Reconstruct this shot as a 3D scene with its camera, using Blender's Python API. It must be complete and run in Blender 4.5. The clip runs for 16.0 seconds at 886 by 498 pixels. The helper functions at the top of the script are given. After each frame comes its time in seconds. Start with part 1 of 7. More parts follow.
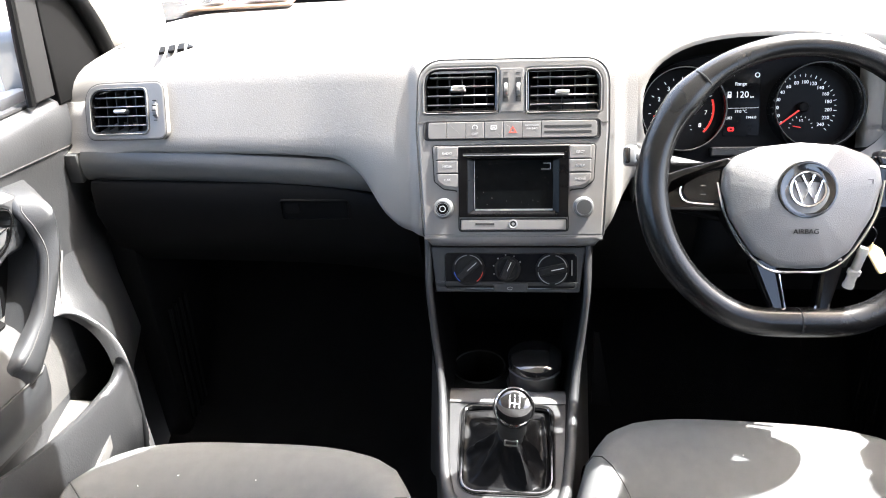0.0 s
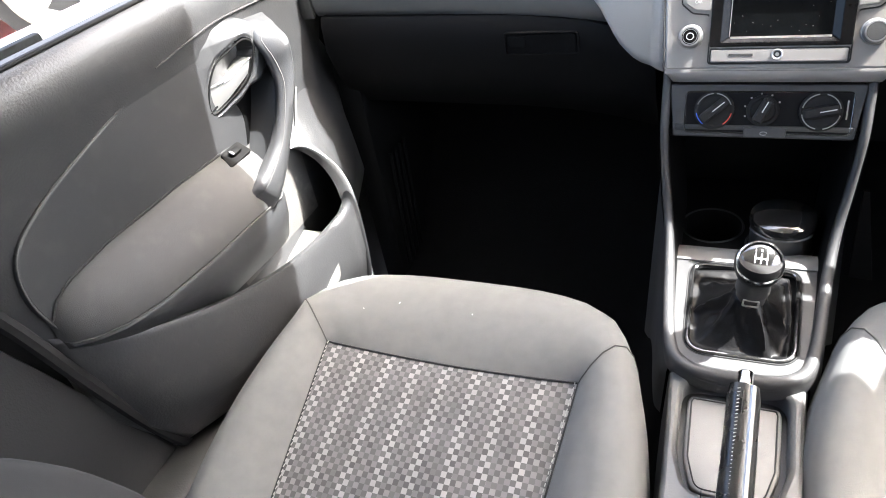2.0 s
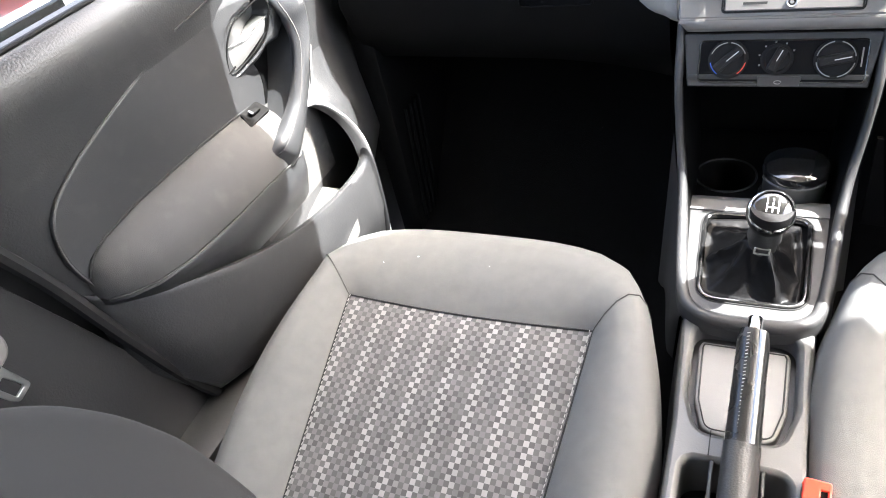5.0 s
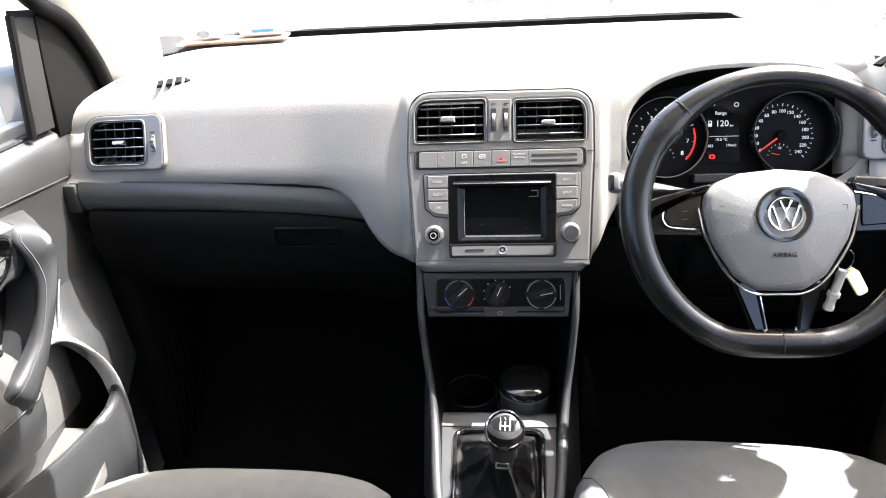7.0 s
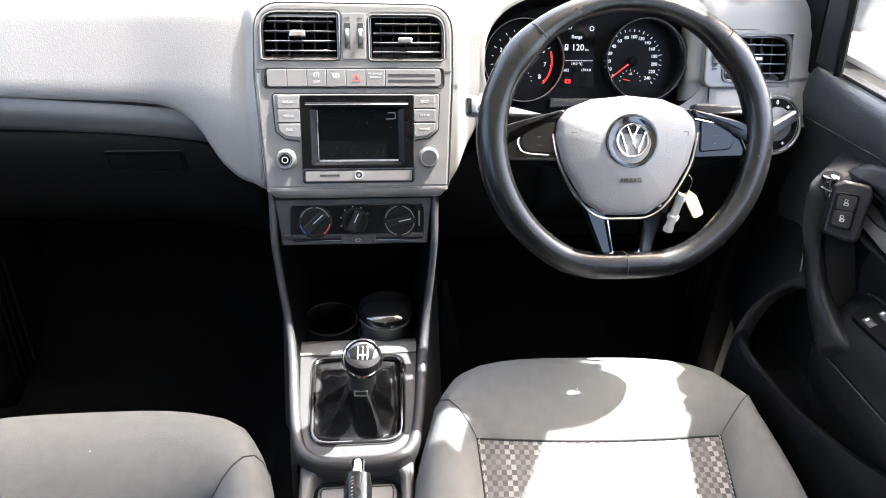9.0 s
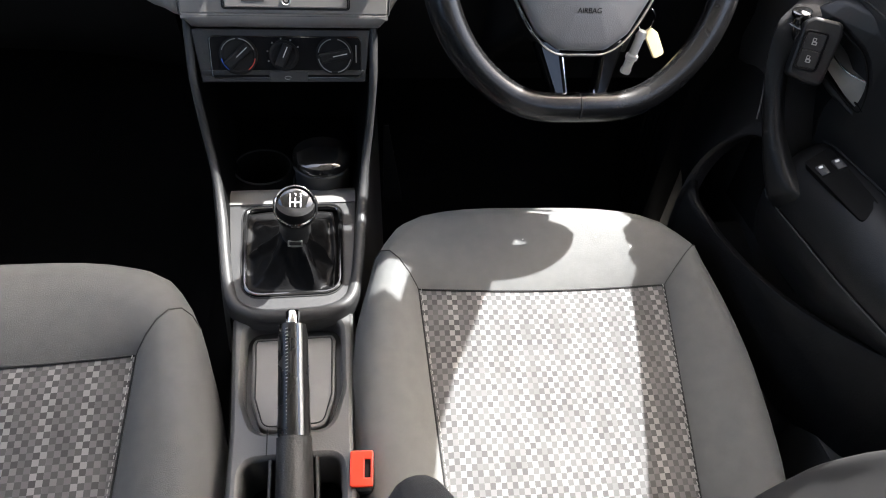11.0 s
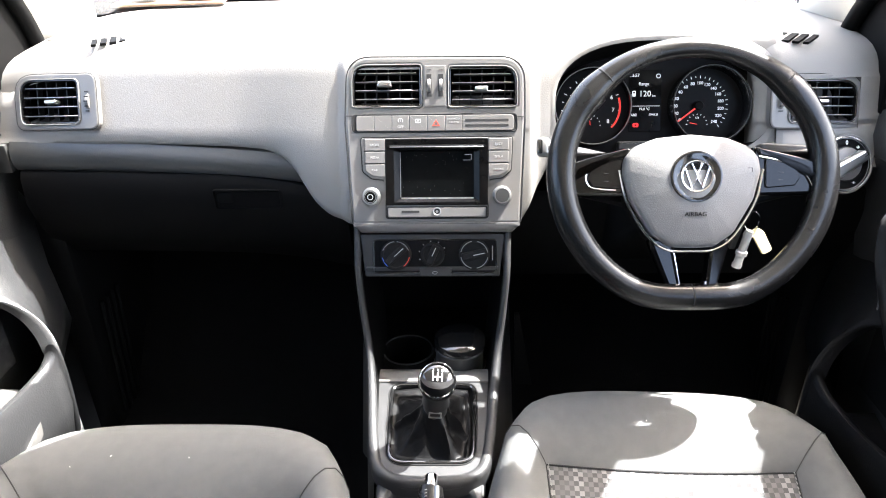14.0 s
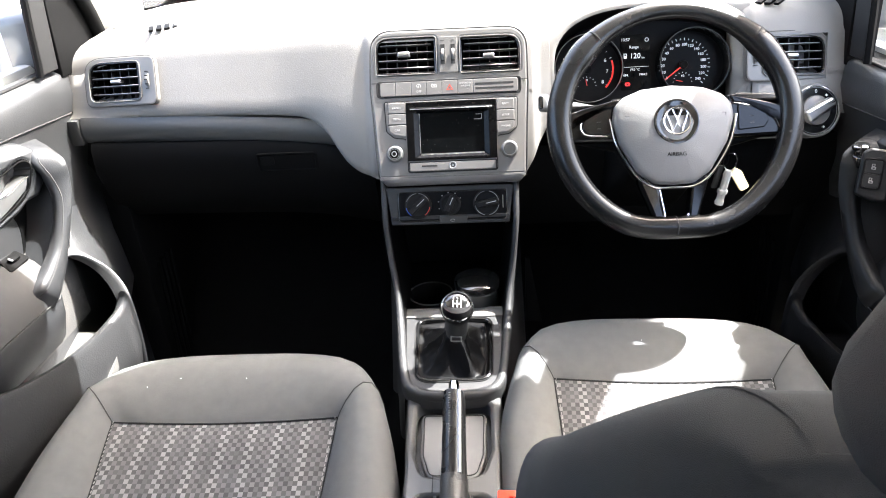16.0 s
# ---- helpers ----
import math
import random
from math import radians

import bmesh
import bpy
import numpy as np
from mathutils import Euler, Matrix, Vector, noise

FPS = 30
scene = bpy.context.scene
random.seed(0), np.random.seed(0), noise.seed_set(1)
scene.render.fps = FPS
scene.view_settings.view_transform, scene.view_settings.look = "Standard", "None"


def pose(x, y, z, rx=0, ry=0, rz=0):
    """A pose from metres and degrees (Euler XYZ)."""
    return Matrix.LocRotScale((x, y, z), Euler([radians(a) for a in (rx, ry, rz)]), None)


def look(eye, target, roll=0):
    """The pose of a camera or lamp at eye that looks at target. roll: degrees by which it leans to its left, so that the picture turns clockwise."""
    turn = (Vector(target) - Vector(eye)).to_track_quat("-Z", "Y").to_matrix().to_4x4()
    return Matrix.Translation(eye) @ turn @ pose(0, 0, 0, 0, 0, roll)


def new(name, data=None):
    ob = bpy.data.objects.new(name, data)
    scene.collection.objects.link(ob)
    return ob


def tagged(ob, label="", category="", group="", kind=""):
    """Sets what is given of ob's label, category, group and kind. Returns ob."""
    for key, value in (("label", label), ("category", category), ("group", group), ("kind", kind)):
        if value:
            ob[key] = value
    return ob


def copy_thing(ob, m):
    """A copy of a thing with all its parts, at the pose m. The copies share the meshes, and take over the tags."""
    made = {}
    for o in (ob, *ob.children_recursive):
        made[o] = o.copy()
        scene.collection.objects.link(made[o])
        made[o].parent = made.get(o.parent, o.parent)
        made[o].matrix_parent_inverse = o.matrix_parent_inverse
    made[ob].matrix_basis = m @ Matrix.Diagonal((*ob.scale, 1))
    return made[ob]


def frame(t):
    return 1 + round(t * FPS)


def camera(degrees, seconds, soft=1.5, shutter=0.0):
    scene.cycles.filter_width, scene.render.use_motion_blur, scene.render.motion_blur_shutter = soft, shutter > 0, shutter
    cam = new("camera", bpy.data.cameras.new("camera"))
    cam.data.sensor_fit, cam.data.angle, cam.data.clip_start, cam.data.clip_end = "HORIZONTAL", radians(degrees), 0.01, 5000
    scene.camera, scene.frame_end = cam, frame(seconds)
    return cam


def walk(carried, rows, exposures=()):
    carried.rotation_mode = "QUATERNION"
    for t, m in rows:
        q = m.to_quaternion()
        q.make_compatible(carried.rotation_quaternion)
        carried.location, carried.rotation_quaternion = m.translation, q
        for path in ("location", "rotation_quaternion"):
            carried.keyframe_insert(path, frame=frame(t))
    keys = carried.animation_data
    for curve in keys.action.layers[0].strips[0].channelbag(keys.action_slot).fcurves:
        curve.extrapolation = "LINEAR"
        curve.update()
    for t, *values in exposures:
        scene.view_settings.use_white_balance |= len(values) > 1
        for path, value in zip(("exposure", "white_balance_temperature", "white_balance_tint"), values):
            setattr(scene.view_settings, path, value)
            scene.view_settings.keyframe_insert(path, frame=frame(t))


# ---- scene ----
# The car stands nose-down by this much against the level ground.
CAR = pose(0, 0, 0, -4, 0, 0)
cam = camera(66.0, 16.0, soft=1.0)
EXPOSURE = 3.4
PATH = [
    (0, (0.007, 0.053, 0.952), (-0.209, 1.802, 0.007), -3.3),
    (0.2, (0.010, 0.061, 0.952), (-0.314, 1.788, -0.004), -4.5),
    (0.5, (0.003, 0.062, 0.953), (-0.446, 1.754, -0.013), -5.5),
    (1, (-0.016, 0.059, 0.926), (-0.601, 1.683, -0.085), -7.2),
    (1.5, (-0.026, 0.064, 0.907), (-0.725, 1.58, -0.194), -9.7),
    (2, (-0.034, 0.061, 0.88), (-0.793, 1.493, -0.292), -11.5),
    (2.5, (-0.047, 0.054, 0.868), (-0.839, 1.396, -0.386), -13.7),
    (2.8, (-0.052, 0.06, 0.87), (-0.884, 1.315, -0.446), -15.9),
    (3, (-0.047, 0.048, 0.852), (-0.914, 1.275, -0.469), -17.3),
    (3.2, (-0.05, 0.045, 0.849), (-0.931, 1.22, -0.508), -18.6),
    (5.3, (-0.028, 0.043, 0.904), (-0.752, 1.451, -0.318), -11.8),
    (5.5, (-0.03, 0.043, 0.91), (-0.701, 1.509, -0.273), -10.0),
    (6, (-0.01, 0.044, 0.929), (-0.546, 1.652, -0.132), -6.4),
    (6.5, (0.006, 0.039, 0.945), (-0.334, 1.774, 0.009), -4.1),
    (7, (0.014, 0.033, 0.96), (-0.185, 1.82, 0.086), -3.4),
    (7.5, (0.025, 0.031, 0.966), (-0.134, 1.818, 0.081), -3.0),
    (8, (0.031, 0.033, 0.97), (-0.021, 1.814, 0.061), -1.5),
    (8.5, (0.027, 0.04, 0.956), (0.149, 1.807, 0.027), 1.0),
    (9, (0.032, 0.061, 0.954), (0.207, 1.733, -0.128), 2.0),
    (9.5, (0.045, 0.066, 0.937), (0.244, 1.662, -0.252), 2.3),
    (10, (0.044, 0.072, 0.911), (0.291, 1.599, -0.357), 3.9),
    (10.2, (0.043, 0.081, 0.909), (0.309, 1.561, -0.41), 4.5),
    (12.3, (0.051, 0.1, 0.892), (0.395, 1.478, -0.516), 7.6),
    (12.5, (0.048, 0.085, 0.906), (0.33, 1.587, -0.384), 5.1),
    (13, (0.036, 0.047, 0.932), (0.177, 1.731, -0.137), 2.8),
    (13.5, (0.037, 0.015, 0.946), (0.06, 1.769, -0.015), 0.8),
    (14, (0.032, -0.011, 0.95), (-0.012, 1.759, 0.02), -1.0),
    (14.5, (0.032, -0.037, 0.956), (-0.041, 1.729, 0.021), -2.0),
    (15, (0.023, -0.085, 0.94), (-0.047, 1.705, 0.051), -2.1),
    (15.5, (0.029, -0.127, 0.94), (-0.04, 1.656, 0.036), -2.5),
    (16, (0.04, -0.173, 0.945), (-0.065, 1.591, 0.008), -3.6),
]
walk(cam, [(t, CAR @ look(eye, target, roll)) for t, eye, target, roll in PATH], exposures=[(t, EXPOSURE + e, 6280, 10) for t, e in ((0.0, 0.38), (0.5, 0.6), (1.0, 0.84), (2.0, 0.83), (2.5, 0.66), (3.1, 0.9), (5.4, 1.0), (5.9, 1.35), (6.5, 1.22), (7.0, 0.08), (7.5, 0.02), (8.0, 0.05), (8.5, 0.22), (9.0, 0.58), (9.5, 0.46), (10.1, -0.1), (12.4, -0.5), (13.0, 0.8), (14.0, 0.42), (16.0, 0.42))])

# ---- world and sun ----
SUN_DIR = (CAR.to_3x3() @ Vector((0.57, 0.278, 1.0))).normalized()
world = bpy.data.worlds.new("sky")
scene.world = world
world.use_nodes = True
sky = world.node_tree.nodes.new("ShaderNodeTexSky")
sky.sky_type, sky.sun_disc = "NISHITA", False
sky.air_density, sky.dust_density, sky.ozone_density = 1.0, 6.5, 0.0
sky.sun_elevation = math.asin(SUN_DIR.z)
sky.sun_rotation = math.atan2(SUN_DIR.x, SUN_DIR.y)
back = world.node_tree.nodes["Background"]
back.inputs["Strength"].default_value = 0.15
world.node_tree.links.new(sky.outputs["Color"], back.inputs["Color"])
sun = new("sun", bpy.data.lights.new("sun", "SUN"))
sun.data.energy, sun.data.angle, sun.data.color = 3.6, radians(0.5), (1.0, 0.975, 0.94)
sun.matrix_world = look(SUN_DIR * 20, (0, 0, 0))


# ---- materials ----
def mat(name, base, rough=0.5, metal=0.0, grain=0.0, grain_size=900.0, vary=0.12, vary_size=9.0, coat=0.0, dust=0.0, spec=0.5):
    """A surface with a base colour, uneven by large soft stains and fine grain, at real size."""
    m = bpy.data.materials.new(name)
    m.use_nodes = True
    t = m.node_tree
    n, l = t.nodes, t.links
    b = n["Principled BSDF"]
    co = n.new("ShaderNodeTexCoord")
    big = n.new("ShaderNodeTexNoise")
    big.inputs["Scale"].default_value, big.inputs["Detail"].default_value = vary_size, 5.0
    l.new(co.outputs["Object"], big.inputs["Vector"])
    ramp = n.new("ShaderNodeMapRange")
    ramp.inputs["From Min"].default_value, ramp.inputs["From Max"].default_value = 0.3, 0.7
    ramp.inputs["To Min"].default_value, ramp.inputs["To Max"].default_value = 1 - vary, 1 + vary
    l.new(big.outputs["Fac"], ramp.inputs["Value"])
    mul = n.new("ShaderNodeVectorMath")
    mul.operation = "SCALE"
    mul.inputs[0].default_value = base
    l.new(ramp.outputs["Result"], mul.inputs["Scale"])
    colour = mul.outputs["Vector"]
    if dust:
        spots = n.new("ShaderNodeTexNoise")
        spots.inputs["Scale"].default_value, spots.inputs["Detail"].default_value = 38.0, 8.0
        l.new(co.outputs["Object"], spots.inputs["Vector"])
        cut = n.new("ShaderNodeMapRange")
        cut.inputs["From Min"].default_value, cut.inputs["From Max"].default_value = 0.55, 0.75
        cut.inputs["To Max"].default_value = dust
        l.new(spots.outputs["Fac"], cut.inputs["Value"])
        mix = n.new("ShaderNodeMix")
        mix.data_type = "RGBA"
        l.new(cut.outputs["Result"], mix.inputs["Factor"])
        l.new(colour, mix.inputs["A"])
        mix.inputs["B"].default_value = (0.30, 0.28, 0.25, 1)
        colour = mix.outputs["Result"]
    l.new(colour, b.inputs["Base Color"])
    rr = n.new("ShaderNodeMapRange")
    rr.inputs["To Min"].default_value, rr.inputs["To Max"].default_value = max(rough - 0.08, 0.02), min(rough + 0.08, 1)
    l.new(big.outputs["Fac"], rr.inputs["Value"])
    l.new(rr.outputs["Result"], b.inputs["Roughness"])
    b.inputs["Metallic"].default_value = metal
    b.inputs["Specular IOR Level"].default_value = spec
    b.inputs["Coat Weight"].default_value = coat
    b.inputs["Coat Roughness"].default_value = 0.06
    if grain:
        fine = n.new("ShaderNodeTexNoise")
        fine.inputs["Scale"].default_value, fine.inputs["Detail"].default_value = grain_size, 3.0
        l.new(co.outputs["Object"], fine.inputs["Vector"])
        bump = n.new("ShaderNodeBump")
        bump.inputs["Strength"].default_value, bump.inputs["Distance"].default_value = grain, 0.0006
        l.new(fine.outputs["Fac"], bump.inputs["Height"])
        l.new(bump.outputs["Normal"], b.inputs["Normal"])
    return m


def glow(name, colour, strength):
    m = bpy.data.materials.new(name)
    m.use_nodes = True
    b = m.node_tree.nodes["Principled BSDF"]
    b.inputs["Base Color"].default_value = (*colour, 1)
    b.inputs["Emission Color"].default_value = (*colour, 1)
    b.inputs["Emission Strength"].default_value = strength
    return m


def clear(name, tint, mirror, film=0.0):
    """Thin glass: seen through straight, with a weak mirror over it and a film of dust."""
    m = bpy.data.materials.new(name)
    m.use_nodes = True
    n, l = m.node_tree.nodes, m.node_tree.links
    n.clear()
    out = n.new("ShaderNodeOutputMaterial")
    thru = n.new("ShaderNodeBsdfTransparent")
    thru.inputs["Color"].default_value = (*tint, 1)
    gloss = n.new("ShaderNodeBsdfGlossy")
    gloss.inputs["Roughness"].default_value = 0.02
    mix = n.new("ShaderNodeMixShader")
    mix.inputs["Fac"].default_value = mirror
    l.new(thru.outputs[0], mix.inputs[1])
    l.new(gloss.outputs[0], mix.inputs[2])
    last = mix
    if film:
        dust = n.new("ShaderNodeBsdfTranslucent")
        dust.inputs["Color"].default_value = (0.7, 0.7, 0.68, 1)
        co = n.new("ShaderNodeTexCoord")
        spots = n.new("ShaderNodeTexNoise")
        spots.inputs["Scale"].default_value, spots.inputs["Detail"].default_value = 6.0, 6.0
        l.new(co.outputs["Object"], spots.inputs["Vector"])
        amount = n.new("ShaderNodeMapRange")
        amount.inputs["To Min"].default_value, amount.inputs["To Max"].default_value = film * 0.5, film * 1.5
        l.new(spots.outputs["Fac"], amount.inputs["Value"])
        last = n.new("ShaderNodeMixShader")
        l.new(amount.outputs["Result"], last.inputs["Fac"])
        l.new(mix.outputs[0], last.inputs[1])
        l.new(dust.outputs[0], last.inputs[2])
    l.new(last.outputs[0], out.inputs["Surface"])
    return m


def check_cloth(name):
    """Woven seat cloth: small checks all over, brighter in two columns out of six."""
    m = bpy.data.materials.new(name)
    m.use_nodes = True
    n, l = m.node_tree.nodes, m.node_tree.links
    b = n["Principled BSDF"]
    c = 0.0067

    def calc(op, a, v=None):
        k = n.new("ShaderNodeMath")
        k.operation = op
        for i, q in enumerate((a, v)):
            if q is None:
                continue
            if isinstance(q, (int, float)):
                k.inputs[i].default_value = q
            else:
                l.new(q, k.inputs[i])
        return k.outputs["Value"]
    co = n.new("ShaderNodeTexCoord")
    flat = n.new("ShaderNodeVectorMath")
    flat.operation = "MULTIPLY"
    flat.inputs[1].default_value = (1, 1, 0)
    l.new(co.outputs["Object"], flat.inputs[0])
    part_xyz = n.new("ShaderNodeSeparateXYZ")
    l.new(flat.outputs["Vector"], part_xyz.inputs[0])
    ch = n.new("ShaderNodeTexChecker")
    ch.inputs["Scale"].default_value = 1 / c
    l.new(flat.outputs["Vector"], ch.inputs["Vector"])
    col = calc("FRACT", calc("DIVIDE", part_xyz.outputs["X"], 6 * c))
    ramp = n.new("ShaderNodeValToRGB")
    ramp.color_ramp.interpolation = "CONSTANT"
    levels = (1.0, 0.95, 0.30, 0.46, 0.26, 0.36)
    el = ramp.color_ramp.elements
    el[0].position, el[0].color = 0.0, (levels[0],) * 3 + (1,)
    el[1].position, el[1].color = 1 / 6, (levels[1],) * 3 + (1,)
    for k in range(2, 6):
        e = el.new(k / 6)
        e.color = (levels[k],) * 3 + (1,)
    l.new(col, ramp.inputs["Fac"])
    cell = n.new("ShaderNodeTexWhiteNoise")
    snap = n.new("ShaderNodeVectorMath")
    snap.operation = "SNAP"
    snap.inputs[1].default_value = (c, c, 1)
    l.new(flat.outputs["Vector"], snap.inputs[0])
    l.new(snap.outputs["Vector"], cell.inputs["Vector"])
    wear = n.new("ShaderNodeTexNoise")
    wear.inputs["Scale"].default_value = 14
    l.new(co.outputs["Object"], wear.inputs["Vector"])
    light = calc("MULTIPLY", calc("MULTIPLY", ch.outputs["Fac"], ramp.outputs["Color"]), 0.130)
    dark = calc("ADD", 0.040, calc("MULTIPLY", cell.outputs["Value"], 0.026))
    total = calc("MULTIPLY", calc("ADD", light, dark), calc("ADD", 0.7, calc("MULTIPLY", wear.outputs["Fac"], 0.6)))
    warm = n.new("ShaderNodeVectorMath")
    warm.operation = "SCALE"
    warm.inputs[0].default_value = (1.0, 0.99, 0.975)
    l.new(total, warm.inputs["Scale"])
    l.new(warm.outputs["Vector"], b.inputs["Base Color"])
    b.inputs["Roughness"].default_value = 0.95
    b.inputs["Sheen Weight"].default_value = 0.1
    weave = n.new("ShaderNodeTexNoise")
    weave.inputs["Scale"].default_value = 1600
    l.new(co.outputs["Object"], weave.inputs["Vector"])
    bump = n.new("ShaderNodeBump")
    bump.inputs["Strength"].default_value, bump.inputs["Distance"].default_value = 0.5, 0.0006
    l.new(weave.outputs["Fac"], bump.inputs["Height"])
    l.new(bump.outputs["Normal"], b.inputs["Normal"])
    return m


DASH = mat("grey_grained_plastic", (0.190, 0.184, 0.172), 0.52, grain=0.6, grain_size=620, vary=0.06)
FASCIA = mat("satin_grey_fascia", (0.130, 0.126, 0.119), 0.36, grain=0.12, vary=0.05)
BLACK = mat("black_grained_plastic", (0.020, 0.0205, 0.0200), 0.48, grain=0.5, grain_size=520, vary=0.1)
PILLAR = mat("dark_pillar_plastic", (0.012, 0.0123, 0.0127), 0.42, grain=0.5, grain_size=420, vary=0.12)
# black plastic, deepened: shade under the dashboard and in recesses is in the tone
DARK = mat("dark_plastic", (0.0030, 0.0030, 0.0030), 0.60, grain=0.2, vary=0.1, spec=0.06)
PIANO = mat("piano_black", (0.003, 0.003, 0.0032), 0.16, vary=0.3, vary_size=60, spec=0.09)
DOOR = mat("door_grained_plastic", (0.023, 0.0236, 0.0242), 0.36, grain=0.6, grain_size=380, vary=0.08, dust=0.03)
DOORDUST = mat("dusty_door_plastic", (0.075, 0.073, 0.069), 0.55, grain=0.5, grain_size=380, vary=0.2, vary_size=14, dust=0.30)
ARMCLOTH = mat("armrest_cloth", (0.046, 0.0456, 0.0445), 0.9, grain=0.7, grain_size=1500, vary=0.15, dust=0.05)
GLOSS = mat("gloss_black", (0.008, 0.008, 0.008), 0.12, vary=0.1, coat=0.6)
CHROME = mat("chrome", (0.78, 0.78, 0.78), 0.14, metal=1.0, vary=0.04)
SILVER = mat("satin_silver", (0.55, 0.55, 0.54), 0.3, metal=1.0, vary=0.05)
GRIPSKIN = mat("grip_leather", (0.009, 0.009, 0.009), 0.28, grain=0.4, grain_size=520, vary=0.15, vary_size=25, spec=0.4)
LEATHER = mat("black_leather", (0.005, 0.005, 0.0052), 0.40, grain=0.4, grain_size=520, vary=0.15, vary_size=25, spec=0.11)
CLOTH = mat("dark_grey_seat_cloth", (0.102, 0.1035, 0.101), 0.95, grain=1.0, grain_size=1500, vary=0.07, vary_size=60, dust=0.03)
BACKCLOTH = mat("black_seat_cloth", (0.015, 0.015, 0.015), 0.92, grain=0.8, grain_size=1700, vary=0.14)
CHECK = check_cloth("checked_seat_cloth")
SEAM = mat("seam_thread", (0.012, 0.012, 0.012), 0.9)
SEAMGREY = mat("grey_cloth_seam", (0.045, 0.044, 0.042), 0.95)
STITCH = mat("grey_stitching", (0.22, 0.22, 0.21), 0.8)
# far below a black carpet's tone; the footwell's shade is put into it
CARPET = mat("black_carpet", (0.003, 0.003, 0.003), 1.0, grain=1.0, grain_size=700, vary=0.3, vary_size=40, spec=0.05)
BEIGE = mat("beige_headliner", (0.62, 0.585, 0.52), 0.9, grain=0.5, grain_size=900, vary=0.05)
KEYGREY = mat("grey_key_plastic", (0.122, 0.118, 0.112), 0.42, vary=0.05)
WHITE = mat("white_print", (0.8, 0.8, 0.78), 0.6, vary=0.03)
PRINT = mat("pale_grey_print", (0.42, 0.42, 0.41), 0.6, vary=0.03)
HAZARD = mat("dull_red_print", (0.42, 0.06, 0.035), 0.55, vary=0.05)
RED = mat("red_plastic", (0.75, 0.05, 0.02), 0.4, vary=0.06)
BLUE = mat("blue_print", (0.05, 0.15, 0.7), 0.5)
RUBBER = mat("black_rubber", (0.010, 0.010, 0.010), 0.75, vary=0.2, spec=0.2)
TAG = mat("yellow_key_tag", (0.72, 0.62, 0.36), 0.4, vary=0.1)
PAPER = mat("white_card", (0.8, 0.8, 0.79), 0.5, vary=0.05)
FOBSHADE = mat("brown_shadow_tone", (0.16, 0.1, 0.06), 0.6, vary=0.3, vary_size=30)
CONSOLE = mat("satin_dark_console", (0.027, 0.027, 0.027), 0.48, grain=0.3, grain_size=500, vary=0.1, dust=0.03, spec=0.38)
STRIP = mat("satin_black_strip", (0.047, 0.048, 0.046), 0.42, grain=0.25, grain_size=420, vary=0.1)
REARTOP = mat("satin_grey_console", (0.066, 0.066, 0.064), 0.42, grain=0.3, grain_size=500, vary=0.1, dust=0.03)
TRAY = mat("worn_grey_tray", (0.112, 0.111, 0.107), 0.5, grain=0.3, vary=0.15, dust=0.08)
BODY = mat("white_body_paint", (0.62, 0.62, 0.61), 0.3, vary=0.05, coat=0.5)
SCREEN = mat("dark_screen", (0.003, 0.0033, 0.0035), 0.3, vary=0.2, vary_size=60, dust=0.004, spec=0.02)
SATIN = mat("satin_grey_metal", (0.26, 0.26, 0.255), 0.40, metal=0.8, vary=0.05)
DIAL = mat("dial_black", (0.004, 0.004, 0.0045), 0.5, vary=0.1, spec=0.08)
LIT = glow("display_white", (0.65, 0.67, 0.69), 0.07)
LITRED = glow("needle_red", (0.70, 0.03, 0.02), 0.05)
WARN = glow("warning_red", (1.0, 0.015, 0.015), 0.12)
DUSTYGLASS = clear("dusty_windscreen", (0.97, 0.98, 0.97), 0.02, film=0.07)
GLASS = clear("window_glass", (0.97, 0.98, 0.97), 0.012)
MIRRORGLASS = mat("mirror_glass", (0.9, 0.9, 0.9), 0.02, metal=1.0, vary=0.01)


# ---- building helpers ----
def finish(bm, angle=38):
    """Smooth shading with sharp creases; the flat tops of prisms and plates stay flat."""
    bmesh.ops.recalc_face_normals(bm, faces=bm.faces)
    flat = bm.faces.layers.int.get("flat")
    for f in bm.faces:
        f.smooth = True
    for e in bm.edges:
        e.smooth = len(e.link_faces) == 2 and e.calc_face_angle(0) < radians(angle)
        if flat and e.smooth and e.link_faces[0][flat] != e.link_faces[1][flat]:
            e.smooth = False
    return bm


def part(name, bm, material, parent, label="", m=None, angle=38):
    """One mesh object under a thing or a part."""
    finish(bm, angle)
    me = bpy.data.meshes.new(name)
    bm.to_mesh(me)
    bm.free()
    me.materials.append(material)
    ob = new(name, me)
    ob.parent = parent
    if m is not None:
        ob.matrix_basis = m
    return tagged(ob, label)


def thing(name, label, category, m=None, group="", kind="", level=False):
    ob = new(name)
    ob.empty_display_size = 0.05
    m = m if m is not None else Matrix()
    ob.matrix_basis = m if level else CAR @ m
    return tagged(ob, label, category, group, kind)


def slope(o, degrees):
    """A frame on a face that leans away at its top: x across, y up along it, z out of it towards the seats."""
    a = radians(degrees)
    m = Matrix(((1, 0, 0), (0, math.sin(a), -math.cos(a)), (0, math.cos(a), math.sin(a)))).to_4x4()
    m.translation = o
    return m


def side(x, s):
    """A frame on a door's inner face: x forward along the car, y up, z towards the cabin's middle."""
    if s < 0:
        m = Matrix(((0, 0, 1), (1, 0, 0), (0, 1, 0))).to_4x4()
    else:
        m = Matrix(((0, 0, -1), (1, 0, 0), (0, 1, 0))).to_4x4()
    m.translation = (x, 0, 0)
    return m


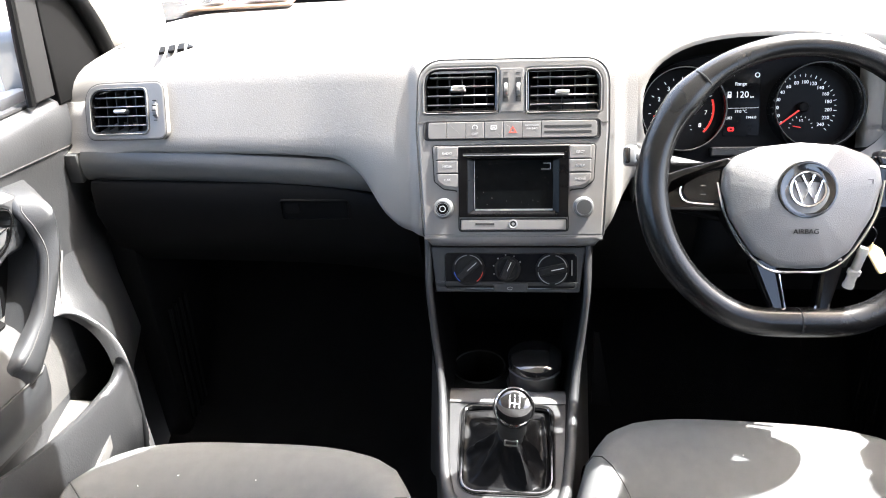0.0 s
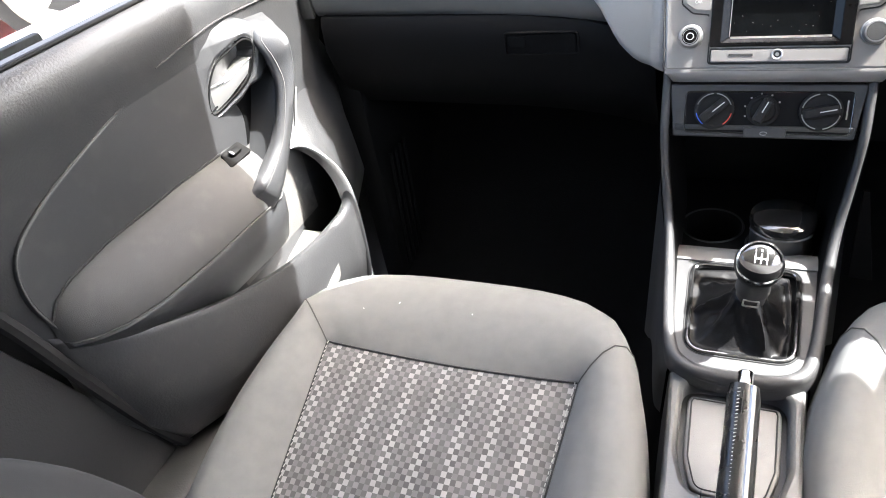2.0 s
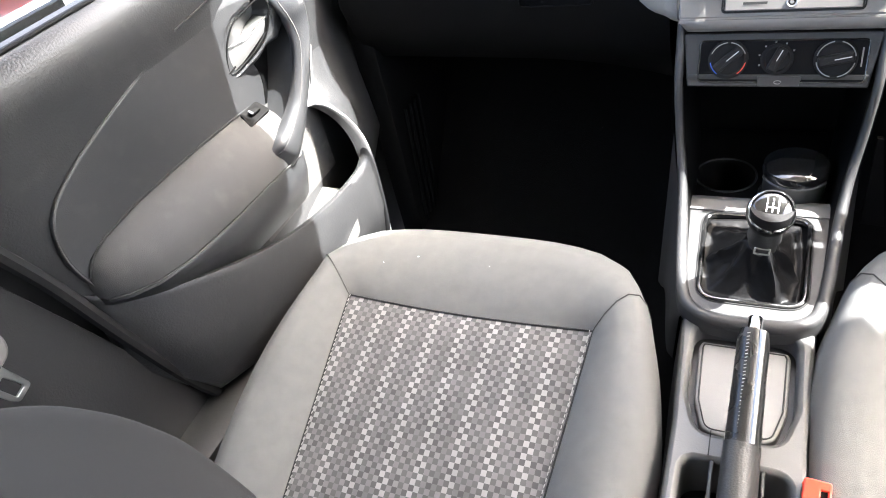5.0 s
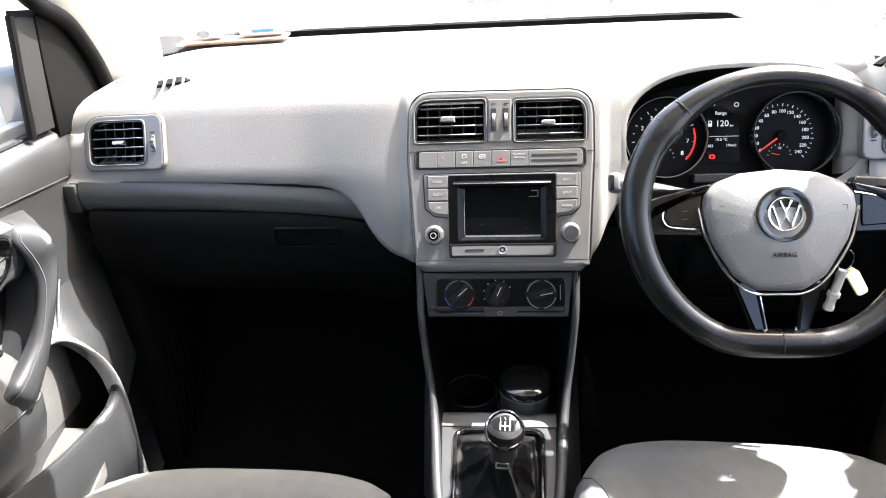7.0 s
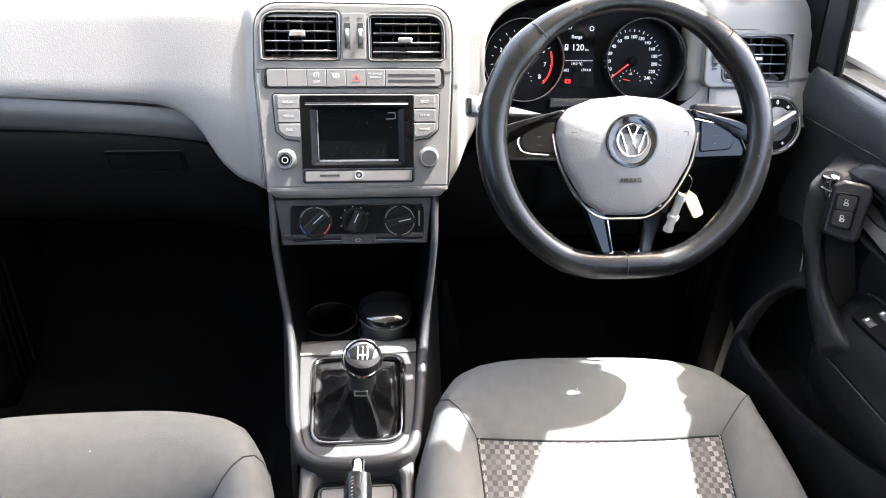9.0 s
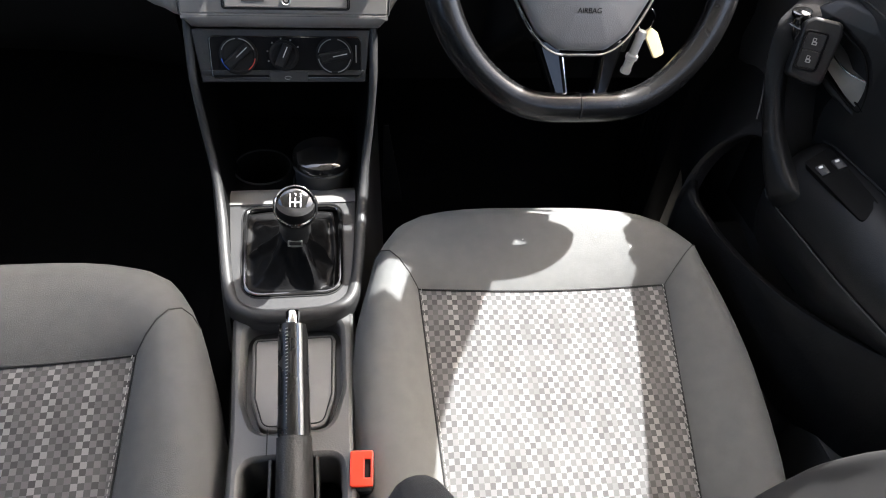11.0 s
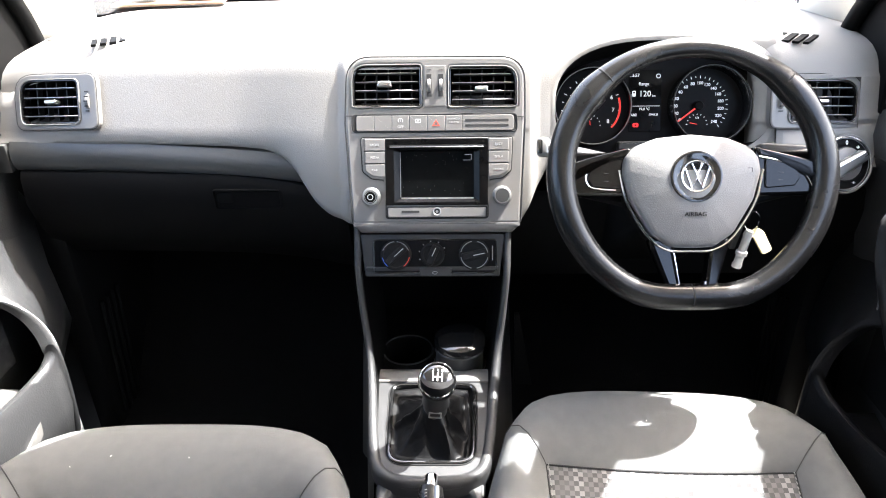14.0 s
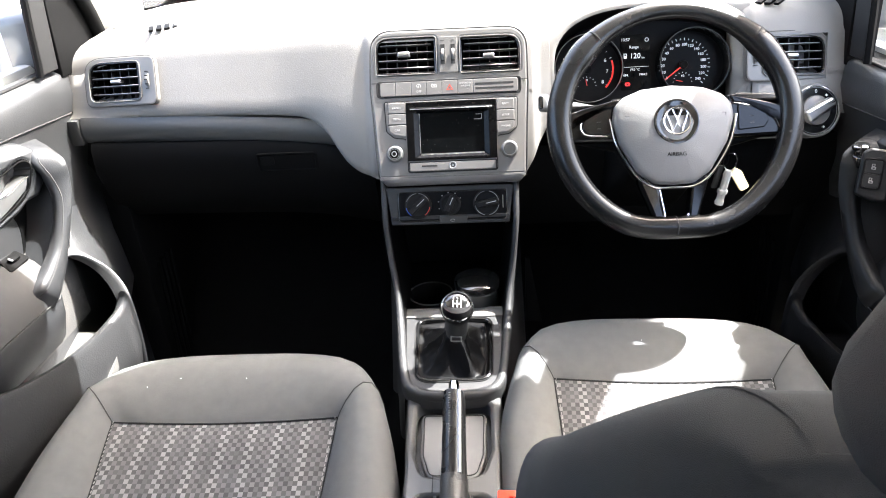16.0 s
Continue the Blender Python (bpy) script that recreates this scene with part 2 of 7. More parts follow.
def b_box(c, s, bev=0.0, seg=2):
    bm = bmesh.new()
    bmesh.ops.create_cube(bm, size=1, matrix=Matrix.Translation(c) @ Matrix.Diagonal((*s, 1)))
    if bev:
        bmesh.ops.bevel(bm, geom=bm.edges[:], offset=bev, segments=seg, profile=0.5, affect="EDGES")
    return bm


def loft(rings, closed=True, caps=(True, True)):
    bm = bmesh.new()
    vs = [[bm.verts.new(p) for p in r] for r in rings]
    k = len(rings[0])
    for a, b in zip(vs, vs[1:]):
        for i in range(k if closed else k - 1):
            j = (i + 1) % k
            bm.faces.new((a[i], a[j], b[j], b[i]))
    if closed and caps[0]:
        bm.faces.new(vs[0][::-1])
    if closed and caps[1]:
        bm.faces.new(vs[-1])
    return bm


def inset(poly, d):
    """The polygon (anticlockwise) moved inwards by d along its corners' normals."""
    out, k = [], len(poly)
    for i in range(k):
        p, q, r = (Vector(poly[j % k][:2]) for j in (i - 1, i, i + 1))
        a, b = (q - p), (r - q)
        if a.length < 1e-9 or b.length < 1e-9:
            out.append(tuple(q))
            continue
        a.normalize(), b.normalize()
        na, nb = Vector((-a.y, a.x)), Vector((-b.y, b.x))
        nn = na + nb
        nn = nn / max(nn.length, 1e-6)
        out.append(tuple(q + nn * d / max(nn.dot(na), 0.5)))
    return out


def prism(poly, n0, n1, bev=0.0, dome=0.0):
    """A polygon pushed out from n0 to n1 with a rounded rim."""
    rings = [[(x, y, n0) for x, y in poly]]
    if bev:
        for a in (0, 30, 60, 90):
            d = bev * (1 - math.cos(radians(a)))
            h = n1 - bev + bev * math.sin(radians(a))
            rings.append([(x, y, h) for x, y in inset(poly, d)])
    else:
        rings.append([(x, y, n1) for x, y in poly])
    if dome:
        cx, cy = sum(p[0] for p in poly) / len(poly), sum(p[1] for p in poly) / len(poly)
        base = rings[-1]
        for f in (0.8, 0.55, 0.3, 0.1):
            rings.append([(cx + (x - cx) * f, cy + (y - cy) * f, n1 + dome * (1 - f * f)) for x, y, _ in base])
    bm = loft(rings)
    if not dome:
        flat = bm.faces.layers.int.new("flat")
        bm.faces.ensure_lookup_table()
        bm.faces[-1][flat] = 1
    return bm


def plate(outer, holes, n0, n1, bev=0.002):
    """A plate with openings through it; all loops anticlockwise."""
    bm = bmesh.new()
    for poly, sign in [(outer, 1)] + [(h, -1) for h in holes]:
        prev = None
        for d, h in ((bev, n1), (bev * 0.3, n1 - bev * 0.3), (0, n1 - bev), (0, n0)):
            ring = [bm.verts.new((x, y, h)) for x, y in (inset(poly, d * sign) if d else poly)]
            if prev:
                for i in range(len(ring)):
                    j = (i + 1) % len(ring)
                    bm.faces.new((prev[i], prev[j], ring[j], ring[i]))
            prev = ring
    top = [e for e in bm.edges if all(abs(v.co.z - n1) < 1e-7 for v in e.verts)]
    flat = bm.faces.layers.int.new("flat")
    for f in bmesh.ops.triangle_fill(bm, edges=top, use_beauty=True, use_dissolve=False)["geom"]:
        if isinstance(f, bmesh.types.BMFace):
            f[flat] = 1
    return bm


def rrect(w, h, r, cx=0.0, cy=0.0, seg=5):
    """A rounded rectangle; r may be four radii: lower left, lower right, upper right, upper left."""
    rs = r if isinstance(r, (tuple, list)) else (r,) * 4
    return rounded([(cx - w / 2, cy - h / 2), (cx + w / 2, cy - h / 2), (cx + w / 2, cy + h / 2), (cx - w / 2, cy + h / 2)], rs, seg)


def rounded(corners, radii, seg=5):
    """A polygon (anticlockwise) with rounded corners."""
    out, k = [], len(corners)
    rs = radii if isinstance(radii, (tuple, list)) else (radii,) * k
    for i in range(k):
        p, q, s = Vector(corners[i - 1]), Vector(corners[i]), Vector(corners[(i + 1) % k])
        a, b = (p - q).normalized(), (s - q).normalized()
        r = max(rs[i], 1e-5)
        half = math.acos(max(-1, min(1, a.dot(b)))) / 2
        d = min(r / math.tan(half), (p - q).length * 0.48, (s - q).length * 0.48)
        s0, s1 = q + a * d, q + b * d
        for j in range(seg + 1):
            f = j / seg
            out.append(tuple(s0 * (1 - f) ** 2 + q * 2 * f * (1 - f) + s1 * f * f))
    return out


def curve(points, per=8, closed=False):
    """A smooth line through points of any size."""
    pts = [np.array(p, float) for p in points]
    k, out = len(pts), []
    for i in range(k if closed else k - 1):
        p1, p2 = pts[i], pts[(i + 1) % k]
        p0 = pts[i - 1] if (i or closed) else 2 * p1 - p2
        p3 = pts[(i + 2) % k] if (i + 2 < k or closed) else 2 * p2 - p1
        for j in range(per):
            f = j / per
            out.append(tuple(0.5 * (2 * p1 + (p2 - p0) * f + (2 * p0 - 5 * p1 + 4 * p2 - p3) * f * f + (3 * p1 - p0 - 3 * p2 + p3) * f ** 3)))
    if not closed:
        out.append(tuple(pts[-1]))
    return out


def circle(r, cx=0.0, cy=0.0, k=32, ry=None):
    return [(cx + r * math.cos(2 * math.pi * i / k), cy + (ry or r) * math.sin(2 * math.pi * i / k)) for i in range(k)]


def tube(path, r, k=10, closed=False, flat=1.0):
    """A round bar along points; r may be a list."""
    pts = [Vector(p) for p in path]
    rs = r if isinstance(r, (list, tuple)) else [r] * len(pts)
    rings, up = [], None
    for i, p in enumerate(pts):
        a = pts[(i + 1) % len(pts)] if (closed or i + 1 < len(pts)) else p
        b = pts[i - 1] if (closed or i) else p
        d = (a - b).normalized()
        if up is None:
            up = d.orthogonal().normalized()
        up = (up - d * up.dot(d)).normalized()
        w = d.cross(up)
        rings.append([p + (up * math.cos(2 * math.pi * j / k) + w * math.sin(2 * math.pi * j / k) * flat) * rs[i] for j in range(k)])
    if closed:
        rings.append(rings[0])
        bm = loft(rings, caps=(False, False))
        bmesh.ops.remove_doubles(bm, verts=bm.verts, dist=1e-6)
        return bm
    return loft(rings)


def lathe(profile, k=28):
    """Turned about the local z axis from (radius, height) pairs."""
    ends = (profile[0][0] < 0.001, profile[-1][0] < 0.001)
    return loft([[(r * math.cos(2 * math.pi * i / k), r * math.sin(2 * math.pi * i / k), h) for i in range(k)] for r, h in profile], caps=ends)


def sheet(fn, us, vs):
    """A surface from fn(u, v) over two lists of numbers."""
    return loft([[fn(u, v) for u in us] for v in vs], closed=False)


def thick(bm, d):
    bmesh.ops.recalc_face_normals(bm, faces=bm.faces)
    bmesh.ops.solidify(bm, geom=bm.faces[:], thickness=d)
    return bm


def joined(*bms):
    me = bpy.data.meshes.new("joined")
    out = bmesh.new()
    for b in bms:
        b.to_mesh(me)
        b.free()
        out.from_mesh(me)
        me.clear_geometry()
    bpy.data.meshes.remove(me)
    return out


def moved(bm, m):
    bm.transform(m)
    return bm


def words(name, text, size, parent, m, material, align="CENTER", label=""):
    """Writing with the built-in font, as a thin mesh."""
    c = bpy.data.curves.new(name, "FONT")
    c.body, c.size, c.align_x, c.align_y = text, size, align, "CENTER"
    c.extrude = 0.0002
    c.resolution_u = 3
    tmp = new("tmp", c)
    bpy.context.view_layer.update()
    me = bpy.data.meshes.new_from_object(tmp.evaluated_get(bpy.context.evaluated_depsgraph_get()))
    bpy.data.objects.remove(tmp)
    me.name = name
    me.materials.clear()
    me.materials.append(material)
    ob = new(name, me)
    ob.parent, ob.matrix_basis = parent, m
    return tagged(ob, label)


def lin(a, b, k):
    return [a + (b - a) * i / (k - 1) for i in range(k)]


def interp(x, xs, ys):
    return float(np.interp(x, xs, ys))


T = Matrix.Translation


# ---- the car's shell ----
STACK = slope((-0.003, 0.925, 0.556), 22.6)
WHEEL = slope((0.337, 0.825, 0.62), 27)
CLUSTER = slope((0.34, 1.03, 0.645), 22)


def face_y(z):
    """The dashboard's front face."""
    return 0.962 + 0.36 * (z - 0.61)


def cabin():
    floor = thing("floor", "black carpeted car floor with a centre tunnel", "floor", kind="structure")
    us = lin(-0.66, 0.66, 45)
    vs = [-1.5, -0.9, -0.4, 0.0, 0.4, 0.7, 0.95, 1.1, 1.2, 1.28, 1.34, 1.38]

    def ground_z(x, y):
        z = 0.0 + 0.16 * math.exp(-(x / 0.11) ** 4)
        if y > 1.05:
            z = max(z, (y - 1.05) * 1.1)
        return (x, y, z + 0.004 * noise.noise((x * 9, y * 9, 0)))
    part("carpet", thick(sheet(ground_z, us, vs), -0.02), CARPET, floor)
    for s in (-1, 1):
        mat_poly = rounded([(s * 0.35 - 0.2, 0.55), (s * 0.35 + 0.2, 0.55), (s * 0.35 + 0.17, 1.03), (s * 0.35 - 0.17, 1.03)], 0.05)
        rug = thing("floor_mat", "black ribbed rubber mat on the footwell floor", "floor mat", T((0, 0, 0.006)), group="footwell mats")
        part("mat_sheet", prism(mat_poly, 0, 0.006, 0.002), RUBBER, rug)
    fire = thing("wall_firewall", "dark lined bulkhead behind the footwells", "wall", kind="structure")
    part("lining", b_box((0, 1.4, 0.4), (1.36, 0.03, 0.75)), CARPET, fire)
    rear = thing("wall_rear", "dark rear panel of the cabin below the back window", "wall", kind="structure")
    part("panel", b_box((0, -1.52, 0.45), (1.4, 0.03, 0.95)), BACKCLOTH, rear)
    part("header", b_box((0, -1.5, 1.13), (1.2, 0.04, 0.1)), BEIGE, rear)
    for s in (-1, 1):
        part("corner_pillar", b_box((s * 0.62, -1.5, 0.92), (0.14, 0.05, 0.42), 0.01), BEIGE, rear)

    roof = thing("ceiling", "pale beige fabric headliner under the roof", "ceiling", kind="structure")

    def roof_z(x, f):
        # front edge invented: bulge and square right side shade the seat and tray
        y = -1.52 + f * (ROOF_Y + 1.52 - (0.22 * x * x if x < 0 else 0.6 * max(0, x - 0.52)) + 0.11 * math.exp(-((x - 0.165) / 0.20) ** 6))
        return (x, y, ROOF_Z - 0.05 * (x / 0.6) ** 2 - 0.05 * max(0, (y - 0.2) / 0.58) ** 2)
    part("headliner", thick(sheet(roof_z, lin(-0.60, 0.60, 41), lin(0, 1, 26)), 0.03), BEIGE, roof)

    screen = thing("window_1", "clear raked windscreen glass over the dashboard", "windscreen", kind="structure")

    def glass(x, f):
        base = Vector((x * 0.70, 1.52 - 0.34 * x * x, 0.762))
        top = Vector((x * 0.56, ROOF_Y + 0.01 - 0.07 * x * x, ROOF_Z - 0.045 - 0.05 * x * x))
        p = base.lerp(top, f)
        p.z += 0.035 * math.sin(f * math.pi)
        return p
    pane = part("windscreen_pane", sheet(glass, lin(-1, 1, 21), lin(0, 1, 12)), DUSTYGLASS, screen)
    pane.visible_shadow = False

    for s, n in ((-1, "west"), (1, "east")):
        # front pillar
        w = thing("pillar_front_" + n, "pale beige plastic trim of the front pillar", "pillar", kind="structure")
        path = curve([(s * 0.672, 1.262, 0.70), (s * 0.660, 1.165, 0.835), (s * 0.646, 1.06, 0.935), (s * 0.628, 0.93, 1.02), (s * 0.609, 0.77, 1.085), (s * 0.592, 0.55, 1.125), (s * 0.58, 0.35, 1.137)], 6)
        wide, deep = Vector((-s * 0.75, -0.55, -0.35)).normalized(), 0.022
        rings = []
        for i, p in enumerate(path):
            d = (Vector(path[min(i + 1, len(path) - 1)]) - Vector(path[max(i - 1, 0)])).normalized()
            face = (wide - d * wide.dot(d)).normalized()
            across = d.cross(face)
            rings.append([Vector(p) + across * math.cos(2 * math.pi * j / 18) * 0.052 + face * math.sin(2 * math.pi * j / 18) * deep for j in range(18)])
        part("pillar_trim", loft(rings), BEIGE, w, angle=70)
        # the roof's edge over the doors
        path = curve([(s * 0.60, 0.40, 1.135), (s * 0.61, -0.2, 1.145), (s * 0.60, -0.9, 1.13), (s * 0.58, -1.5, 1.08)], 6)
        part("roof_rail", tube(path, 0.035, 12), BEIGE, w)
        # middle pillar
        b = thing("pillar_middle_" + n, "dark plastic lower trim of the middle pillar", "pillar", kind="structure")
        rings = []
        for z, y0, y1, x in ((0.05, 0.12, 0.47, 0.675), (0.2, 0.10, 0.435, 0.68), (0.39, 0.08, 0.37, 0.685), (0.55, 0.06, 0.31, 0.69), (0.70, 0.04, 0.25, 0.69), (0.9, 0.02, 0.16, 0.66), (1.13, -0.02, 0.10, 0.605)):
            rings.append([(s * (x + 0.05), y0, z), (s * x, y0, z), (s * (x - 0.008), (y0 + y1) / 2, z), (s * x, y1 - 0.01, z), (s * (x + 0.05), y1, z)])
        part("pillar_cover", loft(rings), PILLAR, b)
        seal = curve([(s * 0.672, 0.452, 0.16), (s * 0.672, 0.437, 0.2), (s * 0.672, 0.41, 0.267), (s * 0.674, 0.373, 0.39), (s * 0.676, 0.339, 0.51), (s * 0.685, 0.29, 0.64), (s * 0.69, 0.26, 0.70)], 6)
        part("door_seal", tube(seal, 0.009, 8), RUBBER, b)
        # sill
        r = thing("sill_" + n, "white painted door sill beside the seat", "sill", kind="structure")
        part("sill_plate", b_box((s * 0.655, 0.72, 0.10), (0.08, 0.34, 0.20), 0.02), BODY, r)
        part("sill_trim", b_box((s * 0.655, 0.03, 0.10), (0.08, 1.03, 0.196), 0.02), BLACK, r, "black sill trim")
        part("sill_cover", b_box((s * 0.603, 0.24, 0.05), (0.03, 1.3, 0.11), 0.01), BLACK, r)
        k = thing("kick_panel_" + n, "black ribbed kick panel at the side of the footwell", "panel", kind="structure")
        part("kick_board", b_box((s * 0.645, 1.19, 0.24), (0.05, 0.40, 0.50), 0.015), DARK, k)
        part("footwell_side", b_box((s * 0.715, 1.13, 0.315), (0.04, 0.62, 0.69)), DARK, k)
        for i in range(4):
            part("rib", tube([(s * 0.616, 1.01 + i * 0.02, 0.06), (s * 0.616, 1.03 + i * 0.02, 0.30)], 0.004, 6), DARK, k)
        # rear door and quarter, seen by light only; the quarter is added to cut light
        q = thing("wall_" + n, "dark rear side lining out of view, raised to cut light", "wall", kind="structure")
        part("side_lining", b_box((s * 0.71, -0.73, 0.35), (0.03, 1.6, 0.72)), BACKCLOTH, q)
        part("quarter_light_block", b_box((s * 0.66, -1.10, 0.92), (0.03, 0.86, 0.44)), BACKCLOTH, q)


ROOF_Z, ROOF_Y = 1.18, 0.877
cabin()


def swell(x):
    """How far the dashboard has come forward to the centre panel: in a long sweep up to a ridge, then a short step."""
    d = abs(x - 0.004)
    a = min(1, max(0, (0.315 - d) / 0.168))
    b = min(1, max(0, (0.1475 - d) / 0.013))
    return a * a * (3 - 2 * a) * 0.86 + 0.14 * b, b * b * (3 - 2 * b) * 0.6


def dashboard():
    d = thing("dashboard", "grey grained plastic dashboard with a black lower half", "dashboard")
    xs_b = [-0.70, -0.40, -0.30, -0.26, -0.240, -0.222, -0.208, -0.195, -0.180, -0.160, -0.12, 0.115, 0.126, 0.138, 0.150, 0.165, 0.45, 0.505, 0.624, 0.640, 0.70]
    zs_b = [0.618, 0.613, 0.609, 0.605, 0.598, 0.586, 0.569, 0.547, 0.527, 0.511, 0.498, 0.498, 0.504, 0.522, 0.548, 0.575, 0.575, 0.538, 0.538, 0.572, 0.574]

    def section(x):
        zb = interp(x, xs_b, zs_b)
        e = max(0, (abs(x) - 0.53) / (0.13 if x < 0 else 0.17))
        ridge, inner = swell(x)
        drop, back = 0.028 * e * e, 0.012 * e * e
        out = lambda z: (0.0225 - 0.052 * (z - 0.556)) * ridge + 0.0075 * inner
        r = 1 + 1.6 * min(1, ridge)
        pts = [(x, face_y(zb) + 0.05, zb + 0.006), (x, face_y(zb) + 0.016 * r - out(zb), zb), (x, face_y(zb) + 0.0075 * r - out(zb), zb + 0.003 * r)]
        # wells behind the vents
        deep_side = 0.055 if (-0.6235 < x < -0.5285 or 0.5125 < x < 0.6220) else 0.0
        deep_mid = 0.055 if -0.1200 < x < 0.1240 else 0.0
        zc = 0.679 if x < 0 else 0.668
        levels = (0.63, 0.642)
        for z in (zb + 0.009 * r, max(levels[0], zb + 0.020 * r), max(levels[1], zb + 0.03 * r), zc - 0.0318, zc - 0.0308, zc - 0.01, zc + 0.01, zc + 0.0308, zc + 0.0318):
            dent = deep_side if abs(z - zc) < 0.0312 else (0.002 * r if z < zb + 0.0095 * r else 0.0)
            dent = max(dent, deep_mid if z > 0.66 else 0.0)
            pts.append((x, face_y(z) + back + dent - (0 if dent > 0.02 else out(z)), z - (drop if z > 0.70 else 0)))
        fade = [1.0, 0.97, 0.88, 0.72, 0.52, 0.30, 0.10, 0.0]
        for (y, z), k in zip(((1.0025, 0.7215), (1.0085, 0.7325), (1.018, 0.7425), (1.034, 0.7515), (1.055, 0.7575), (1.085, 0.7615), (1.13, 0.765), (1.25, 0.768)), fade):
            pts.append((x, y + back - out(0.715) * k, z - drop))
        end = 1.53 - 0.34 * (x / 0.7) ** 2
        pts.append((x, max(end - 0.02, 1.262), 0.764 - drop * 0.6))
        pts.append((x, max(end, 1.275), 0.735 - drop))
        return pts
    left = [-0.679, -0.674, -0.664, -0.645, -0.624, -0.623] + lin(-0.61, -0.54, 5) + [-0.529, -0.528] + lin(-0.515, -0.32, 11) + lin(-0.31, -0.155, 18) + [-0.151, -0.147, -0.1445, -0.142, -0.139, -0.136, -0.133, -0.130, -0.127, -0.124, -0.1212, -0.1192] + lin(-0.11, 0.115, 11) + [0.1232, 0.1252, 0.128, 0.131, 0.134, 0.137, 0.140, 0.143, 0.146, 0.149, 0.1515, 0.1555, 0.160, 0.164, 0.168]
    inner_end = [(0.1715, y + 0.012, z - 0.045 if y < 1.08 else z) for _, y, z in section(0.168)]
    part("upper_pad", loft([section(x) for x in left] + [inner_end], closed=False), DASH, d, "pale grey grained dashboard pad", angle=60)
    right = [0.500, 0.506, 0.512, 0.513] + lin(0.523, 0.61, 6) + [0.6215, 0.6225, 0.632, 0.642, 0.652, 0.662, 0.672, 0.680]
    ends = [[(x, y + dy, z - dz if y < 1.08 else z) for _, y, z in section(0.5)] for x, dy, dz in ((0.474, 0.040, 0.020), (0.477, 0.016, 0.006), (0.488, 0.008, 0.003), (0.496, 0.003, 0.001))]
    part("driver_pad", loft(ends + [section(x) for x in right], closed=False), DASH, d, angle=60)

    def top_only(x):
        end = 1.53 - 0.34 * (x / 0.7) ** 2
        y0 = 1.102 - 0.080 * min(1, abs(x - 0.322) / 0.158) ** 2.5
        return [(x, y0 - 0.002, 0.728), (x, y0, 0.746), (x, y0 + 0.008, 0.7535), (x, y0 + 0.024, 0.759), (x, max(1.13, y0 + 0.04), 0.764), (x, 1.25, 0.768), (x, end - 0.02, 0.764), (x, end, 0.735)]
    part("top_pad", loft([top_only(x) for x in lin(0.168, 0.500, 15)], closed=False), DASH, d, angle=60)
    # lower half: black strip, end cap, glovebox
    rings = []
    for x in lin(-0.6505, -0.185, 16):
        z = interp(x, [-0.643, -0.45, -0.30, -0.185], [0.599, 0.594, 0.585, 0.575])
        y, h = face_y(z) + 0.009, 0.023
        rings.append([(x, y + 0.03, z + h), (x, y + 0.006, z + h), (x, y - 0.001, z + h * 0.6), (x, y - 0.003, z), (x, y - 0.001, z - h * 0.6), (x, y + 0.006, z - h), (x, y + 0.03, z - h)])
    part("trim_strip", loft(rings), STRIP, d, "black satin strip along the glovebox")
    part("end_cap", b_box((-0.664, face_y(0.598) + 0.029, 0.597), (0.024, 0.05, 0.046), 0.004), BLACK, d)
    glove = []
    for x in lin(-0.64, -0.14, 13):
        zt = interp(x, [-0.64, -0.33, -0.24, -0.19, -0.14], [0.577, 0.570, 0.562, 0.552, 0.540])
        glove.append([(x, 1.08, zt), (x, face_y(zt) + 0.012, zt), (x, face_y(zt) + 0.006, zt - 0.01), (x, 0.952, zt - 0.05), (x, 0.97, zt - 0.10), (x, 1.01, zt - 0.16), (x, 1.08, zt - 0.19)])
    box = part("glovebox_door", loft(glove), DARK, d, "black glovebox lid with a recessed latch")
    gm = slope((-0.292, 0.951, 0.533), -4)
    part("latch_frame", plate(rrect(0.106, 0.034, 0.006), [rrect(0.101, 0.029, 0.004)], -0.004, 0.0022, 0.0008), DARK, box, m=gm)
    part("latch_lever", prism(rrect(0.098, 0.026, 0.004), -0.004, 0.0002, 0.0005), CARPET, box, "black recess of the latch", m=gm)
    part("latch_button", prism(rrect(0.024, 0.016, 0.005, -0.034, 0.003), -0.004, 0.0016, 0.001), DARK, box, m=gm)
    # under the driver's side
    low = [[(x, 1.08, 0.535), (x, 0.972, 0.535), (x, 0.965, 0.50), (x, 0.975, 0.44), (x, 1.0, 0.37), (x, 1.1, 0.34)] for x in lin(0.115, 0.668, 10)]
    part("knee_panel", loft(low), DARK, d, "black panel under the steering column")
    # unseen boxes, added to stop sun leaking through the dashboard
    part("leak_blocker", b_box((0.40, 1.22, 0.55), (0.52, 0.26, 0.34)), DARK, d)
    part("leak_blocker", b_box((-0.40, 1.22, 0.56), (0.50, 0.26, 0.30)), DARK, d)
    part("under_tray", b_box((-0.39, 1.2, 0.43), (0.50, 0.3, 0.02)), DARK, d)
    # speaker grilles on the top
    for s in (-1, 1):
        gm = (T((-0.49, 1.048, 0.7570)) @ pose(0, 0, 0, 6, 0, 40) if s < 0 else T((0.522, 1.032, 0.7515)) @ pose(0, 0, 0, 16, 0, -30)) @ Matrix.Scale(0.8, 4)
        for i in range(5):
            w = 0.007 + 0.005 * math.sin(math.pi * (i + 0.7) / 5.4)
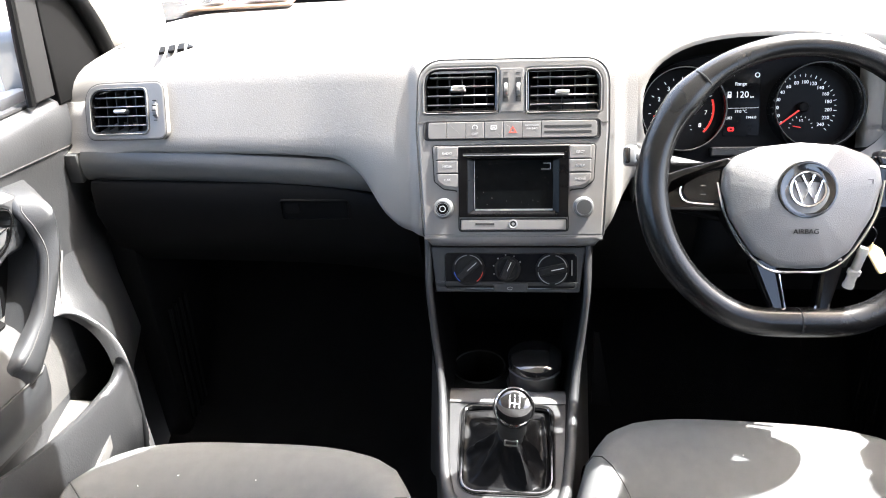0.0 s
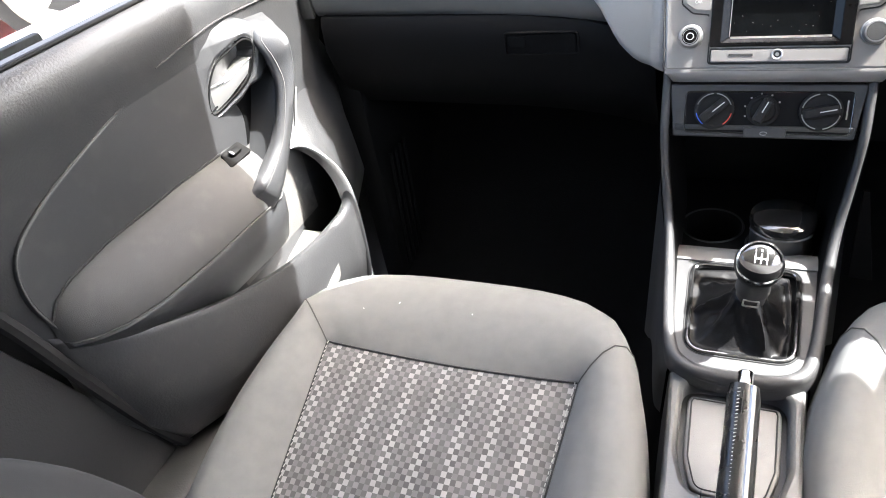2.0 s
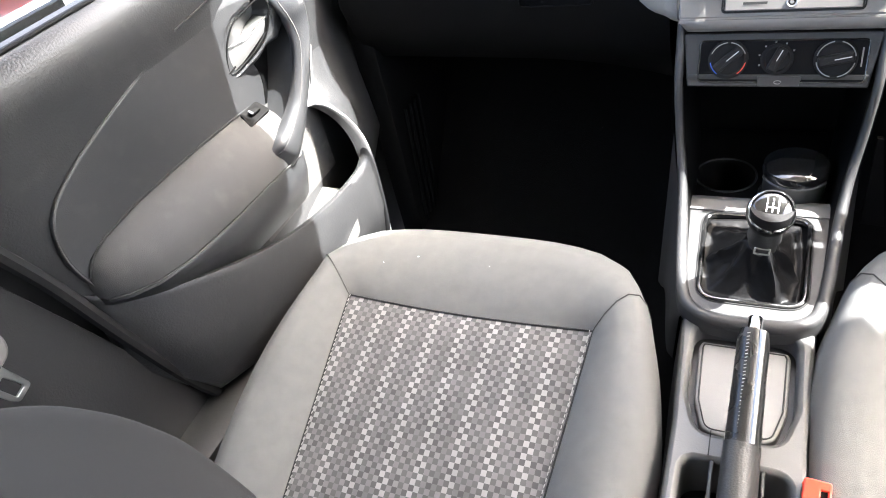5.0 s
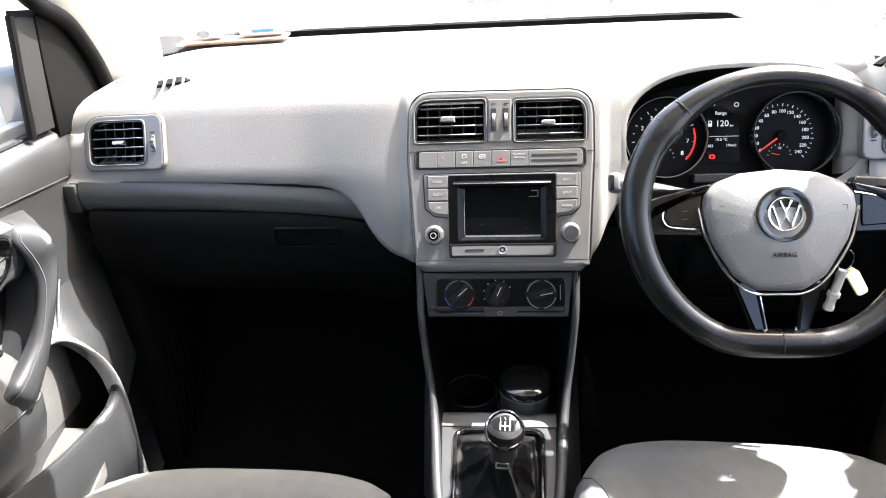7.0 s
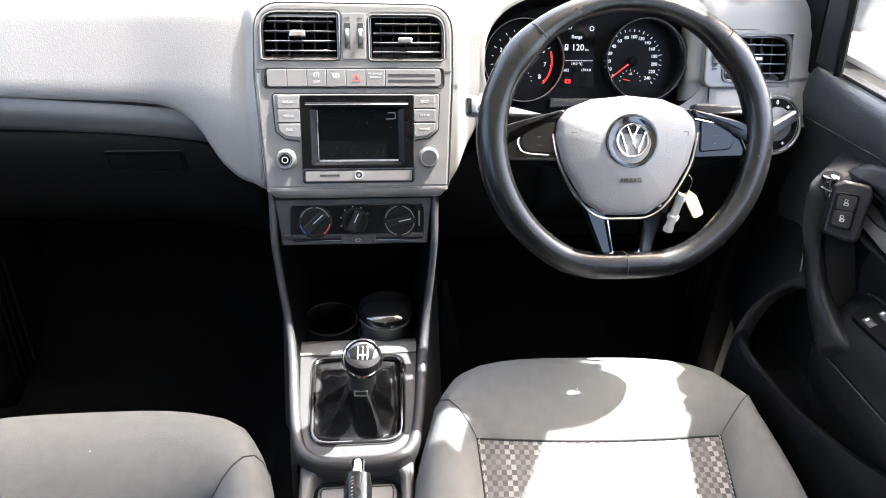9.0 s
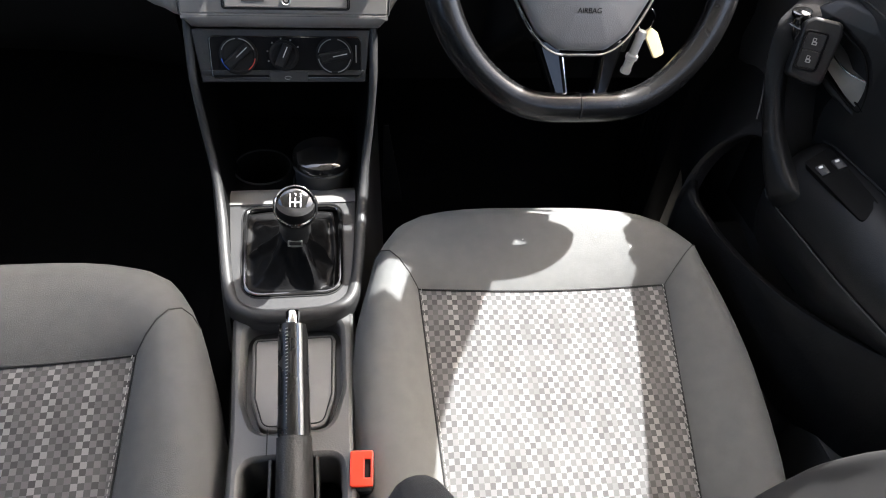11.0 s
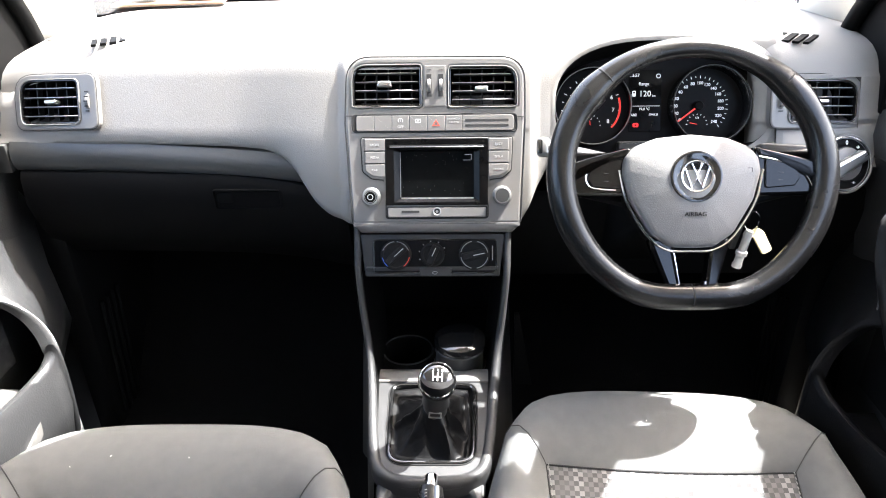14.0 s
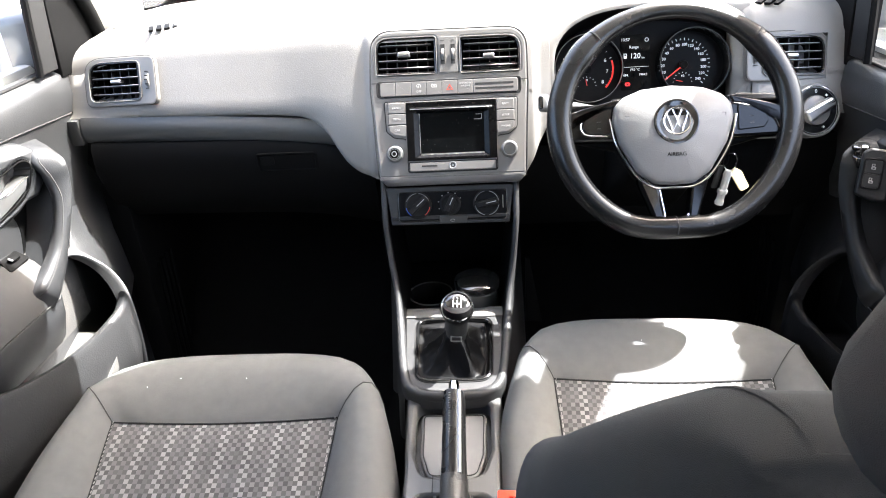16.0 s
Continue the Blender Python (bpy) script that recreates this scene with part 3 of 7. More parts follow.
            part("top_grille_slot", moved(prism([(-w / 2 - 0.006, -0.016), (w / 2 - 0.006, -0.016), (w / 2 + 0.006, 0.016), (-w / 2 + 0.006, 0.016)], -0.004, 0.0008, 0.0003), gm @ T((s * (-0.034 + i * 0.0175), 0, 0))), DARK, d)
    # airbag cover joint on the passenger's side
    joint = [(x, y, 0.7615 + 0.006 * min(1, (y - 1.03) / 0.1) - 0.03 * max(0, (-x - 0.53) / 0.13) ** 2) for x, y in curve([(-0.22, 1.045), (-0.40, 1.045), (-0.55, 1.045), (-0.60, 1.06), (-0.595, 1.10), (-0.55, 1.14), (-0.40, 1.16), (-0.22, 1.16)], 4)]
    part("airbag_joint", tube(joint, 0.0008, 6), KEYGREY, d)
    words("airbag_word", "AIRBAG", 0.013, d, T((-0.52, 1.065, 0.7615)) @ pose(0, 0, 0, 6, 0, 0), KEYGREY)
    return d


dashboard()


def centre_fascia():
    f = thing("centre_fascia", "satin grey centre panel around vents and radio", "centre panel", STACK)
    outer = rounded([(-0.1195, -0.047), (0.1262, -0.047), (0.1325, 0.100), (0.1318, 0.191), (-0.1238, 0.193), (-0.1278, 0.100)], (0.004, 0.004, 0.03, 0.036, 0.036, 0.03), 8)
    vent_l = rrect(0.104, 0.0625, (0.006, 0.006, 0.007, 0.024), -0.0672, 0.1520)
    vent_r = rrect(0.102, 0.0605, (0.006, 0.006, 0.024, 0.007), 0.0722, 0.1500)
    part("fascia_plate", plate(outer, [vent_l, vent_r, rrect(0.128, 0.080, 0.002, 0.0045, 0.0215)], -0.012, 0.010, 0.0025), FASCIA, f)
    lip = []
    for u in lin(-0.1195, 0.1262, 25):
        e = min(1, (min(u + 0.1195, 0.1262 - u) + 0.001) / 0.012) ** 0.5
        lip.append([(u, -0.044, 0.0085), (u, -0.0475, 0.0098), (u, -0.052, 0.0097), (u, -0.0565 * e - 0.047 * (1 - e), 0.0078), (u, -0.0605 * e - 0.047 * (1 - e), 0.0035), (u, -0.0625 * e - 0.047 * (1 - e), -0.003), (u, -0.0625 * e - 0.047 * (1 - e), -0.02)])
    part("lower_lip", loft(lip, closed=False), FASCIA, f, angle=60)
    part("rim_line", tube([(u, v, 0.0088) for u, v in inset(outer, -0.0012)], 0.0011, 6, closed=True), SEAM, f, "dark joint round the panel")
    for u0, u1, v in ((-0.1268, -0.1172, 0.1095), (0.1208, 0.1316, 0.1065)):
        part("joint_line", tube([(u0, v, 0.0100), (u1, v, 0.0100)], 0.0007, 5), SEAM, f)
    # thumbwheels between the vents
    well = part("thumbwheel_plate", prism(rrect(0.0305, 0.058, 0.0022, 0.003, 0.1515), 0.009, 0.0112, 0.0006), FASCIA, f)
    for u in (-0.0055, 0.0115):
        part("slot", b_box((u, 0.152, 0.0112), (0.0072, 0.032, 0.0008)), SEAM, well)
        part("thumbwheel", moved(lathe([(0.0001, -0.0024), (0.013, -0.0024), (0.0136, 0), (0.013, 0.0024), (0.0001, 0.0024)], 20), T((u, 0.152, 0.0022)) @ pose(0, 0, 0, 0, 90, 0)), FASCIA, well)
        part("wheel_mark", b_box((u, 0.1745, 0.0114), (0.006, 0.0008, 0.0006)), SEAM, well)
    # switch row
    part("switch_gap", prism(rrect(0.2385, 0.0245, 0.006, 0.002, 0.0982), 0.0085, 0.0104, 0), SEAM, f)
    row = part("switch_frame", plate(rrect(0.2415, 0.0275, 0.0075, 0.002, 0.0982), [rrect(0.2375, 0.0235, 0.0055, 0.002, 0.0982)], 0.009, 0.0110, 0.0006), SEAM, f)
    edges = (-0.1125, -0.0865, -0.0604, -0.0349, -0.0091, 0.0171, 0.0427, 0.1172)
    for i, (a, b_) in enumerate(zip(edges, edges[1:])):
        c, w = (a + b_) / 2, b_ - a
        r = (0.004, 0.0006, 0.0006, 0.004) if i == 0 else ((0.0006, 0.005, 0.005, 0.0006) if i == 6 else 0.0006)
        b = part("switch" if i < 6 else "slot_panel", prism(rrect(w - 0.0007, 0.0222, r, c, 0.0982), 0.010, 0.0122, 0.0006), KEYGREY, row)
        if i == 2:
            words("switch_word", "OFF", 0.0052, b, T((c, 0.0930, 0.0123)), PRINT)
            part("symbol", joined(tube([(c + 0.0032 * math.cos(a), 0.1020 + 0.0032 * math.sin(a), 0.0123) for a in lin(-0.9, 4.0, 14)], 0.00045, 5), moved(b_box((0, 0, 0), (0.0008, 0.004, 0.0003)), T((c, 0.1018, 0.0123)))), PRINT, b)
        elif i == 3:
            part("symbol", plate(rrect(0.0085, 0.0055, 0.001, c, 0.1015), [rrect(0.0064, 0.0036, 0.0006, c, 0.1015)], 0.012, 0.0125, 0.0001), PRINT, b)
            part("symbol", b_box((c, 0.1015, 0.0123), (0.003, 0.0018, 0.0004)), PRINT, b)
        elif i == 4:
            part("hazard_symbol", plate([(c - 0.0058, 0.0938), (c + 0.0058, 0.0938), (c, 0.1035)], [[(c - 0.0034, 0.0952), (c + 0.0034, 0.0952), (c, 0.1006)]], 0.012, 0.0126, 0.0001), HAZARD, b, "dull red warning triangle")
        elif i == 5:
            words("switch_word", "PASSENGER", 0.0036, b, T((c, 0.1036, 0.0123)), PRINT)
            words("switch_word", "AIR BAG", 0.0040, b, T((c, 0.0993, 0.0123)), PRINT)
        elif i == 6:
            for dv in (0.0035, -0.0040):
                part("slot", b_box((c - 0.002, 0.0982 + dv, 0.0121), (0.063, 0.0034, 0.0006), 0.0001, 1), SEAM, b)
    return f


centre_fascia()


def air_vent(m, w, h, radii, label, tab_u, tab_v, wheel_side=0, name_tab=""):
    v = thing("air_vent", label, "air vent", m, group="dashboard air vents")
    out, inn = rrect(w, h, radii), inset(rrect(w, h, radii), 0.003)
    part("frame", plate(out, [inset(out, 0.0017)], -0.006, 0.0036, 0.0008), FASCIA, v)
    part("liner", plate(inset(out, 0.0016), [inset(out, 0.0042)], -0.03, 0.0026, 0.001), GLOSS, v, "gloss black liner")
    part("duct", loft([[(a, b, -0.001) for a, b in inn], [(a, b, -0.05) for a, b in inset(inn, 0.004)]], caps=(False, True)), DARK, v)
    k = 4
    for i in range(k):
        y = -h / 2 + h * (i + 1) / (k + 1)
        half = w / 2 - 0.006 - (0.003 if i == k - 1 else 0)
        sl = part("slat", moved(b_box((0, 0, 0), (2 * half, 0.0018, 0.014), 0.0005, 1), T((0, y, -0.008)) @ pose(0, 0, 0, 2, 0, 0)), BLACK, v)
        part("slat_edge", b_box((0, y, -0.0006), (2 * half, 0.0015, 0.0014), 0.0005, 1), SATIN, sl, "thin bright edge")
    for i in range(5):
        x = -w / 2 + w * (i + 1) / 6
        part("fin", b_box((x, 0, -0.022), (0.0016, h - 0.008, 0.012)), BLACK, v)
    shape = rounded([(-0.0105, -0.0035), (0.0105, -0.0035), (0.0095, 0.0045), (-0.0095, 0.0045)], (0.0015, 0.0015, 0.004, 0.004)) if name_tab else rrect(0.019, 0.0062, 0.003)
    part("tab", moved(prism(shape, -0.006, 0.006, 0.002), T((tab_u, tab_v, 0.002))), SILVER, v, "silver turning tab")
    if wheel_side:
        u = wheel_side * (w / 2 + 0.012)
        big = (0.014, 0.014, 0.014, 0.034) if wheel_side > 0 else (0.014, 0.014, 0.034, 0.014)
        shape = rrect(w + 0.034, h + 0.014, big, wheel_side * 0.009)
        pl = part("side_plate", plate(shape, [inset(out, 0.001)], -0.012, 0.0012, 0.002), FASCIA, v)
        part("plate_joint", tube([(x, y, -0.0002) for x, y in inset(shape, -0.0003)], 0.0007, 6, closed=True), SEAMGREY, pl)
        part("thumbwheel", moved(lathe([(0.0001, -0.003), (0.014, -0.003), (0.015, 0), (0.014, 0.003), (0.0001, 0.003)], 20), T((u, 0, -0.008)) @ pose(0, 0, 0, 0, 90, 0)), KEYGREY, pl)
        for dv in (-0.014, -0.007, 0, 0.007, 0.014):
            part("thumbwheel_rib", b_box((u, dv, 0.0062 - abs(dv) * 0.25), (0.006, 0.0016, 0.002)), SEAM, pl)
    return v


air_vent(STACK @ T((-0.0672, 0.152, 0.008)), 0.1035, 0.062, (0.006, 0.006, 0.007, 0.0238), "black slatted centre air vent with a silver tab", -0.003, 0.0022, name_tab="half")
air_vent(STACK @ T((0.0722, 0.150, 0.008)), 0.1015, 0.060, (0.006, 0.006, 0.0238, 0.007), "black slatted centre air vent with a silver tab", -0.002, -0.003)
air_vent(slope((-0.576, 0.984, 0.679), 20) @ pose(0, 0, 0, 0, -6, 0), 0.098, 0.068, (0.012, 0.012, 0.010, 0.026), "black slatted air vent at the dashboard's end", 0.004, 0.0, 1)
air_vent(slope((0.568, 0.9840, 0.668), 20) @ pose(0, 0, 0, 0, 6, 0), 0.107, 0.065, (0.012, 0.012, 0.026, 0.010), "black slatted air vent beside the steering wheel", -0.004, 0.0, -1)


def car_radio():
    r = thing("car_radio", "black touchscreen car radio with grey side keys", "car radio", STACK @ T((0.0045, 0, 0.010)))
    half = [(0.0745, -0.0400), (0.0745, 0.0130), (0.0790, 0.0165), (0.0960, 0.0185), (0.1085, 0.0290), (0.1108, 0.0775)]
    shape = rounded([(-x, y) for x, y in half[:1]] + half + [(-x, y) for x, y in half[:0:-1]], (0.004, 0.004, 0.003, 0.004, 0.009, 0.006, 0.004, 0.004, 0.006, 0.009, 0.004, 0.003), 4)
    part("surround_gap", plate(inset(shape, -0.0014), [rrect(0.1495, 0.096, 0.002, 0, 0.0272)], -0.002, 0.0008, 0.0002), SEAM, r, "dark joint round the radio")
    part("surround", plate(inset(shape, 0.0004), [rrect(0.1495, 0.096, 0.002, 0, 0.0272)], -0.002, 0.0018, 0.0006), KEYGREY, r)
    bez = part("screen_bezel", plate(rrect(0.150, 0.0965, 0.002, 0, 0.0272), [rrect(0.124, 0.0755, 0.002, 0, 0.0215)], -0.004, 0.0042, 0.0008), PIANO, r, "gloss black screen surround")
    outer_w, inner_w = rrect(0.124, 0.0755, 0.002, 0, 0.0215), rrect(0.1066, 0.0668, 0.002, 0.0008, 0.0236)
    part("bevel_frame", loft([[(x, y, 0.0038) for x, y in outer_w], [(x, y, -0.0014) for x, y in inner_w]], caps=(False, False)), PIANO, bez)
    # metal strips paint the highlight on the bezel's lower and left edges
    part("edge_glint", b_box((0.0008, -0.0108, -0.0002), (0.106, 0.0022, 0.0012)), SILVER, bez, "glint set along the lower screen edge")
    part("edge_glint", b_box((-0.0532, 0.0236, -0.0002), (0.0010, 0.066, 0.001)), SATIN, bez)
    part("screen", prism(inner_w, -0.008, -0.0012, 0), SCREEN, bez, "switched-off dusty dark screen")
    part("disc_slot", b_box((0, 0.0637, 0.0044), (0.137, 0.0012, 0.0008), 0.0003, 1), SATIN, bez, "thin bright disc slot")
    part("disc_slot_shade", b_box((0, 0.0656, 0.0043), (0.137, 0.0022, 0.0004)), SEAM, bez)
    rng = random.Random(5)
    for _ in range(34):
        part("dust_speck", b_box((rng.uniform(-0.05, 0.05), rng.uniform(-0.008, 0.055), -0.0011), (rng.uniform(0.0003, 0.0010), rng.uniform(0.0003, 0.0007), 0.0003)), STITCH, bez)
    part("screen_print", joined(b_box((0.046, 0.0525, -0.0011), (0.010, 0.0007, 0.0003)), b_box((0.0507, 0.0485, -0.0011), (0.0007, 0.008, 0.0003)), b_box((0.044, 0.0445, -0.0011), (0.012, 0.0007, 0.0003))), PRINT, bez)
    for s, ws in ((-1, ("RADIO", "MEDIA", "CAR")), (1, ("EJECT", "SETUP", "PHONE"))):
        for i, wd in enumerate(ws):
            v = 0.0670 - i * 0.0182
            c = s * 0.0905
            if i == 2:
                poly = [(c - s * 0.0148, v + 0.0082), (c - s * 0.0148, v - 0.0105), (c + s * 0.0040, v - 0.0085), (c + s * 0.0135, v - 0.0010), (c + s * 0.0140, v + 0.0082)]
                poly = rounded(poly if s > 0 else poly[::-1], (0.001, 0.001, 0.005, 0.003, 0.001))
            else:
                poly = rrect(0.0290, 0.0170, 0.001, c - s * 0.0003, v)
            key = part("key", prism(poly, 0.001, 0.0040, 0.0009), KEYGREY, r)
            part("key_gap", b_box((c, v + 0.0091, 0.0020), (0.031, 0.0011, 0.0006)), SEAM, key)
            words("key_word", wd, 0.0045, key, T((c, v, 0.0041)), PRINT)
    strip = part("card_strip", prism(rrect(0.1440, 0.0142, 0.002, 0, -0.0315), 0.001, 0.0036, 0.001), KEYGREY, r)
    part("strip_gap", plate(rrect(0.1475, 0.0175, 0.003, 0, -0.0315), [rrect(0.1445, 0.0146, 0.002, 0, -0.0315)], 0.001, 0.0024, 0.0002), SEAM, strip)
    part("card_slot", b_box((-0.0390, -0.0305, 0.0036), (0.0262, 0.0028, 0.0006)), SEAM, strip)
    part("socket_ring", moved(lathe([(0.0062, 0), (0.0062, 0.0014), (0.0052, 0.0018), (0.0040, 0.001), (0.0040, 0)]), T((0.0, -0.0303, 0.0034))), SATIN, strip, "round metal socket")
    part("socket_hole", moved(lathe([(0.0022, 0.0), (0.0040, 0), (0.0040, 0.0012), (0.0022, 0.0012)]), T((0.0, -0.0303, 0.0034))), SEAM, strip)
    part("socket_pin", moved(lathe([(0.0001, 0), (0.0020, 0), (0.0020, 0.0014), (0.0001, 0.0014)]), T((0.0, -0.0303, 0.0034))), SATIN, strip)
    for s, u, v in ((-1, -0.0964, -0.0085), (1, 0.0951, -0.0075)):
        at = T((u, v, 0))
        kn = part("knob", moved(lathe([(0.0142, -0.003), (0.0142, 0.0015), (0.0132, 0.003), (0.0125, 0.0035), (0.0122, 0.0125), (0.0112, 0.0142), (0.0001, 0.0142)], 36), at), SATIN, r, "satin silver radio knob with a black face")
        part("knob_ridge", moved(lathe([(0.0126, 0.004), (0.0128, 0.0052), (0.0126, 0.0064)], 36), at), SEAM, kn)
        part("knob_face", moved(lathe([(0.0001, 0.0140), (0.0095, 0.0140), (0.0092, 0.0149), (0.0001, 0.0151)], 32), at), DARK if s < 0 else BLACK, kn)
        if s < 0:
            part("power_mark", moved(lathe([(0.0034, 0.0149), (0.0043, 0.0149), (0.0043, 0.0154), (0.0034, 0.0154)], 20), at), PRINT, kn)
            part("knob_mark", moved(lathe([(0.0078, 0.0145), (0.0084, 0.0145), (0.0084, 0.0152), (0.0078, 0.0152)], 28), at), SATIN, kn)
        else:
            part("knob_mark", moved(lathe([(0.0092, 0.0138), (0.0098, 0.0138), (0.0098, 0.0150), (0.0092, 0.0150)], 28), at), SEAM, kn)
    return r


car_radio()


def climate_panel():
    m = STACK @ T((0.0, -0.1005, -0.017))
    c = thing("climate_control_panel", "black heater panel with three round dials", "heater control", m)
    part("panel_body", prism(rounded([(-0.106, -0.0295), (0.098, -0.0295), (0.106, 0.036), (-0.114, 0.036)], 0.004), -0.02, 0.004, 0.002), BLACK, c)
    part("panel_rim", plate(rrect(0.1875, 0.052, 0.007, 0, 0.0015), [rrect(0.1840, 0.0485, 0.005, 0, 0.0015)], 0.003, 0.0056, 0.0006), GLOSS, c, "gloss rim line")
    inner = part("inner_plate", prism(rrect(0.1838, 0.0483, 0.005, 0, 0.0015), 0.003, 0.0046, 0.0003), DIAL, c)
    for u, r, turn, marks in ((-0.0590, 0.0235, -48, 1), (-0.0035, 0.0185, -25, 0), (0.0595, 0.0235, -78, 2)):
        base = T((u, 0.004, 0.004))
        d = part("dial", moved(lathe([(r, -0.001), (r, 0.004), (r - 0.002, 0.006), (r - 0.004, 0.0062), (r - 0.0055, 0.005), (0.0001, 0.005)], 36), base), RUBBER, c, "black round dial")
        grip = part("dial_grip", moved(prism(rounded([(-0.0062, -r * 0.82), (0.0062, -r * 0.82), (0.0062, r * 0.82), (-0.0062, r * 0.82)], 0.003), 0.004, 0.014, 0.0025), base @ pose(0, 0, 0, 0, 0, turn)), RUBBER, d)
        part("pointer", moved(b_box((0, r * 0.30, 0.0141), (0.0011, r * 0.75, 0.0005)), base @ pose(0, 0, 0, 0, 0, turn)), PRINT, grip)
        if marks != 0:
            def arc(a0, a1, rr, th, mt, nm):
                part(nm, tube([(u + rr * math.cos(a), 0.004 + rr * math.sin(a), 0.0104) for a in lin(radians(a0), radians(a1), 14)], th, 5), mt, d)
            if marks == 1:
                arc(190, 235, r - 0.003, 0.0006, BLUE, "cold_mark")
                arc(-55, -10, r - 0.003, 0.0006, RED, "warm_mark")
                arc(20, 85, r - 0.003, 0.0006, STITCH, "scale_mark")
                arc(95, 160, r - 0.003, 0.0006, STITCH, "scale_mark")
            else:
                for a in (10, 100, 190, 280):
                    arc(a, a + 68, r - 0.003, 0.0007, STITCH, "scale_mark")
        else:
            for a in lin(30, 200, 6):
                part("scale_dot", b_box((u + (r + 0.002) * math.cos(radians(a)), 0.004 + (r + 0.002) * math.sin(radians(a)), 0.0048), (0.002, 0.002, 0.0006)), STITCH, d)
    b = part("recirculation_button", prism(rounded([(-0.022, -0.0288), (0.024, -0.0288), (0.026, -0.0160), (-0.024, -0.0160)], 0.003), 0.003, 0.0068, 0.0012), BLACK, c)
    part("symbol", tube([(0.004 * math.cos(a), -0.0235 + 0.002 * math.sin(a), 0.0067) for a in lin(0, 5.5, 12)], 0.0005, 5), STITCH, b)
    part("slider_slot", b_box((0.087, 0.006, 0.0048), (0.0016, 0.022, 0.0006)), STITCH, c)
    return c


climate_panel()


# ---- in front of the driver ----
def arch(w, top, bottom, n, k=48, power=2.6, sink=0.0):
    out = []
    for i in range(k):
        a = 2 * math.pi * i / k
        c, s = math.cos(a), math.sin(a)
        x = w * math.copysign(abs(c) ** (2 / power), c)
        y = (top if s > 0 else -bottom) * math.copysign(abs(s) ** (2 / power), s)
        out.append((x, y, n - (sink * max(0, -s))))
    return out


DY = 0.0045


def instrument_cluster():
    c = thing("instrument_cluster", "black instrument cluster with two round dials under a grey hood", "instrument cluster", CLUSTER)
    def flare(w, top, n_side, n_top):
        # level with the dashboard's face at the sides, running back into its top
        return [(x, y, n_side + (n_top - n_side) * max(0, y / top) ** 1.5) for x, y, _ in arch(w, top, -0.10, 0)]

    def aside(rings):
        # the hood's middle lies towards the car's middle
        return [[(min(x - 0.003, 0.1605 + 0.25 * max(0, 0.161 - x)), y, n) if y < 0.085 else (x - 0.003, y, n) for x, y, n in ring] for ring in rings]
    rings = aside([flare(0.226, 0.132, 0.040, -0.046), flare(0.204, 0.125, 0.048, -0.012), flare(0.188, 0.115, 0.054, 0.026), arch(0.176, 0.106, -0.095, 0.054, sink=0.02), arch(0.167, 0.100, -0.088, 0.058, sink=0.03), arch(0.161, 0.094, -0.083, 0.056, sink=0.03)])
    part("hood", loft(rings, caps=(False, False)), DASH, c, "grey grained hood", angle=60)
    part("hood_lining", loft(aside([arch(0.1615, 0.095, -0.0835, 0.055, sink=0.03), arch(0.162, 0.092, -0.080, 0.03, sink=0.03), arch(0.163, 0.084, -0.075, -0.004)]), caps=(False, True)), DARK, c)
    part("dial_plate", prism([(x - 0.003, y) for x, y, _ in arch(0.162, 0.081, -0.072, 0)], -0.006, 0.0, 0.001), DIAL, c)
    part("sill_panel", prism(rounded([(-0.06, -0.062), (0.05, -0.062), (0.05, -0.049), (-0.06, -0.049)], 0.002), 0, 0.012, 0.002), BLACK, c)
    for dx, digits, rx, rz in ((-0.1005, "tacho", -0.1005, 0.0), (0.064, "speed", 0.076, 0.010)):
        ring = part("dial_ring", moved(lathe([(0.0565, -rz), (0.0575, 0.018), (0.0590, 0.020), (0.0600, 0.018), (0.0600, -rz)], 48), T((rx, DY, rz))), GLOSS, c, "gloss black dial ring")
        part("bright_ring", moved(lathe([(0.0570, 0.0178), (0.0577, 0.0192), (0.0583, 0.0192)], 48), T((rx, DY, rz))), BLACK if rz else KEYGREY, ring)
        if digits == "speed":
            marks = [(str(v), i) for i, v in enumerate((0, 10, 20, 30, 40, 60, 80, 100, 120, 140, 160, 180, 200, 220, 240))]
            a0, a1, rr, sz = 217, -44, 0.0348, 0.0066
        else:
            marks = [(str(v), v) for v in range(0, 9)]
            a0, a1, rr, sz = 218, -40, 0.0345, 0.0085
        for tx, i in marks:
            a = radians(a0 + (a1 - a0) * i / (len(marks) - 1))
            words("dial_number", tx, sz, ring, T((dx + rr * math.cos(a), DY + rr * math.sin(a), 0.0006)), LIT)
        k = (len(marks) - 1) * 2
        for i in range(k + 1):
            a = radians(a0 + (a1 - a0) * i / k)
            part("tick", moved(b_box((0, 0, 0), (0.0025 if i % 2 else 0.0042, 0.0007, 0.0004)), T((dx + 0.0440 * math.cos(a), DY + 0.0440 * math.sin(a), 0.0004)) @ pose(0, 0, 0, 0, 0, math.degrees(a))), LIT, ring)
        if digits == "tacho":
            part("red_band", tube([(dx + 0.0445 * math.cos(a), DY + 0.0445 * math.sin(a), 0.0006) for a in lin(radians(18), radians(-45), 16)], 0.0016, 5), LITRED, ring, "red band of the tachometer")
        na = radians(217 if digits == "speed" else 192)
        nd = part("needle", moved(prism([(0.004, -0.0011), (0.040, -0.0007), (0.040, 0.0007), (0.004, 0.0011)], 0.004, 0.006, 0), T((dx, DY, 0)) @ pose(0, 0, 0, 0, 0, math.degrees(na))), LITRED, ring, "red needle")
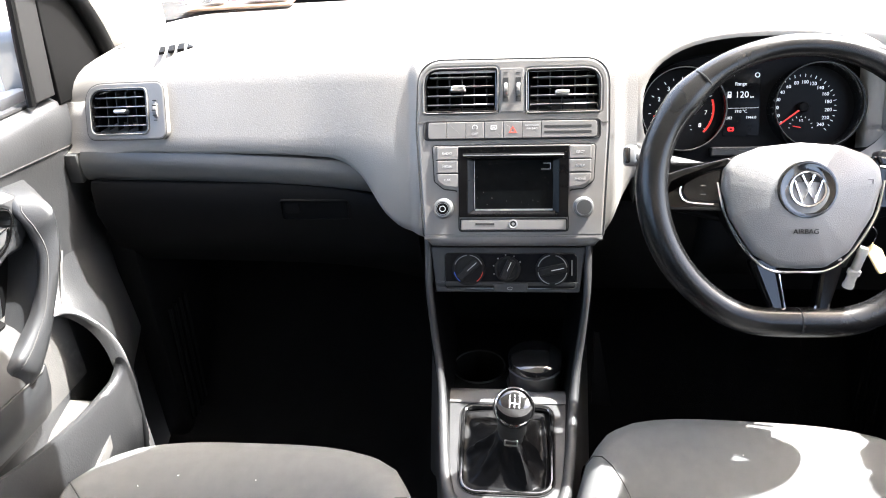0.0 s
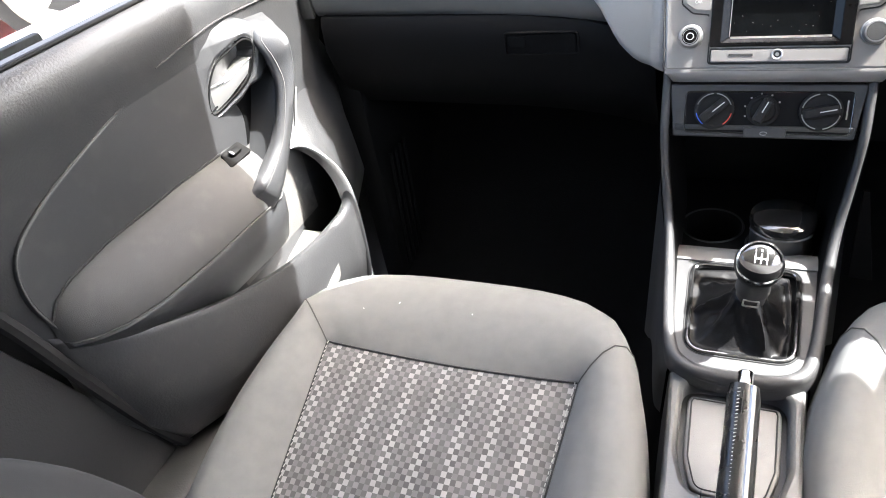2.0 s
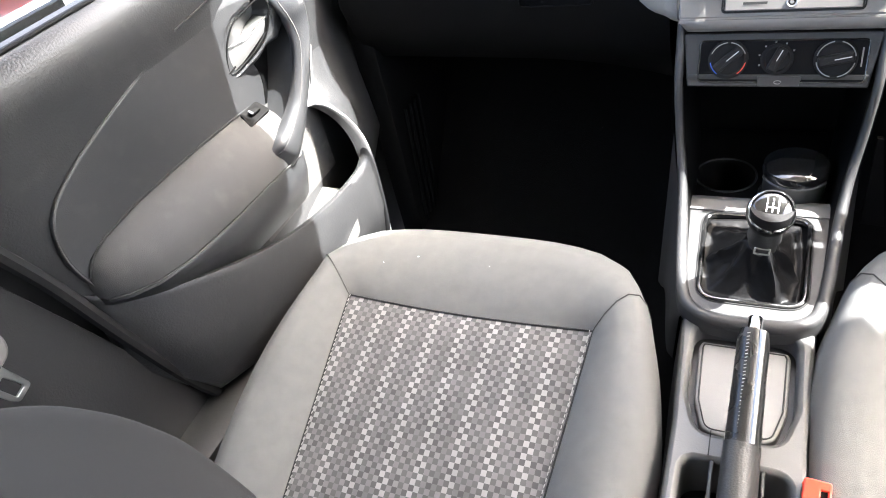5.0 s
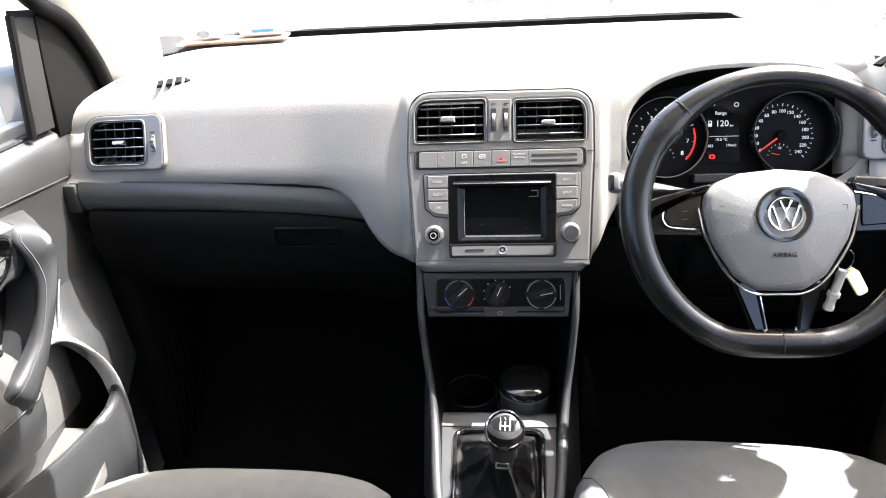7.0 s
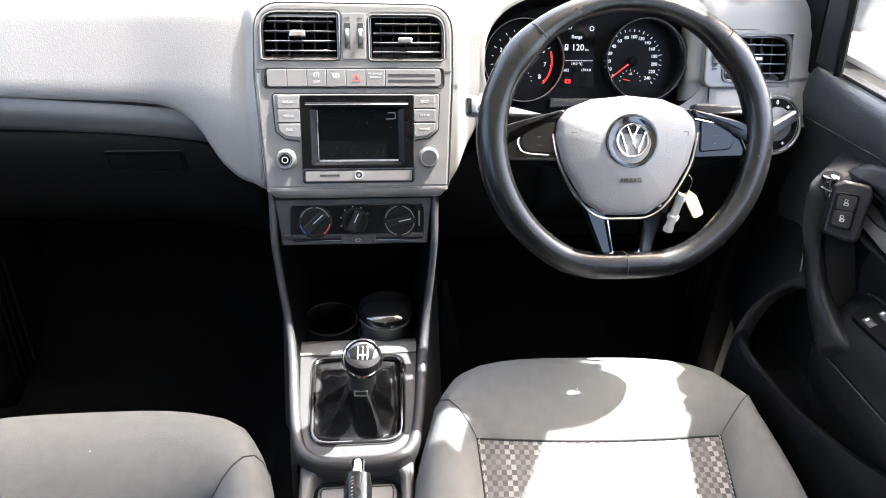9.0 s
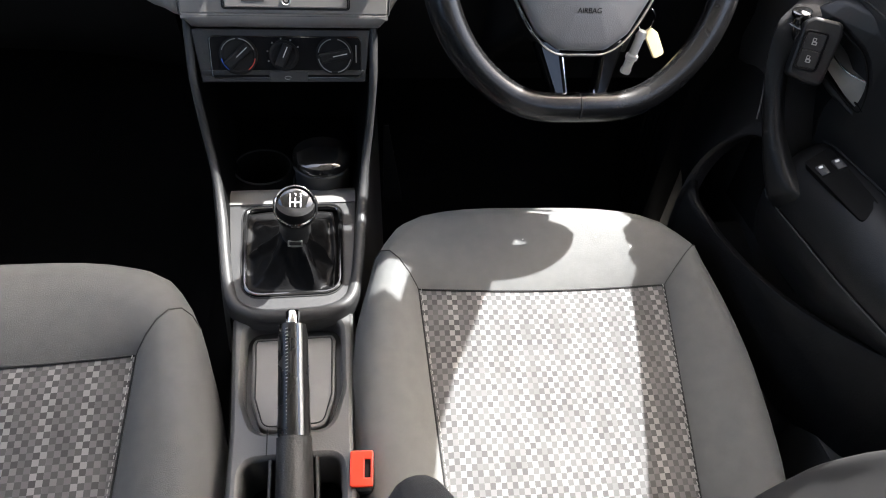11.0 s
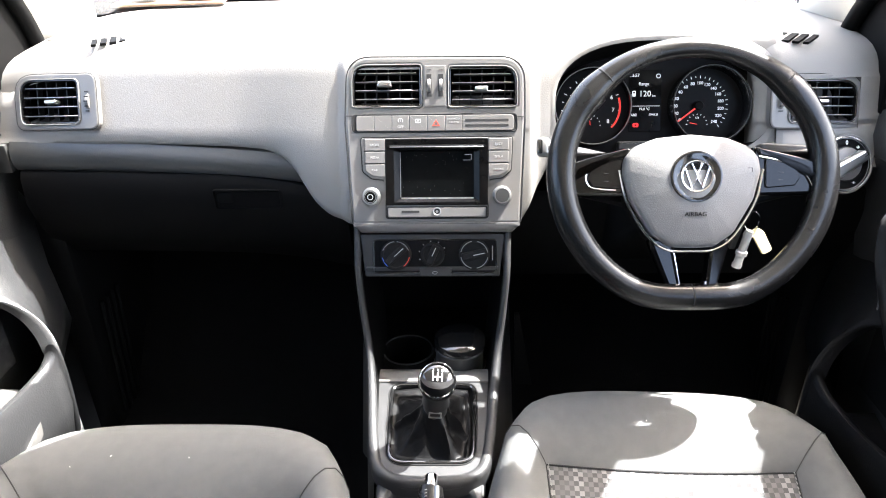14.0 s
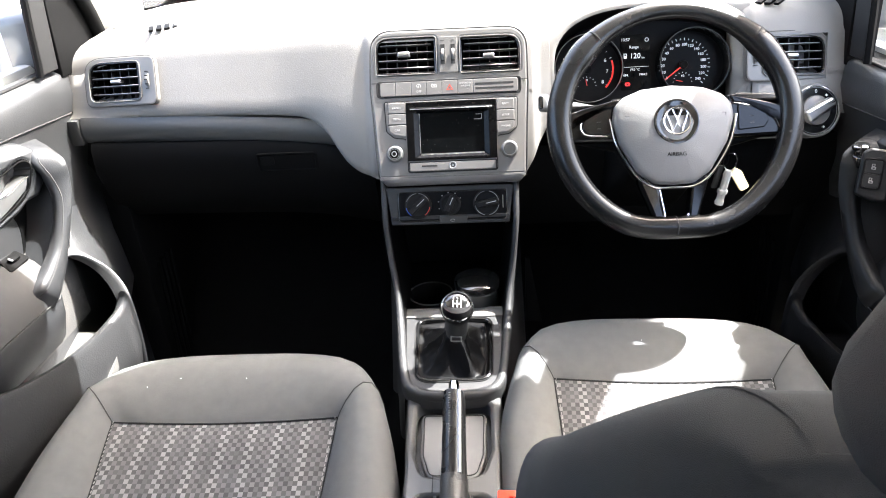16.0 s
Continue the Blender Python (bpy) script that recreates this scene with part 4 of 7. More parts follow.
        part("needle_cap", moved(lathe([(0.0075, 0.001), (0.0075, 0.006), (0.006, 0.0078), (0.0001, 0.0078)], 24), T((dx, DY, 0))), DARK, nd)
        # small gauge at the bottom of the dial
        gx, gy = dx - 0.001, DY - 0.028
        for i in range(9):
            a = radians(180 - i * 22.5)
            part("gauge_tick", moved(b_box((0, 0, 0), (0.002, 0.0006, 0.0004)), T((gx + 0.0155 * math.cos(a), gy + 0.0155 * math.sin(a), 0.0004)) @ pose(0, 0, 0, 0, 0, math.degrees(a))), LIT, ring)
        part("gauge_needle", moved(b_box((-0.006, 0, 0.002), (0.011, 0.0009, 0.0006)), T((gx, gy, 0)) @ pose(0, 0, 0, 0, 0, -12 if digits == "speed" else -80)), LITRED, ring)
        words("gauge_word", "1/2" if digits == "speed" else "90", 0.0045, ring, T((gx, gy + 0.010, 0.0006)), LIT)
    d = part("display", prism(rrect(0.050, 0.094, 0.003, -0.018, 0.013), 0.0, 0.0016, 0.0005), PIANO, c, "lit display with trip figures")
    z = 0.0018
    words("clock_digits", "13:57", 0.0068, d, T((-0.0345, 0.0515, z)), LIT)
    words("display_word", "Range", 0.0066, d, T((-0.0199, 0.0386, z)), LIT)
    words("range_digits", "120", 0.0125, d, T((-0.0180, 0.0235, z)), LIT)
    words("range_unit", "km", 0.0042, d, T((-0.0045, 0.0205, z)), LIT)
    part("pump_symbol", plate(rrect(0.005, 0.0085, 0.001, -0.035, 0.0240), [rrect(0.003, 0.0028, 0.0005, -0.035, 0.0258)], 0.0014, 0.002, 0.0001), LIT, d)
    part("stop_symbol", tube([(0.0020 + 0.0030 * math.cos(a), 0.0505 + 0.0030 * math.sin(a), z) for a in lin(0, 6.2, 16)], 0.0005, 5), LIT, d)
    part("display_line", b_box((-0.018, 0.0052, z), (0.046, 0.0005, 0.0003)), LIT, d)
    words("temperature_digits", "19.0 °C", 0.0056, d, T((-0.0190, 0.0005, z)), LIT)
    words("trip_digits", "682", 0.0054, d, T((-0.0345, -0.0085, z)), LIT)
    words("trip_digits", "1944.0", 0.0054, d, T((-0.0050, -0.0082, z)), LIT)
    part("brake_warning_lamp", plate(rrect(0.0085, 0.0058, 0.002, -0.0318, -0.0240), [rrect(0.0035, 0.0030, 0.001, -0.0318, -0.0240)], 0.001, 0.0022, 0.0002), WARN, d, "glowing red brake warning lamp")
    return c


instrument_cluster()


def steering_wheel():
    w = thing("steering_wheel", "black leather flat-bottomed steering wheel with chrome trim", "steering wheel", WHEEL)
    path = []
    R = 0.1712
    for i in range(120):
        a = 2 * math.pi * i / 120
        x, y = R * math.cos(a), R * math.sin(a)
        path.append((x, y * 0.955 if y > 0 else max(y, -0.1615 + 0.004 * abs(x / 0.1) ** 2), 0))
    k = len(path)
    sm = [sum((Vector(path[(i + j) % k]) for j in (-3, -2, -1, 0, 1, 2, 3)), Vector()) / 7 for i in range(k)]
    rim_r = []
    for p in sm:
        a = math.degrees(math.atan2(p.y, p.x))
        thumb = math.exp(-((abs(abs(a) - 90) - 52) / 9) ** 2) * 0.0028 if a > 0 else 0.0
        flat_part = 0.0010 * math.exp(-((a + 90) / 30) ** 2)
        top = 0.0030 * math.exp(-((a - 90) / 34) ** 4)
        grip = 0.0016 * math.exp(-((min(abs(a), 180 - abs(a)) / 38) ** 4))
        rim_r.append(0.0156 + thumb + grip - top + flat_part)
    rim = part("rim", tube(sm, rim_r, 18, closed=True, flat=1.12), WHEELSKIN, w, "worn black leather rim")
    for a in (46, 131, -90):
        p = Vector((0.1700 * math.cos(radians(a)), 0.1700 * 0.955 * math.sin(radians(a)), 0)) if a > 0 else Vector((-0.003, -0.1600, 0))
        d = Vector((-math.sin(radians(a)), math.cos(radians(a)), 0))
        ring = [p + (d.cross(Vector((0, 0, 1))) * math.cos(t) * 0.0163 + Vector((0, 0, 1)) * math.sin(t) * 0.0182) for t in lin(0, 2 * math.pi, 25)[:-1]]
        part("rim_seam", tube(ring, 0.0007, 5, closed=True), SEAM, rim)
    for s in (-1, 1):
        for i in range(34):
            a = radians(-72 + i * 2.1) if s > 0 else radians(180 + 72 - i * 2.1)
            rr = 0.1705 - 0.0163
            at = T((rr * math.cos(a), max(rr * math.sin(a), -0.1455), 0.0052)) @ pose(0, 0, 0, 0, 0, math.degrees(a) + (26 if i % 2 else -26) + 90)
            part("stitch", moved(b_box((0, 0, 0), (0.0044, 0.0008, 0.0008)), at), CONSOLE, rim)
    # airbag cover
    half = [(0.0, -0.0975), (0.028, -0.0960), (0.053, -0.079), (0.0785, -0.036), (0.0885, 0.000), (0.0855, 0.020), (0.072, 0.034), (0.045, 0.0445), (0.0, 0.0490)]
    pad = rounded(half + [(-x, y) for x, y in half[-2:0:-1]], 0.020, 5)
    pad = [(x - 0.004, y) for x, y in pad]
    cover = part("airbag_cover", prism(pad, -0.02, 0.016, 0.010, dome=0.010), DASHPAD, w, "grained grey-black airbag cover", angle=60)
    words("airbag_word", "AIRBAG", 0.0080, cover, T((-0.004, -0.0545, 0.0247)) @ pose(0, 0, 0, 7, 0, 0), DARK)
    for s in (-1, 1):
        part("airbag_mark", b_box((-0.004 + s * 0.070, 0.004, 0.0208), (0.006, 0.0008, 0.0006)), BLACK, cover)
    part("airbag_mark", b_box((0.0685, 0.0015, 0.0208), (0.0008, 0.005, 0.0006)), BLACK, cover)
    trim = [(x - 0.003, y, 0.004) for x, y in curve([(-0.0925, 0.004), (-0.083, -0.037), (-0.056, -0.081), (-0.030, -0.0995), (0.0, -0.1015), (0.030, -0.0995), (0.056, -0.081), (0.083, -0.037), (0.0925, 0.004)], 6)]
    part("chrome_trim", tube(trim, 0.0020, 8), CHROME, w, "chrome line round the airbag cover")
    back = [(x * 1.05 - 0.004, y * 1.04 - 0.002) for x, y in rounded(half + [(-x, y) for x, y in half[-2:0:-1]], 0.020, 5)]
    part("cover_back", prism(back, -0.022, 0.000, 0.003), DARK, w, "black shell behind the cover")
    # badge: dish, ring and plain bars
    at = T((-0.003, -0.0065, 0.0235))
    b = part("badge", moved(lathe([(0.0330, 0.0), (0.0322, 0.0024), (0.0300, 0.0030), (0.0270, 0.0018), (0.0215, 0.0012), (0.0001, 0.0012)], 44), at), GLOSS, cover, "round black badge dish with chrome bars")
    part("badge_ring", moved(lathe([(0.0176, 0.001), (0.0180, 0.0040), (0.0196, 0.0046), (0.0206, 0.0036), (0.0210, 0.001)], 44), at), CHROME, b)
    for pts in ([(-0.0066, 0.0162), (0.0, 0.0018), (0.0066, 0.0162)], [(-0.0150, 0.0098), (-0.0068, -0.0150), (0.0, -0.0020), (0.0068, -0.0150), (0.0150, 0.0098)]):
        part("badge_bar", tube([(x - 0.003, y - 0.0065, 0.0266) for x, y in pts], 0.0014, 6), CHROME, b)
    # spokes
    for s in (-1, 1):
        sp = part("side_spoke", prism(rounded([(s * 0.078, -0.0300), (s * 0.152, -0.0285), (s * 0.162, -0.010), (s * 0.160, 0.013), (s * 0.138, 0.0185), (s * 0.078, 0.034)][::s], (0.004, 0.010, 0.006, 0.006, 0.006, 0.004)[::s]), -0.020, 0.002, 0.004), SPOKE, w, "gloss black spoke with control keys")
        part("key_panel", prism(rounded([(s * 0.092, -0.0205), (s * 0.130, -0.0175), (s * 0.1365, -0.008), (s * 0.1315, 0.0085), (s * 0.092, 0.0195)][::s], 0.004), 0.001, 0.0046, 0.0014), SPOKE, sp, "gloss key panel")
        part("spoke_cap", prism(rounded([(s * 0.085, 0.0215), (s * 0.132, 0.0110), (s * 0.147, 0.0040), (s * 0.156, -0.0160), (s * 0.1605, -0.004), (s * 0.1585, 0.013), (s * 0.1370, 0.0195), (s * 0.080, 0.0335)][::s], 0.003), 0.000, 0.0056, 0.0024), SPOKE, sp, "gloss black upper spoke trim")
        line = [(0.120, 0.0115), (0.1335, 0.0060), (0.1385, -0.004), (0.1365, -0.0140), (0.128, -0.0195), (0.100, -0.0220)] if s < 0 else [(0.084, 0.0205), (0.110, 0.0150), (0.132, 0.0080), (0.145, -0.004), (0.153, -0.0205)]
        part("spoke_trim", tube([(s * x, y, 0.0042) for x, y in curve(line, 5)], 0.0012, 8), CHROME, sp, "thin chrome line")
        part("key_mark", joined(b_box((s * 0.112, 0.000, 0.0047), (0.006, 0.0008, 0.0004)), b_box((s * 0.112, -0.010, 0.0047), (0.006, 0.0008, 0.0004))), CONSOLE, sp)
        part("spoke_back", prism(rounded([(s * 0.07, -0.045), (s * 0.14, -0.028), (s * 0.165, -0.028), (s * 0.165, 0.03), (s * 0.07, 0.03)][::s], 0.008), -0.035, -0.018, 0.004), DARK, w)
    hole = rounded([(-0.0175, -0.1445), (0.0165, -0.1435), (0.0225, -0.098), (-0.0265, -0.098)], 0.003)
    low = part("lower_spoke", plate(rounded([(-0.0270, -0.1640), (0.0270, -0.1640), (0.0500, -0.0840), (-0.0580, -0.0840)], 0.006), [hole], -0.016, 0.003, 0.004), SPOKE, w, "gloss black lower spoke")
    part("spoke_edge", tube([(x, y, 0.0008) for x, y in curve([(-0.0245, -0.104), (-0.0180, -0.1405), (-0.0155, -0.1455), (0.0, -0.1462), (0.0150, -0.1450), (0.0168, -0.1405)], 5)], 0.0013, 6), CHROME, low, "bright inner edge")
    part("hub", moved(lathe([(0.06, -0.05), (0.070, -0.02), (0.066, -0.014), (0.0001, -0.014)], 24), T((0, -0.02, 0))), DARK, w)
    return w


DASHPAD = mat("airbag_plastic", (0.150, 0.148, 0.143), 0.34, grain=0.75, grain_size=950, vary=0.05)
SPOKE = mat("spoke_gloss_black", (0.003, 0.003, 0.0031), 0.09, vary=0.1, spec=0.32)
WHEELSKIN = mat("worn_wheel_leather", (0.006, 0.006, 0.0062), 0.25, grain=0.22, grain_size=600, vary=0.18, vary_size=18, spec=0.36)
steering_wheel()


def column():
    c = thing("steering_column_cover", "black plastic cover of the steering column", "column cover", WHEEL)
    rings = []
    for n, w, top, bot in ((-0.045, 0.055, 0.03, -0.075), (-0.08, 0.062, 0.035, -0.085), (-0.16, 0.07, 0.04, -0.10), (-0.25, 0.075, 0.03, -0.12)):
        rings.append([(x, y, n) for x, y in rrect(2 * w, top - bot, 0.02, 0, (top + bot) / 2)])
    part("cover", loft(rings), DARK, c)
    # stalks
    for s, nm, lb in ((-1, "wiper_stalk", "black stalk with a bright end on the column"), (1, "indicator_stalk", "black stalk with white symbols on the column")):
        t = thing(nm, lb, "stalk", WHEEL @ T((0, 0.014 if s < 0 else 0.010, -0.062)))
        part("arm", tube(curve([(s * 0.05, 0.0, 0.0), (s * 0.12, 0.016, 0.004), (s * 0.180, 0.029 if s < 0 else 0.022, 0.006)], 6), 0.0085, 10, flat=1.2), BLACK, t)
        if s < 0:
            part("end_knob", b_box((s * 0.186, 0.029, 0.006), (0.018, 0.027, 0.018), 0.006, 3), SATIN, t, "silver square end")
            part("end_face", b_box((s * 0.1905, 0.029, 0.0115), (0.0085, 0.021, 0.008), 0.003), GLOSS, t, "gloss black end face")
        else:
            end = part("end_paddle", prism(rounded([(0.11, 0.008), (0.205, 0.012), (0.21, 0.030), (0.11, 0.036)], 0.006), -0.006, 0.012, 0.003), BLACK, t)
            for i, (x, l) in enumerate(((0.130, 0.010), (0.152, 0.016), (0.182, 0.012))):
                part("symbol", b_box((x, 0.022, 0.0125), (l, 0.0016, 0.0006)), WHITE, end)


column()


def light_switch():
    l = thing("light_switch", "round grey headlamp switch with a silver turning grip", "light switch", slope((0.598, 0.9425, 0.586), 22) @ pose(0, 0, 0, 0, 8, 0) @ Matrix.Scale(0.83, 4))
    part("ring", lathe([(0.0530, -0.02), (0.0530, 0.004), (0.0510, 0.0075), (0.0485, 0.0075), (0.0465, 0.004), (0.0001, 0.003)], 48), FASCIA, l, "grey outer ring")
    part("rim_line", lathe([(0.0455, 0.003), (0.0462, 0.0064), (0.0478, 0.0080), (0.0490, 0.0072)], 48), CHROME, l)
    part("face", lathe([(0.0445, 0.0025), (0.0440, 0.0046), (0.0001, 0.0046)], 48), GLOSS, l, "gloss black symbol ring")
    d = part("dial", lathe([(0.029, 0.004), (0.0285, 0.0095), (0.0265, 0.0110), (0.0001, 0.0112)], 40), FASCIA, l, "round grey dial")
    part("dial_joint", lathe([(0.0292, 0.0046), (0.0306, 0.0054), (0.0312, 0.0046)], 40), SEAM, d)
    part("grip", moved(prism(rounded([(-0.030, -0.0125), (0.034, -0.0095), (0.034, 0.0095), (-0.030, 0.0125)], 0.006), 0.008, 0.024, 0.005), pose(0, 0, 0, 0, 0, 30)), SILVER, d, "silver turning grip")
    part("grip_mark", moved(b_box((0.027, 0, 0.0262), (0.007, 0.0012, 0.0006)), pose(0, 0, 0, 0, 0, 30)), SEAM, d)
    words("zero_mark", "0", 0.0105, l, T((0.001, 0.0370, 0.0048)), WHITE)
    for a in (52, 28, -62):
        part("symbol", joined(moved(b_box((0, 0, 0), (0.0065, 0.0014, 0.0006)), T((0.037 * math.cos(radians(a)), 0.037 * math.sin(radians(a)), 0.0048))), moved(b_box((0, 0, 0), (0.0014, 0.0050, 0.0006)), T((0.037 * math.cos(radians(a)), 0.037 * math.sin(radians(a)), 0.0048)))), WHITE, l)
    return l


light_switch()


def key():
    k = thing("ignition_key", "car key in the lock with a yellow tag and white fob", "key", T((0.440, 0.862, 0.512)))
    part("lock", moved(lathe([(0.016, 0), (0.016, 0.012), (0.012, 0.014), (0.0001, 0.014)], 24), T((-0.012, 0.030, 0.036)) @ pose(0, 0, 0, 90, 0, 0)), BLACK, k)
    part("key_head", moved(prism(rrect(0.022, 0.034, 0.007), -0.004, 0.004, 0.002), T((-0.010, 0.004, 0.034)) @ pose(0, 0, 0, 65, 0, -12)), DARK, k)
    part("split_ring", tube([(0.000 + 0.010 * math.cos(a), -0.010, 0.026 + 0.014 * math.sin(a)) for a in lin(0, 2 * math.pi, 21)[:-1]], 0.0010, 6, closed=True), CHROME, k)
    tag = rounded([(-0.0075, -0.034), (0.0075, -0.034), (0.0095, -0.006), (0.004, 0.004), (-0.007, 0.002)], (0.005, 0.005, 0.003, 0.003, 0.003))
    part("tag", moved(prism(tag, -0.0016, 0.0016, 0.0008), T((0.006, -0.014, 0.012)) @ pose(0, 0, 0, 62, 0, 0) @ pose(0, 0, 0, 0, 0, 28)), TAG, k, "yellowed plastic tag")
    part("fob", moved(lathe([(0.0001, -0.038), (0.0066, -0.038), (0.0072, -0.034), (0.0060, -0.030), (0.0060, -0.020), (0.0080, -0.018), (0.0080, -0.013), (0.0058, -0.011), (0.0058, 0.010), (0.0068, 0.013), (0.0050, 0.020), (0.0001, 0.020)], 18), T((-0.006, -0.016, -0.006)) @ pose(0, 0, 0, 0, 8, 0)), PAPER, k, "white tube fob")
    part("key_grip", moved(b_box((0, 0, 0), (0.010, 0.006, 0.040), 0.003), T((-0.016, -0.006, 0.000)) @ pose(0, 0, 0, 0, 10, 0)), BLACK, k)
    return k


key()


def pedals():
    for x, nm, lb in ((0.224, "clutch_pedal", "black rubber clutch pedal with crossed ribs"), (0.318, "brake_pedal", "black rubber brake pedal with crossed ribs"), (0.425, "accelerator_pedal", "tall black plastic accelerator pedal")):
        p = thing(nm, lb, "pedal", slope((x + 0.008, 1.24, 0.165), 35), group="foot pedals")
        tall = nm == "accelerator_pedal"
        w, h = (0.045, 0.13) if tall else (0.062, 0.052)
        part("pad", prism(rrect(w, h, 0.006), 0, 0.012, 0.003), BLACK, p)
        part("arm", tube([(0, 0, -0.004), (0.0, 0.08, -0.02), (0, 0.2, 0.02)], 0.007, 8), DARK, p)
        if not tall:
            # silver on the rubber ribs stands in for light catching them
            for a in (-40, 40):
                for o in (-0.014, 0, 0.014):
                    part("rib", moved(b_box((o, 0, 0.0125), (0.0025, 0.048, 0.003)), pose(0, 0, 0, 0, 0, a)), SILVER, p)


pedals()


# ---- between the seats ----
CX = -0.007


def console():
    c = thing("centre_console", "grey and black plastic centre console with open bin", "centre console", T((CX, 0, 0)))
    # side rails from the heater panel down round the gear lever
    half = [(0.1138, 0.918, 0.503), (0.1135, 0.905, 0.475), (0.1125, 0.885, 0.435), (0.107, 0.868, 0.375), (0.099, 0.845, 0.325), (0.092, 0.80, 0.290), (0.0855, 0.74, 0.273), (0.078, 0.69, 0.264), (0.068, 0.664, 0.2605), (0.044, 0.650, 0.2585), (0.0, 0.647, 0.258)]
    path = [Vector(p) for p in curve([(-x, y, z) for x, y, z in half] + half[-2::-1], 6)]
    rings = []
    for i, p in enumerate(path):
        d = (path[min(i + 1, len(path) - 1)] - path[max(i - 1, 0)]).normalized()
        f = min(1, max(0, (p.z - 0.27) / 0.09))
        up = Vector((0, -0.85 * f - 0.10 * (1 - f), 0.5 * f + 0.99 * (1 - f)))
        out = d.cross(up).normalized()
        up = out.cross(d).normalized()
        w = interp(p.z, [0.26, 0.285, 0.33, 0.40, 0.475], [0.0080, 0.0072, 0.0058, 0.0052, 0.0056])
        rings.append([p + out * a * w + up * h for a, h in ((-1.0, -0.030), (-1.0, -0.004), (-0.82, 0.0005), (-0.4, 0.0028), (0.1, 0.0034), (0.55, 0.0024), (0.88, -0.0006), (1.0, -0.005), (1.0, -0.026))])
    part("surround_rail", loft(rings), CONSOLE, c, "dark satin rail round bin and gear lever", angle=50)
    for s in (-1, 1):
        line = [(s * x, y, z) for x, y, z in curve(half[:9], 5)]
        wall = [[(x + s * 0.006, y, z - 0.010), (x + s * 0.010, y + 0.16 * max(0, (z - 0.265) / 0.2), z - 0.03), (x + s * 0.026, y + 0.03, 0.02)] for x, y, z in line]
        part("side_wall", loft(wall, closed=False), CONSOLE, c)
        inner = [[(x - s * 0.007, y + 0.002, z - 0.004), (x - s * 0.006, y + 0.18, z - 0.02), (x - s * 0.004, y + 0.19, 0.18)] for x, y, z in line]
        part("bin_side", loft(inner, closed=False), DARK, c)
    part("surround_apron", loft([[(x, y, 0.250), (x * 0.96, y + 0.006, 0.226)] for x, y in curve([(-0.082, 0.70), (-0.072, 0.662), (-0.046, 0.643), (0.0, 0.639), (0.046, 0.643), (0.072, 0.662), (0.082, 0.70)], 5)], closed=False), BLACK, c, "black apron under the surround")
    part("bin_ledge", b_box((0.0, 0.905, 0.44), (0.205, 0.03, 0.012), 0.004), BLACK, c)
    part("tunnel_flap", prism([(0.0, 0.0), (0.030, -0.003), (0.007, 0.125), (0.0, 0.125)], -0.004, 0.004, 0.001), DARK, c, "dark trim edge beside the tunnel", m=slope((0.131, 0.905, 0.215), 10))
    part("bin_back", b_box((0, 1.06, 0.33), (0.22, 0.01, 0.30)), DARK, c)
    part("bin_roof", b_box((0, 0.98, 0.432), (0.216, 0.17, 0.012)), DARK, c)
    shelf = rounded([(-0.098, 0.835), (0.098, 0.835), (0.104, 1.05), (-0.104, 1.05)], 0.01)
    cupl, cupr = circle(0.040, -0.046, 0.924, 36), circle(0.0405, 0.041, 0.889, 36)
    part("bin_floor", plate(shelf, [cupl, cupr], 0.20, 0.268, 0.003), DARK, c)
    for cx, cy in ((-0.046, 0.924), (0.041, 0.889)):
        cup = part("cup_holder", moved(loft([[(x, y, 0.0) for x, y in circle(0.0405)], [(x, y, -0.06) for x, y in circle(0.036)]], caps=(False, True)), T((cx, cy, 0.269))), DARK, c)
        part("cup_rim", moved(lathe([(0.040, 0), (0.0405, 0.0018), (0.0425, 0.0018), (0.043, 0)], 36), T((cx, cy, 0.268))), BLACK, cup)
    # plate between bin and gear lever
    deck = loft([[(-0.097, 0.862, 0.258), (0.097, 0.862, 0.258)], [(-0.095, 0.852, 0.2695), (0.095, 0.852, 0.2695)], [(-0.092, 0.845, 0.271), (0.092, 0.845, 0.271)], [(-0.090, 0.826, 0.2700), (0.090, 0.826, 0.2700)]], closed=False)
    part("deck", thick(deck, -0.01), FASCIA, c, "satin grey deck in front of the gear lever")
    # gear surround
    ring_in = rounded([(-0.060, 0.675), (0.060, 0.675), (0.065, 0.823), (-0.065, 0.823)], (0.026, 0.026, 0.020, 0.020), 7)
    tilt = T((0, 0.73, 0.262)) @ pose(0, 0, 0, 7, 0, 0) @ T((0, -0.73, 0))
    part("gear_surround", moved(plate(rounded([(-0.076, 0.652), (0.076, 0.652), (0.0885, 0.832), (-0.0885, 0.832)], (0.045, 0.045, 0.008, 0.008), 9), [ring_in], -0.035, 0.004, 0.004), tilt), CONSOLE, c, "black satin gear lever surround", angle=60)
    part("gear_frame", moved(plate(inset(ring_in, -0.0015), [inset(ring_in, 0.0048)], 0, 0.0070, 0.0024), tilt), GLOSS, c, "gloss black gaiter frame")
    part("gaiter_skirt", moved(prism(inset(ring_in, -0.003), -0.010, -0.004, 0.001), tilt), DARK, c, "black skirt under the gaiter")
    part("gear_frame_line", moved(tube([(x, y, 0.0046) for x, y in inset(ring_in, -0.0026)], 0.0009, 6, closed=True), tilt), SEAM, c)
    # rear part with tray
    top = [(-0.066, 0.20), (0.066, 0.20), (0.066, 0.50), (0.074, 0.66), (-0.074, 0.66), (-0.066, 0.50)]
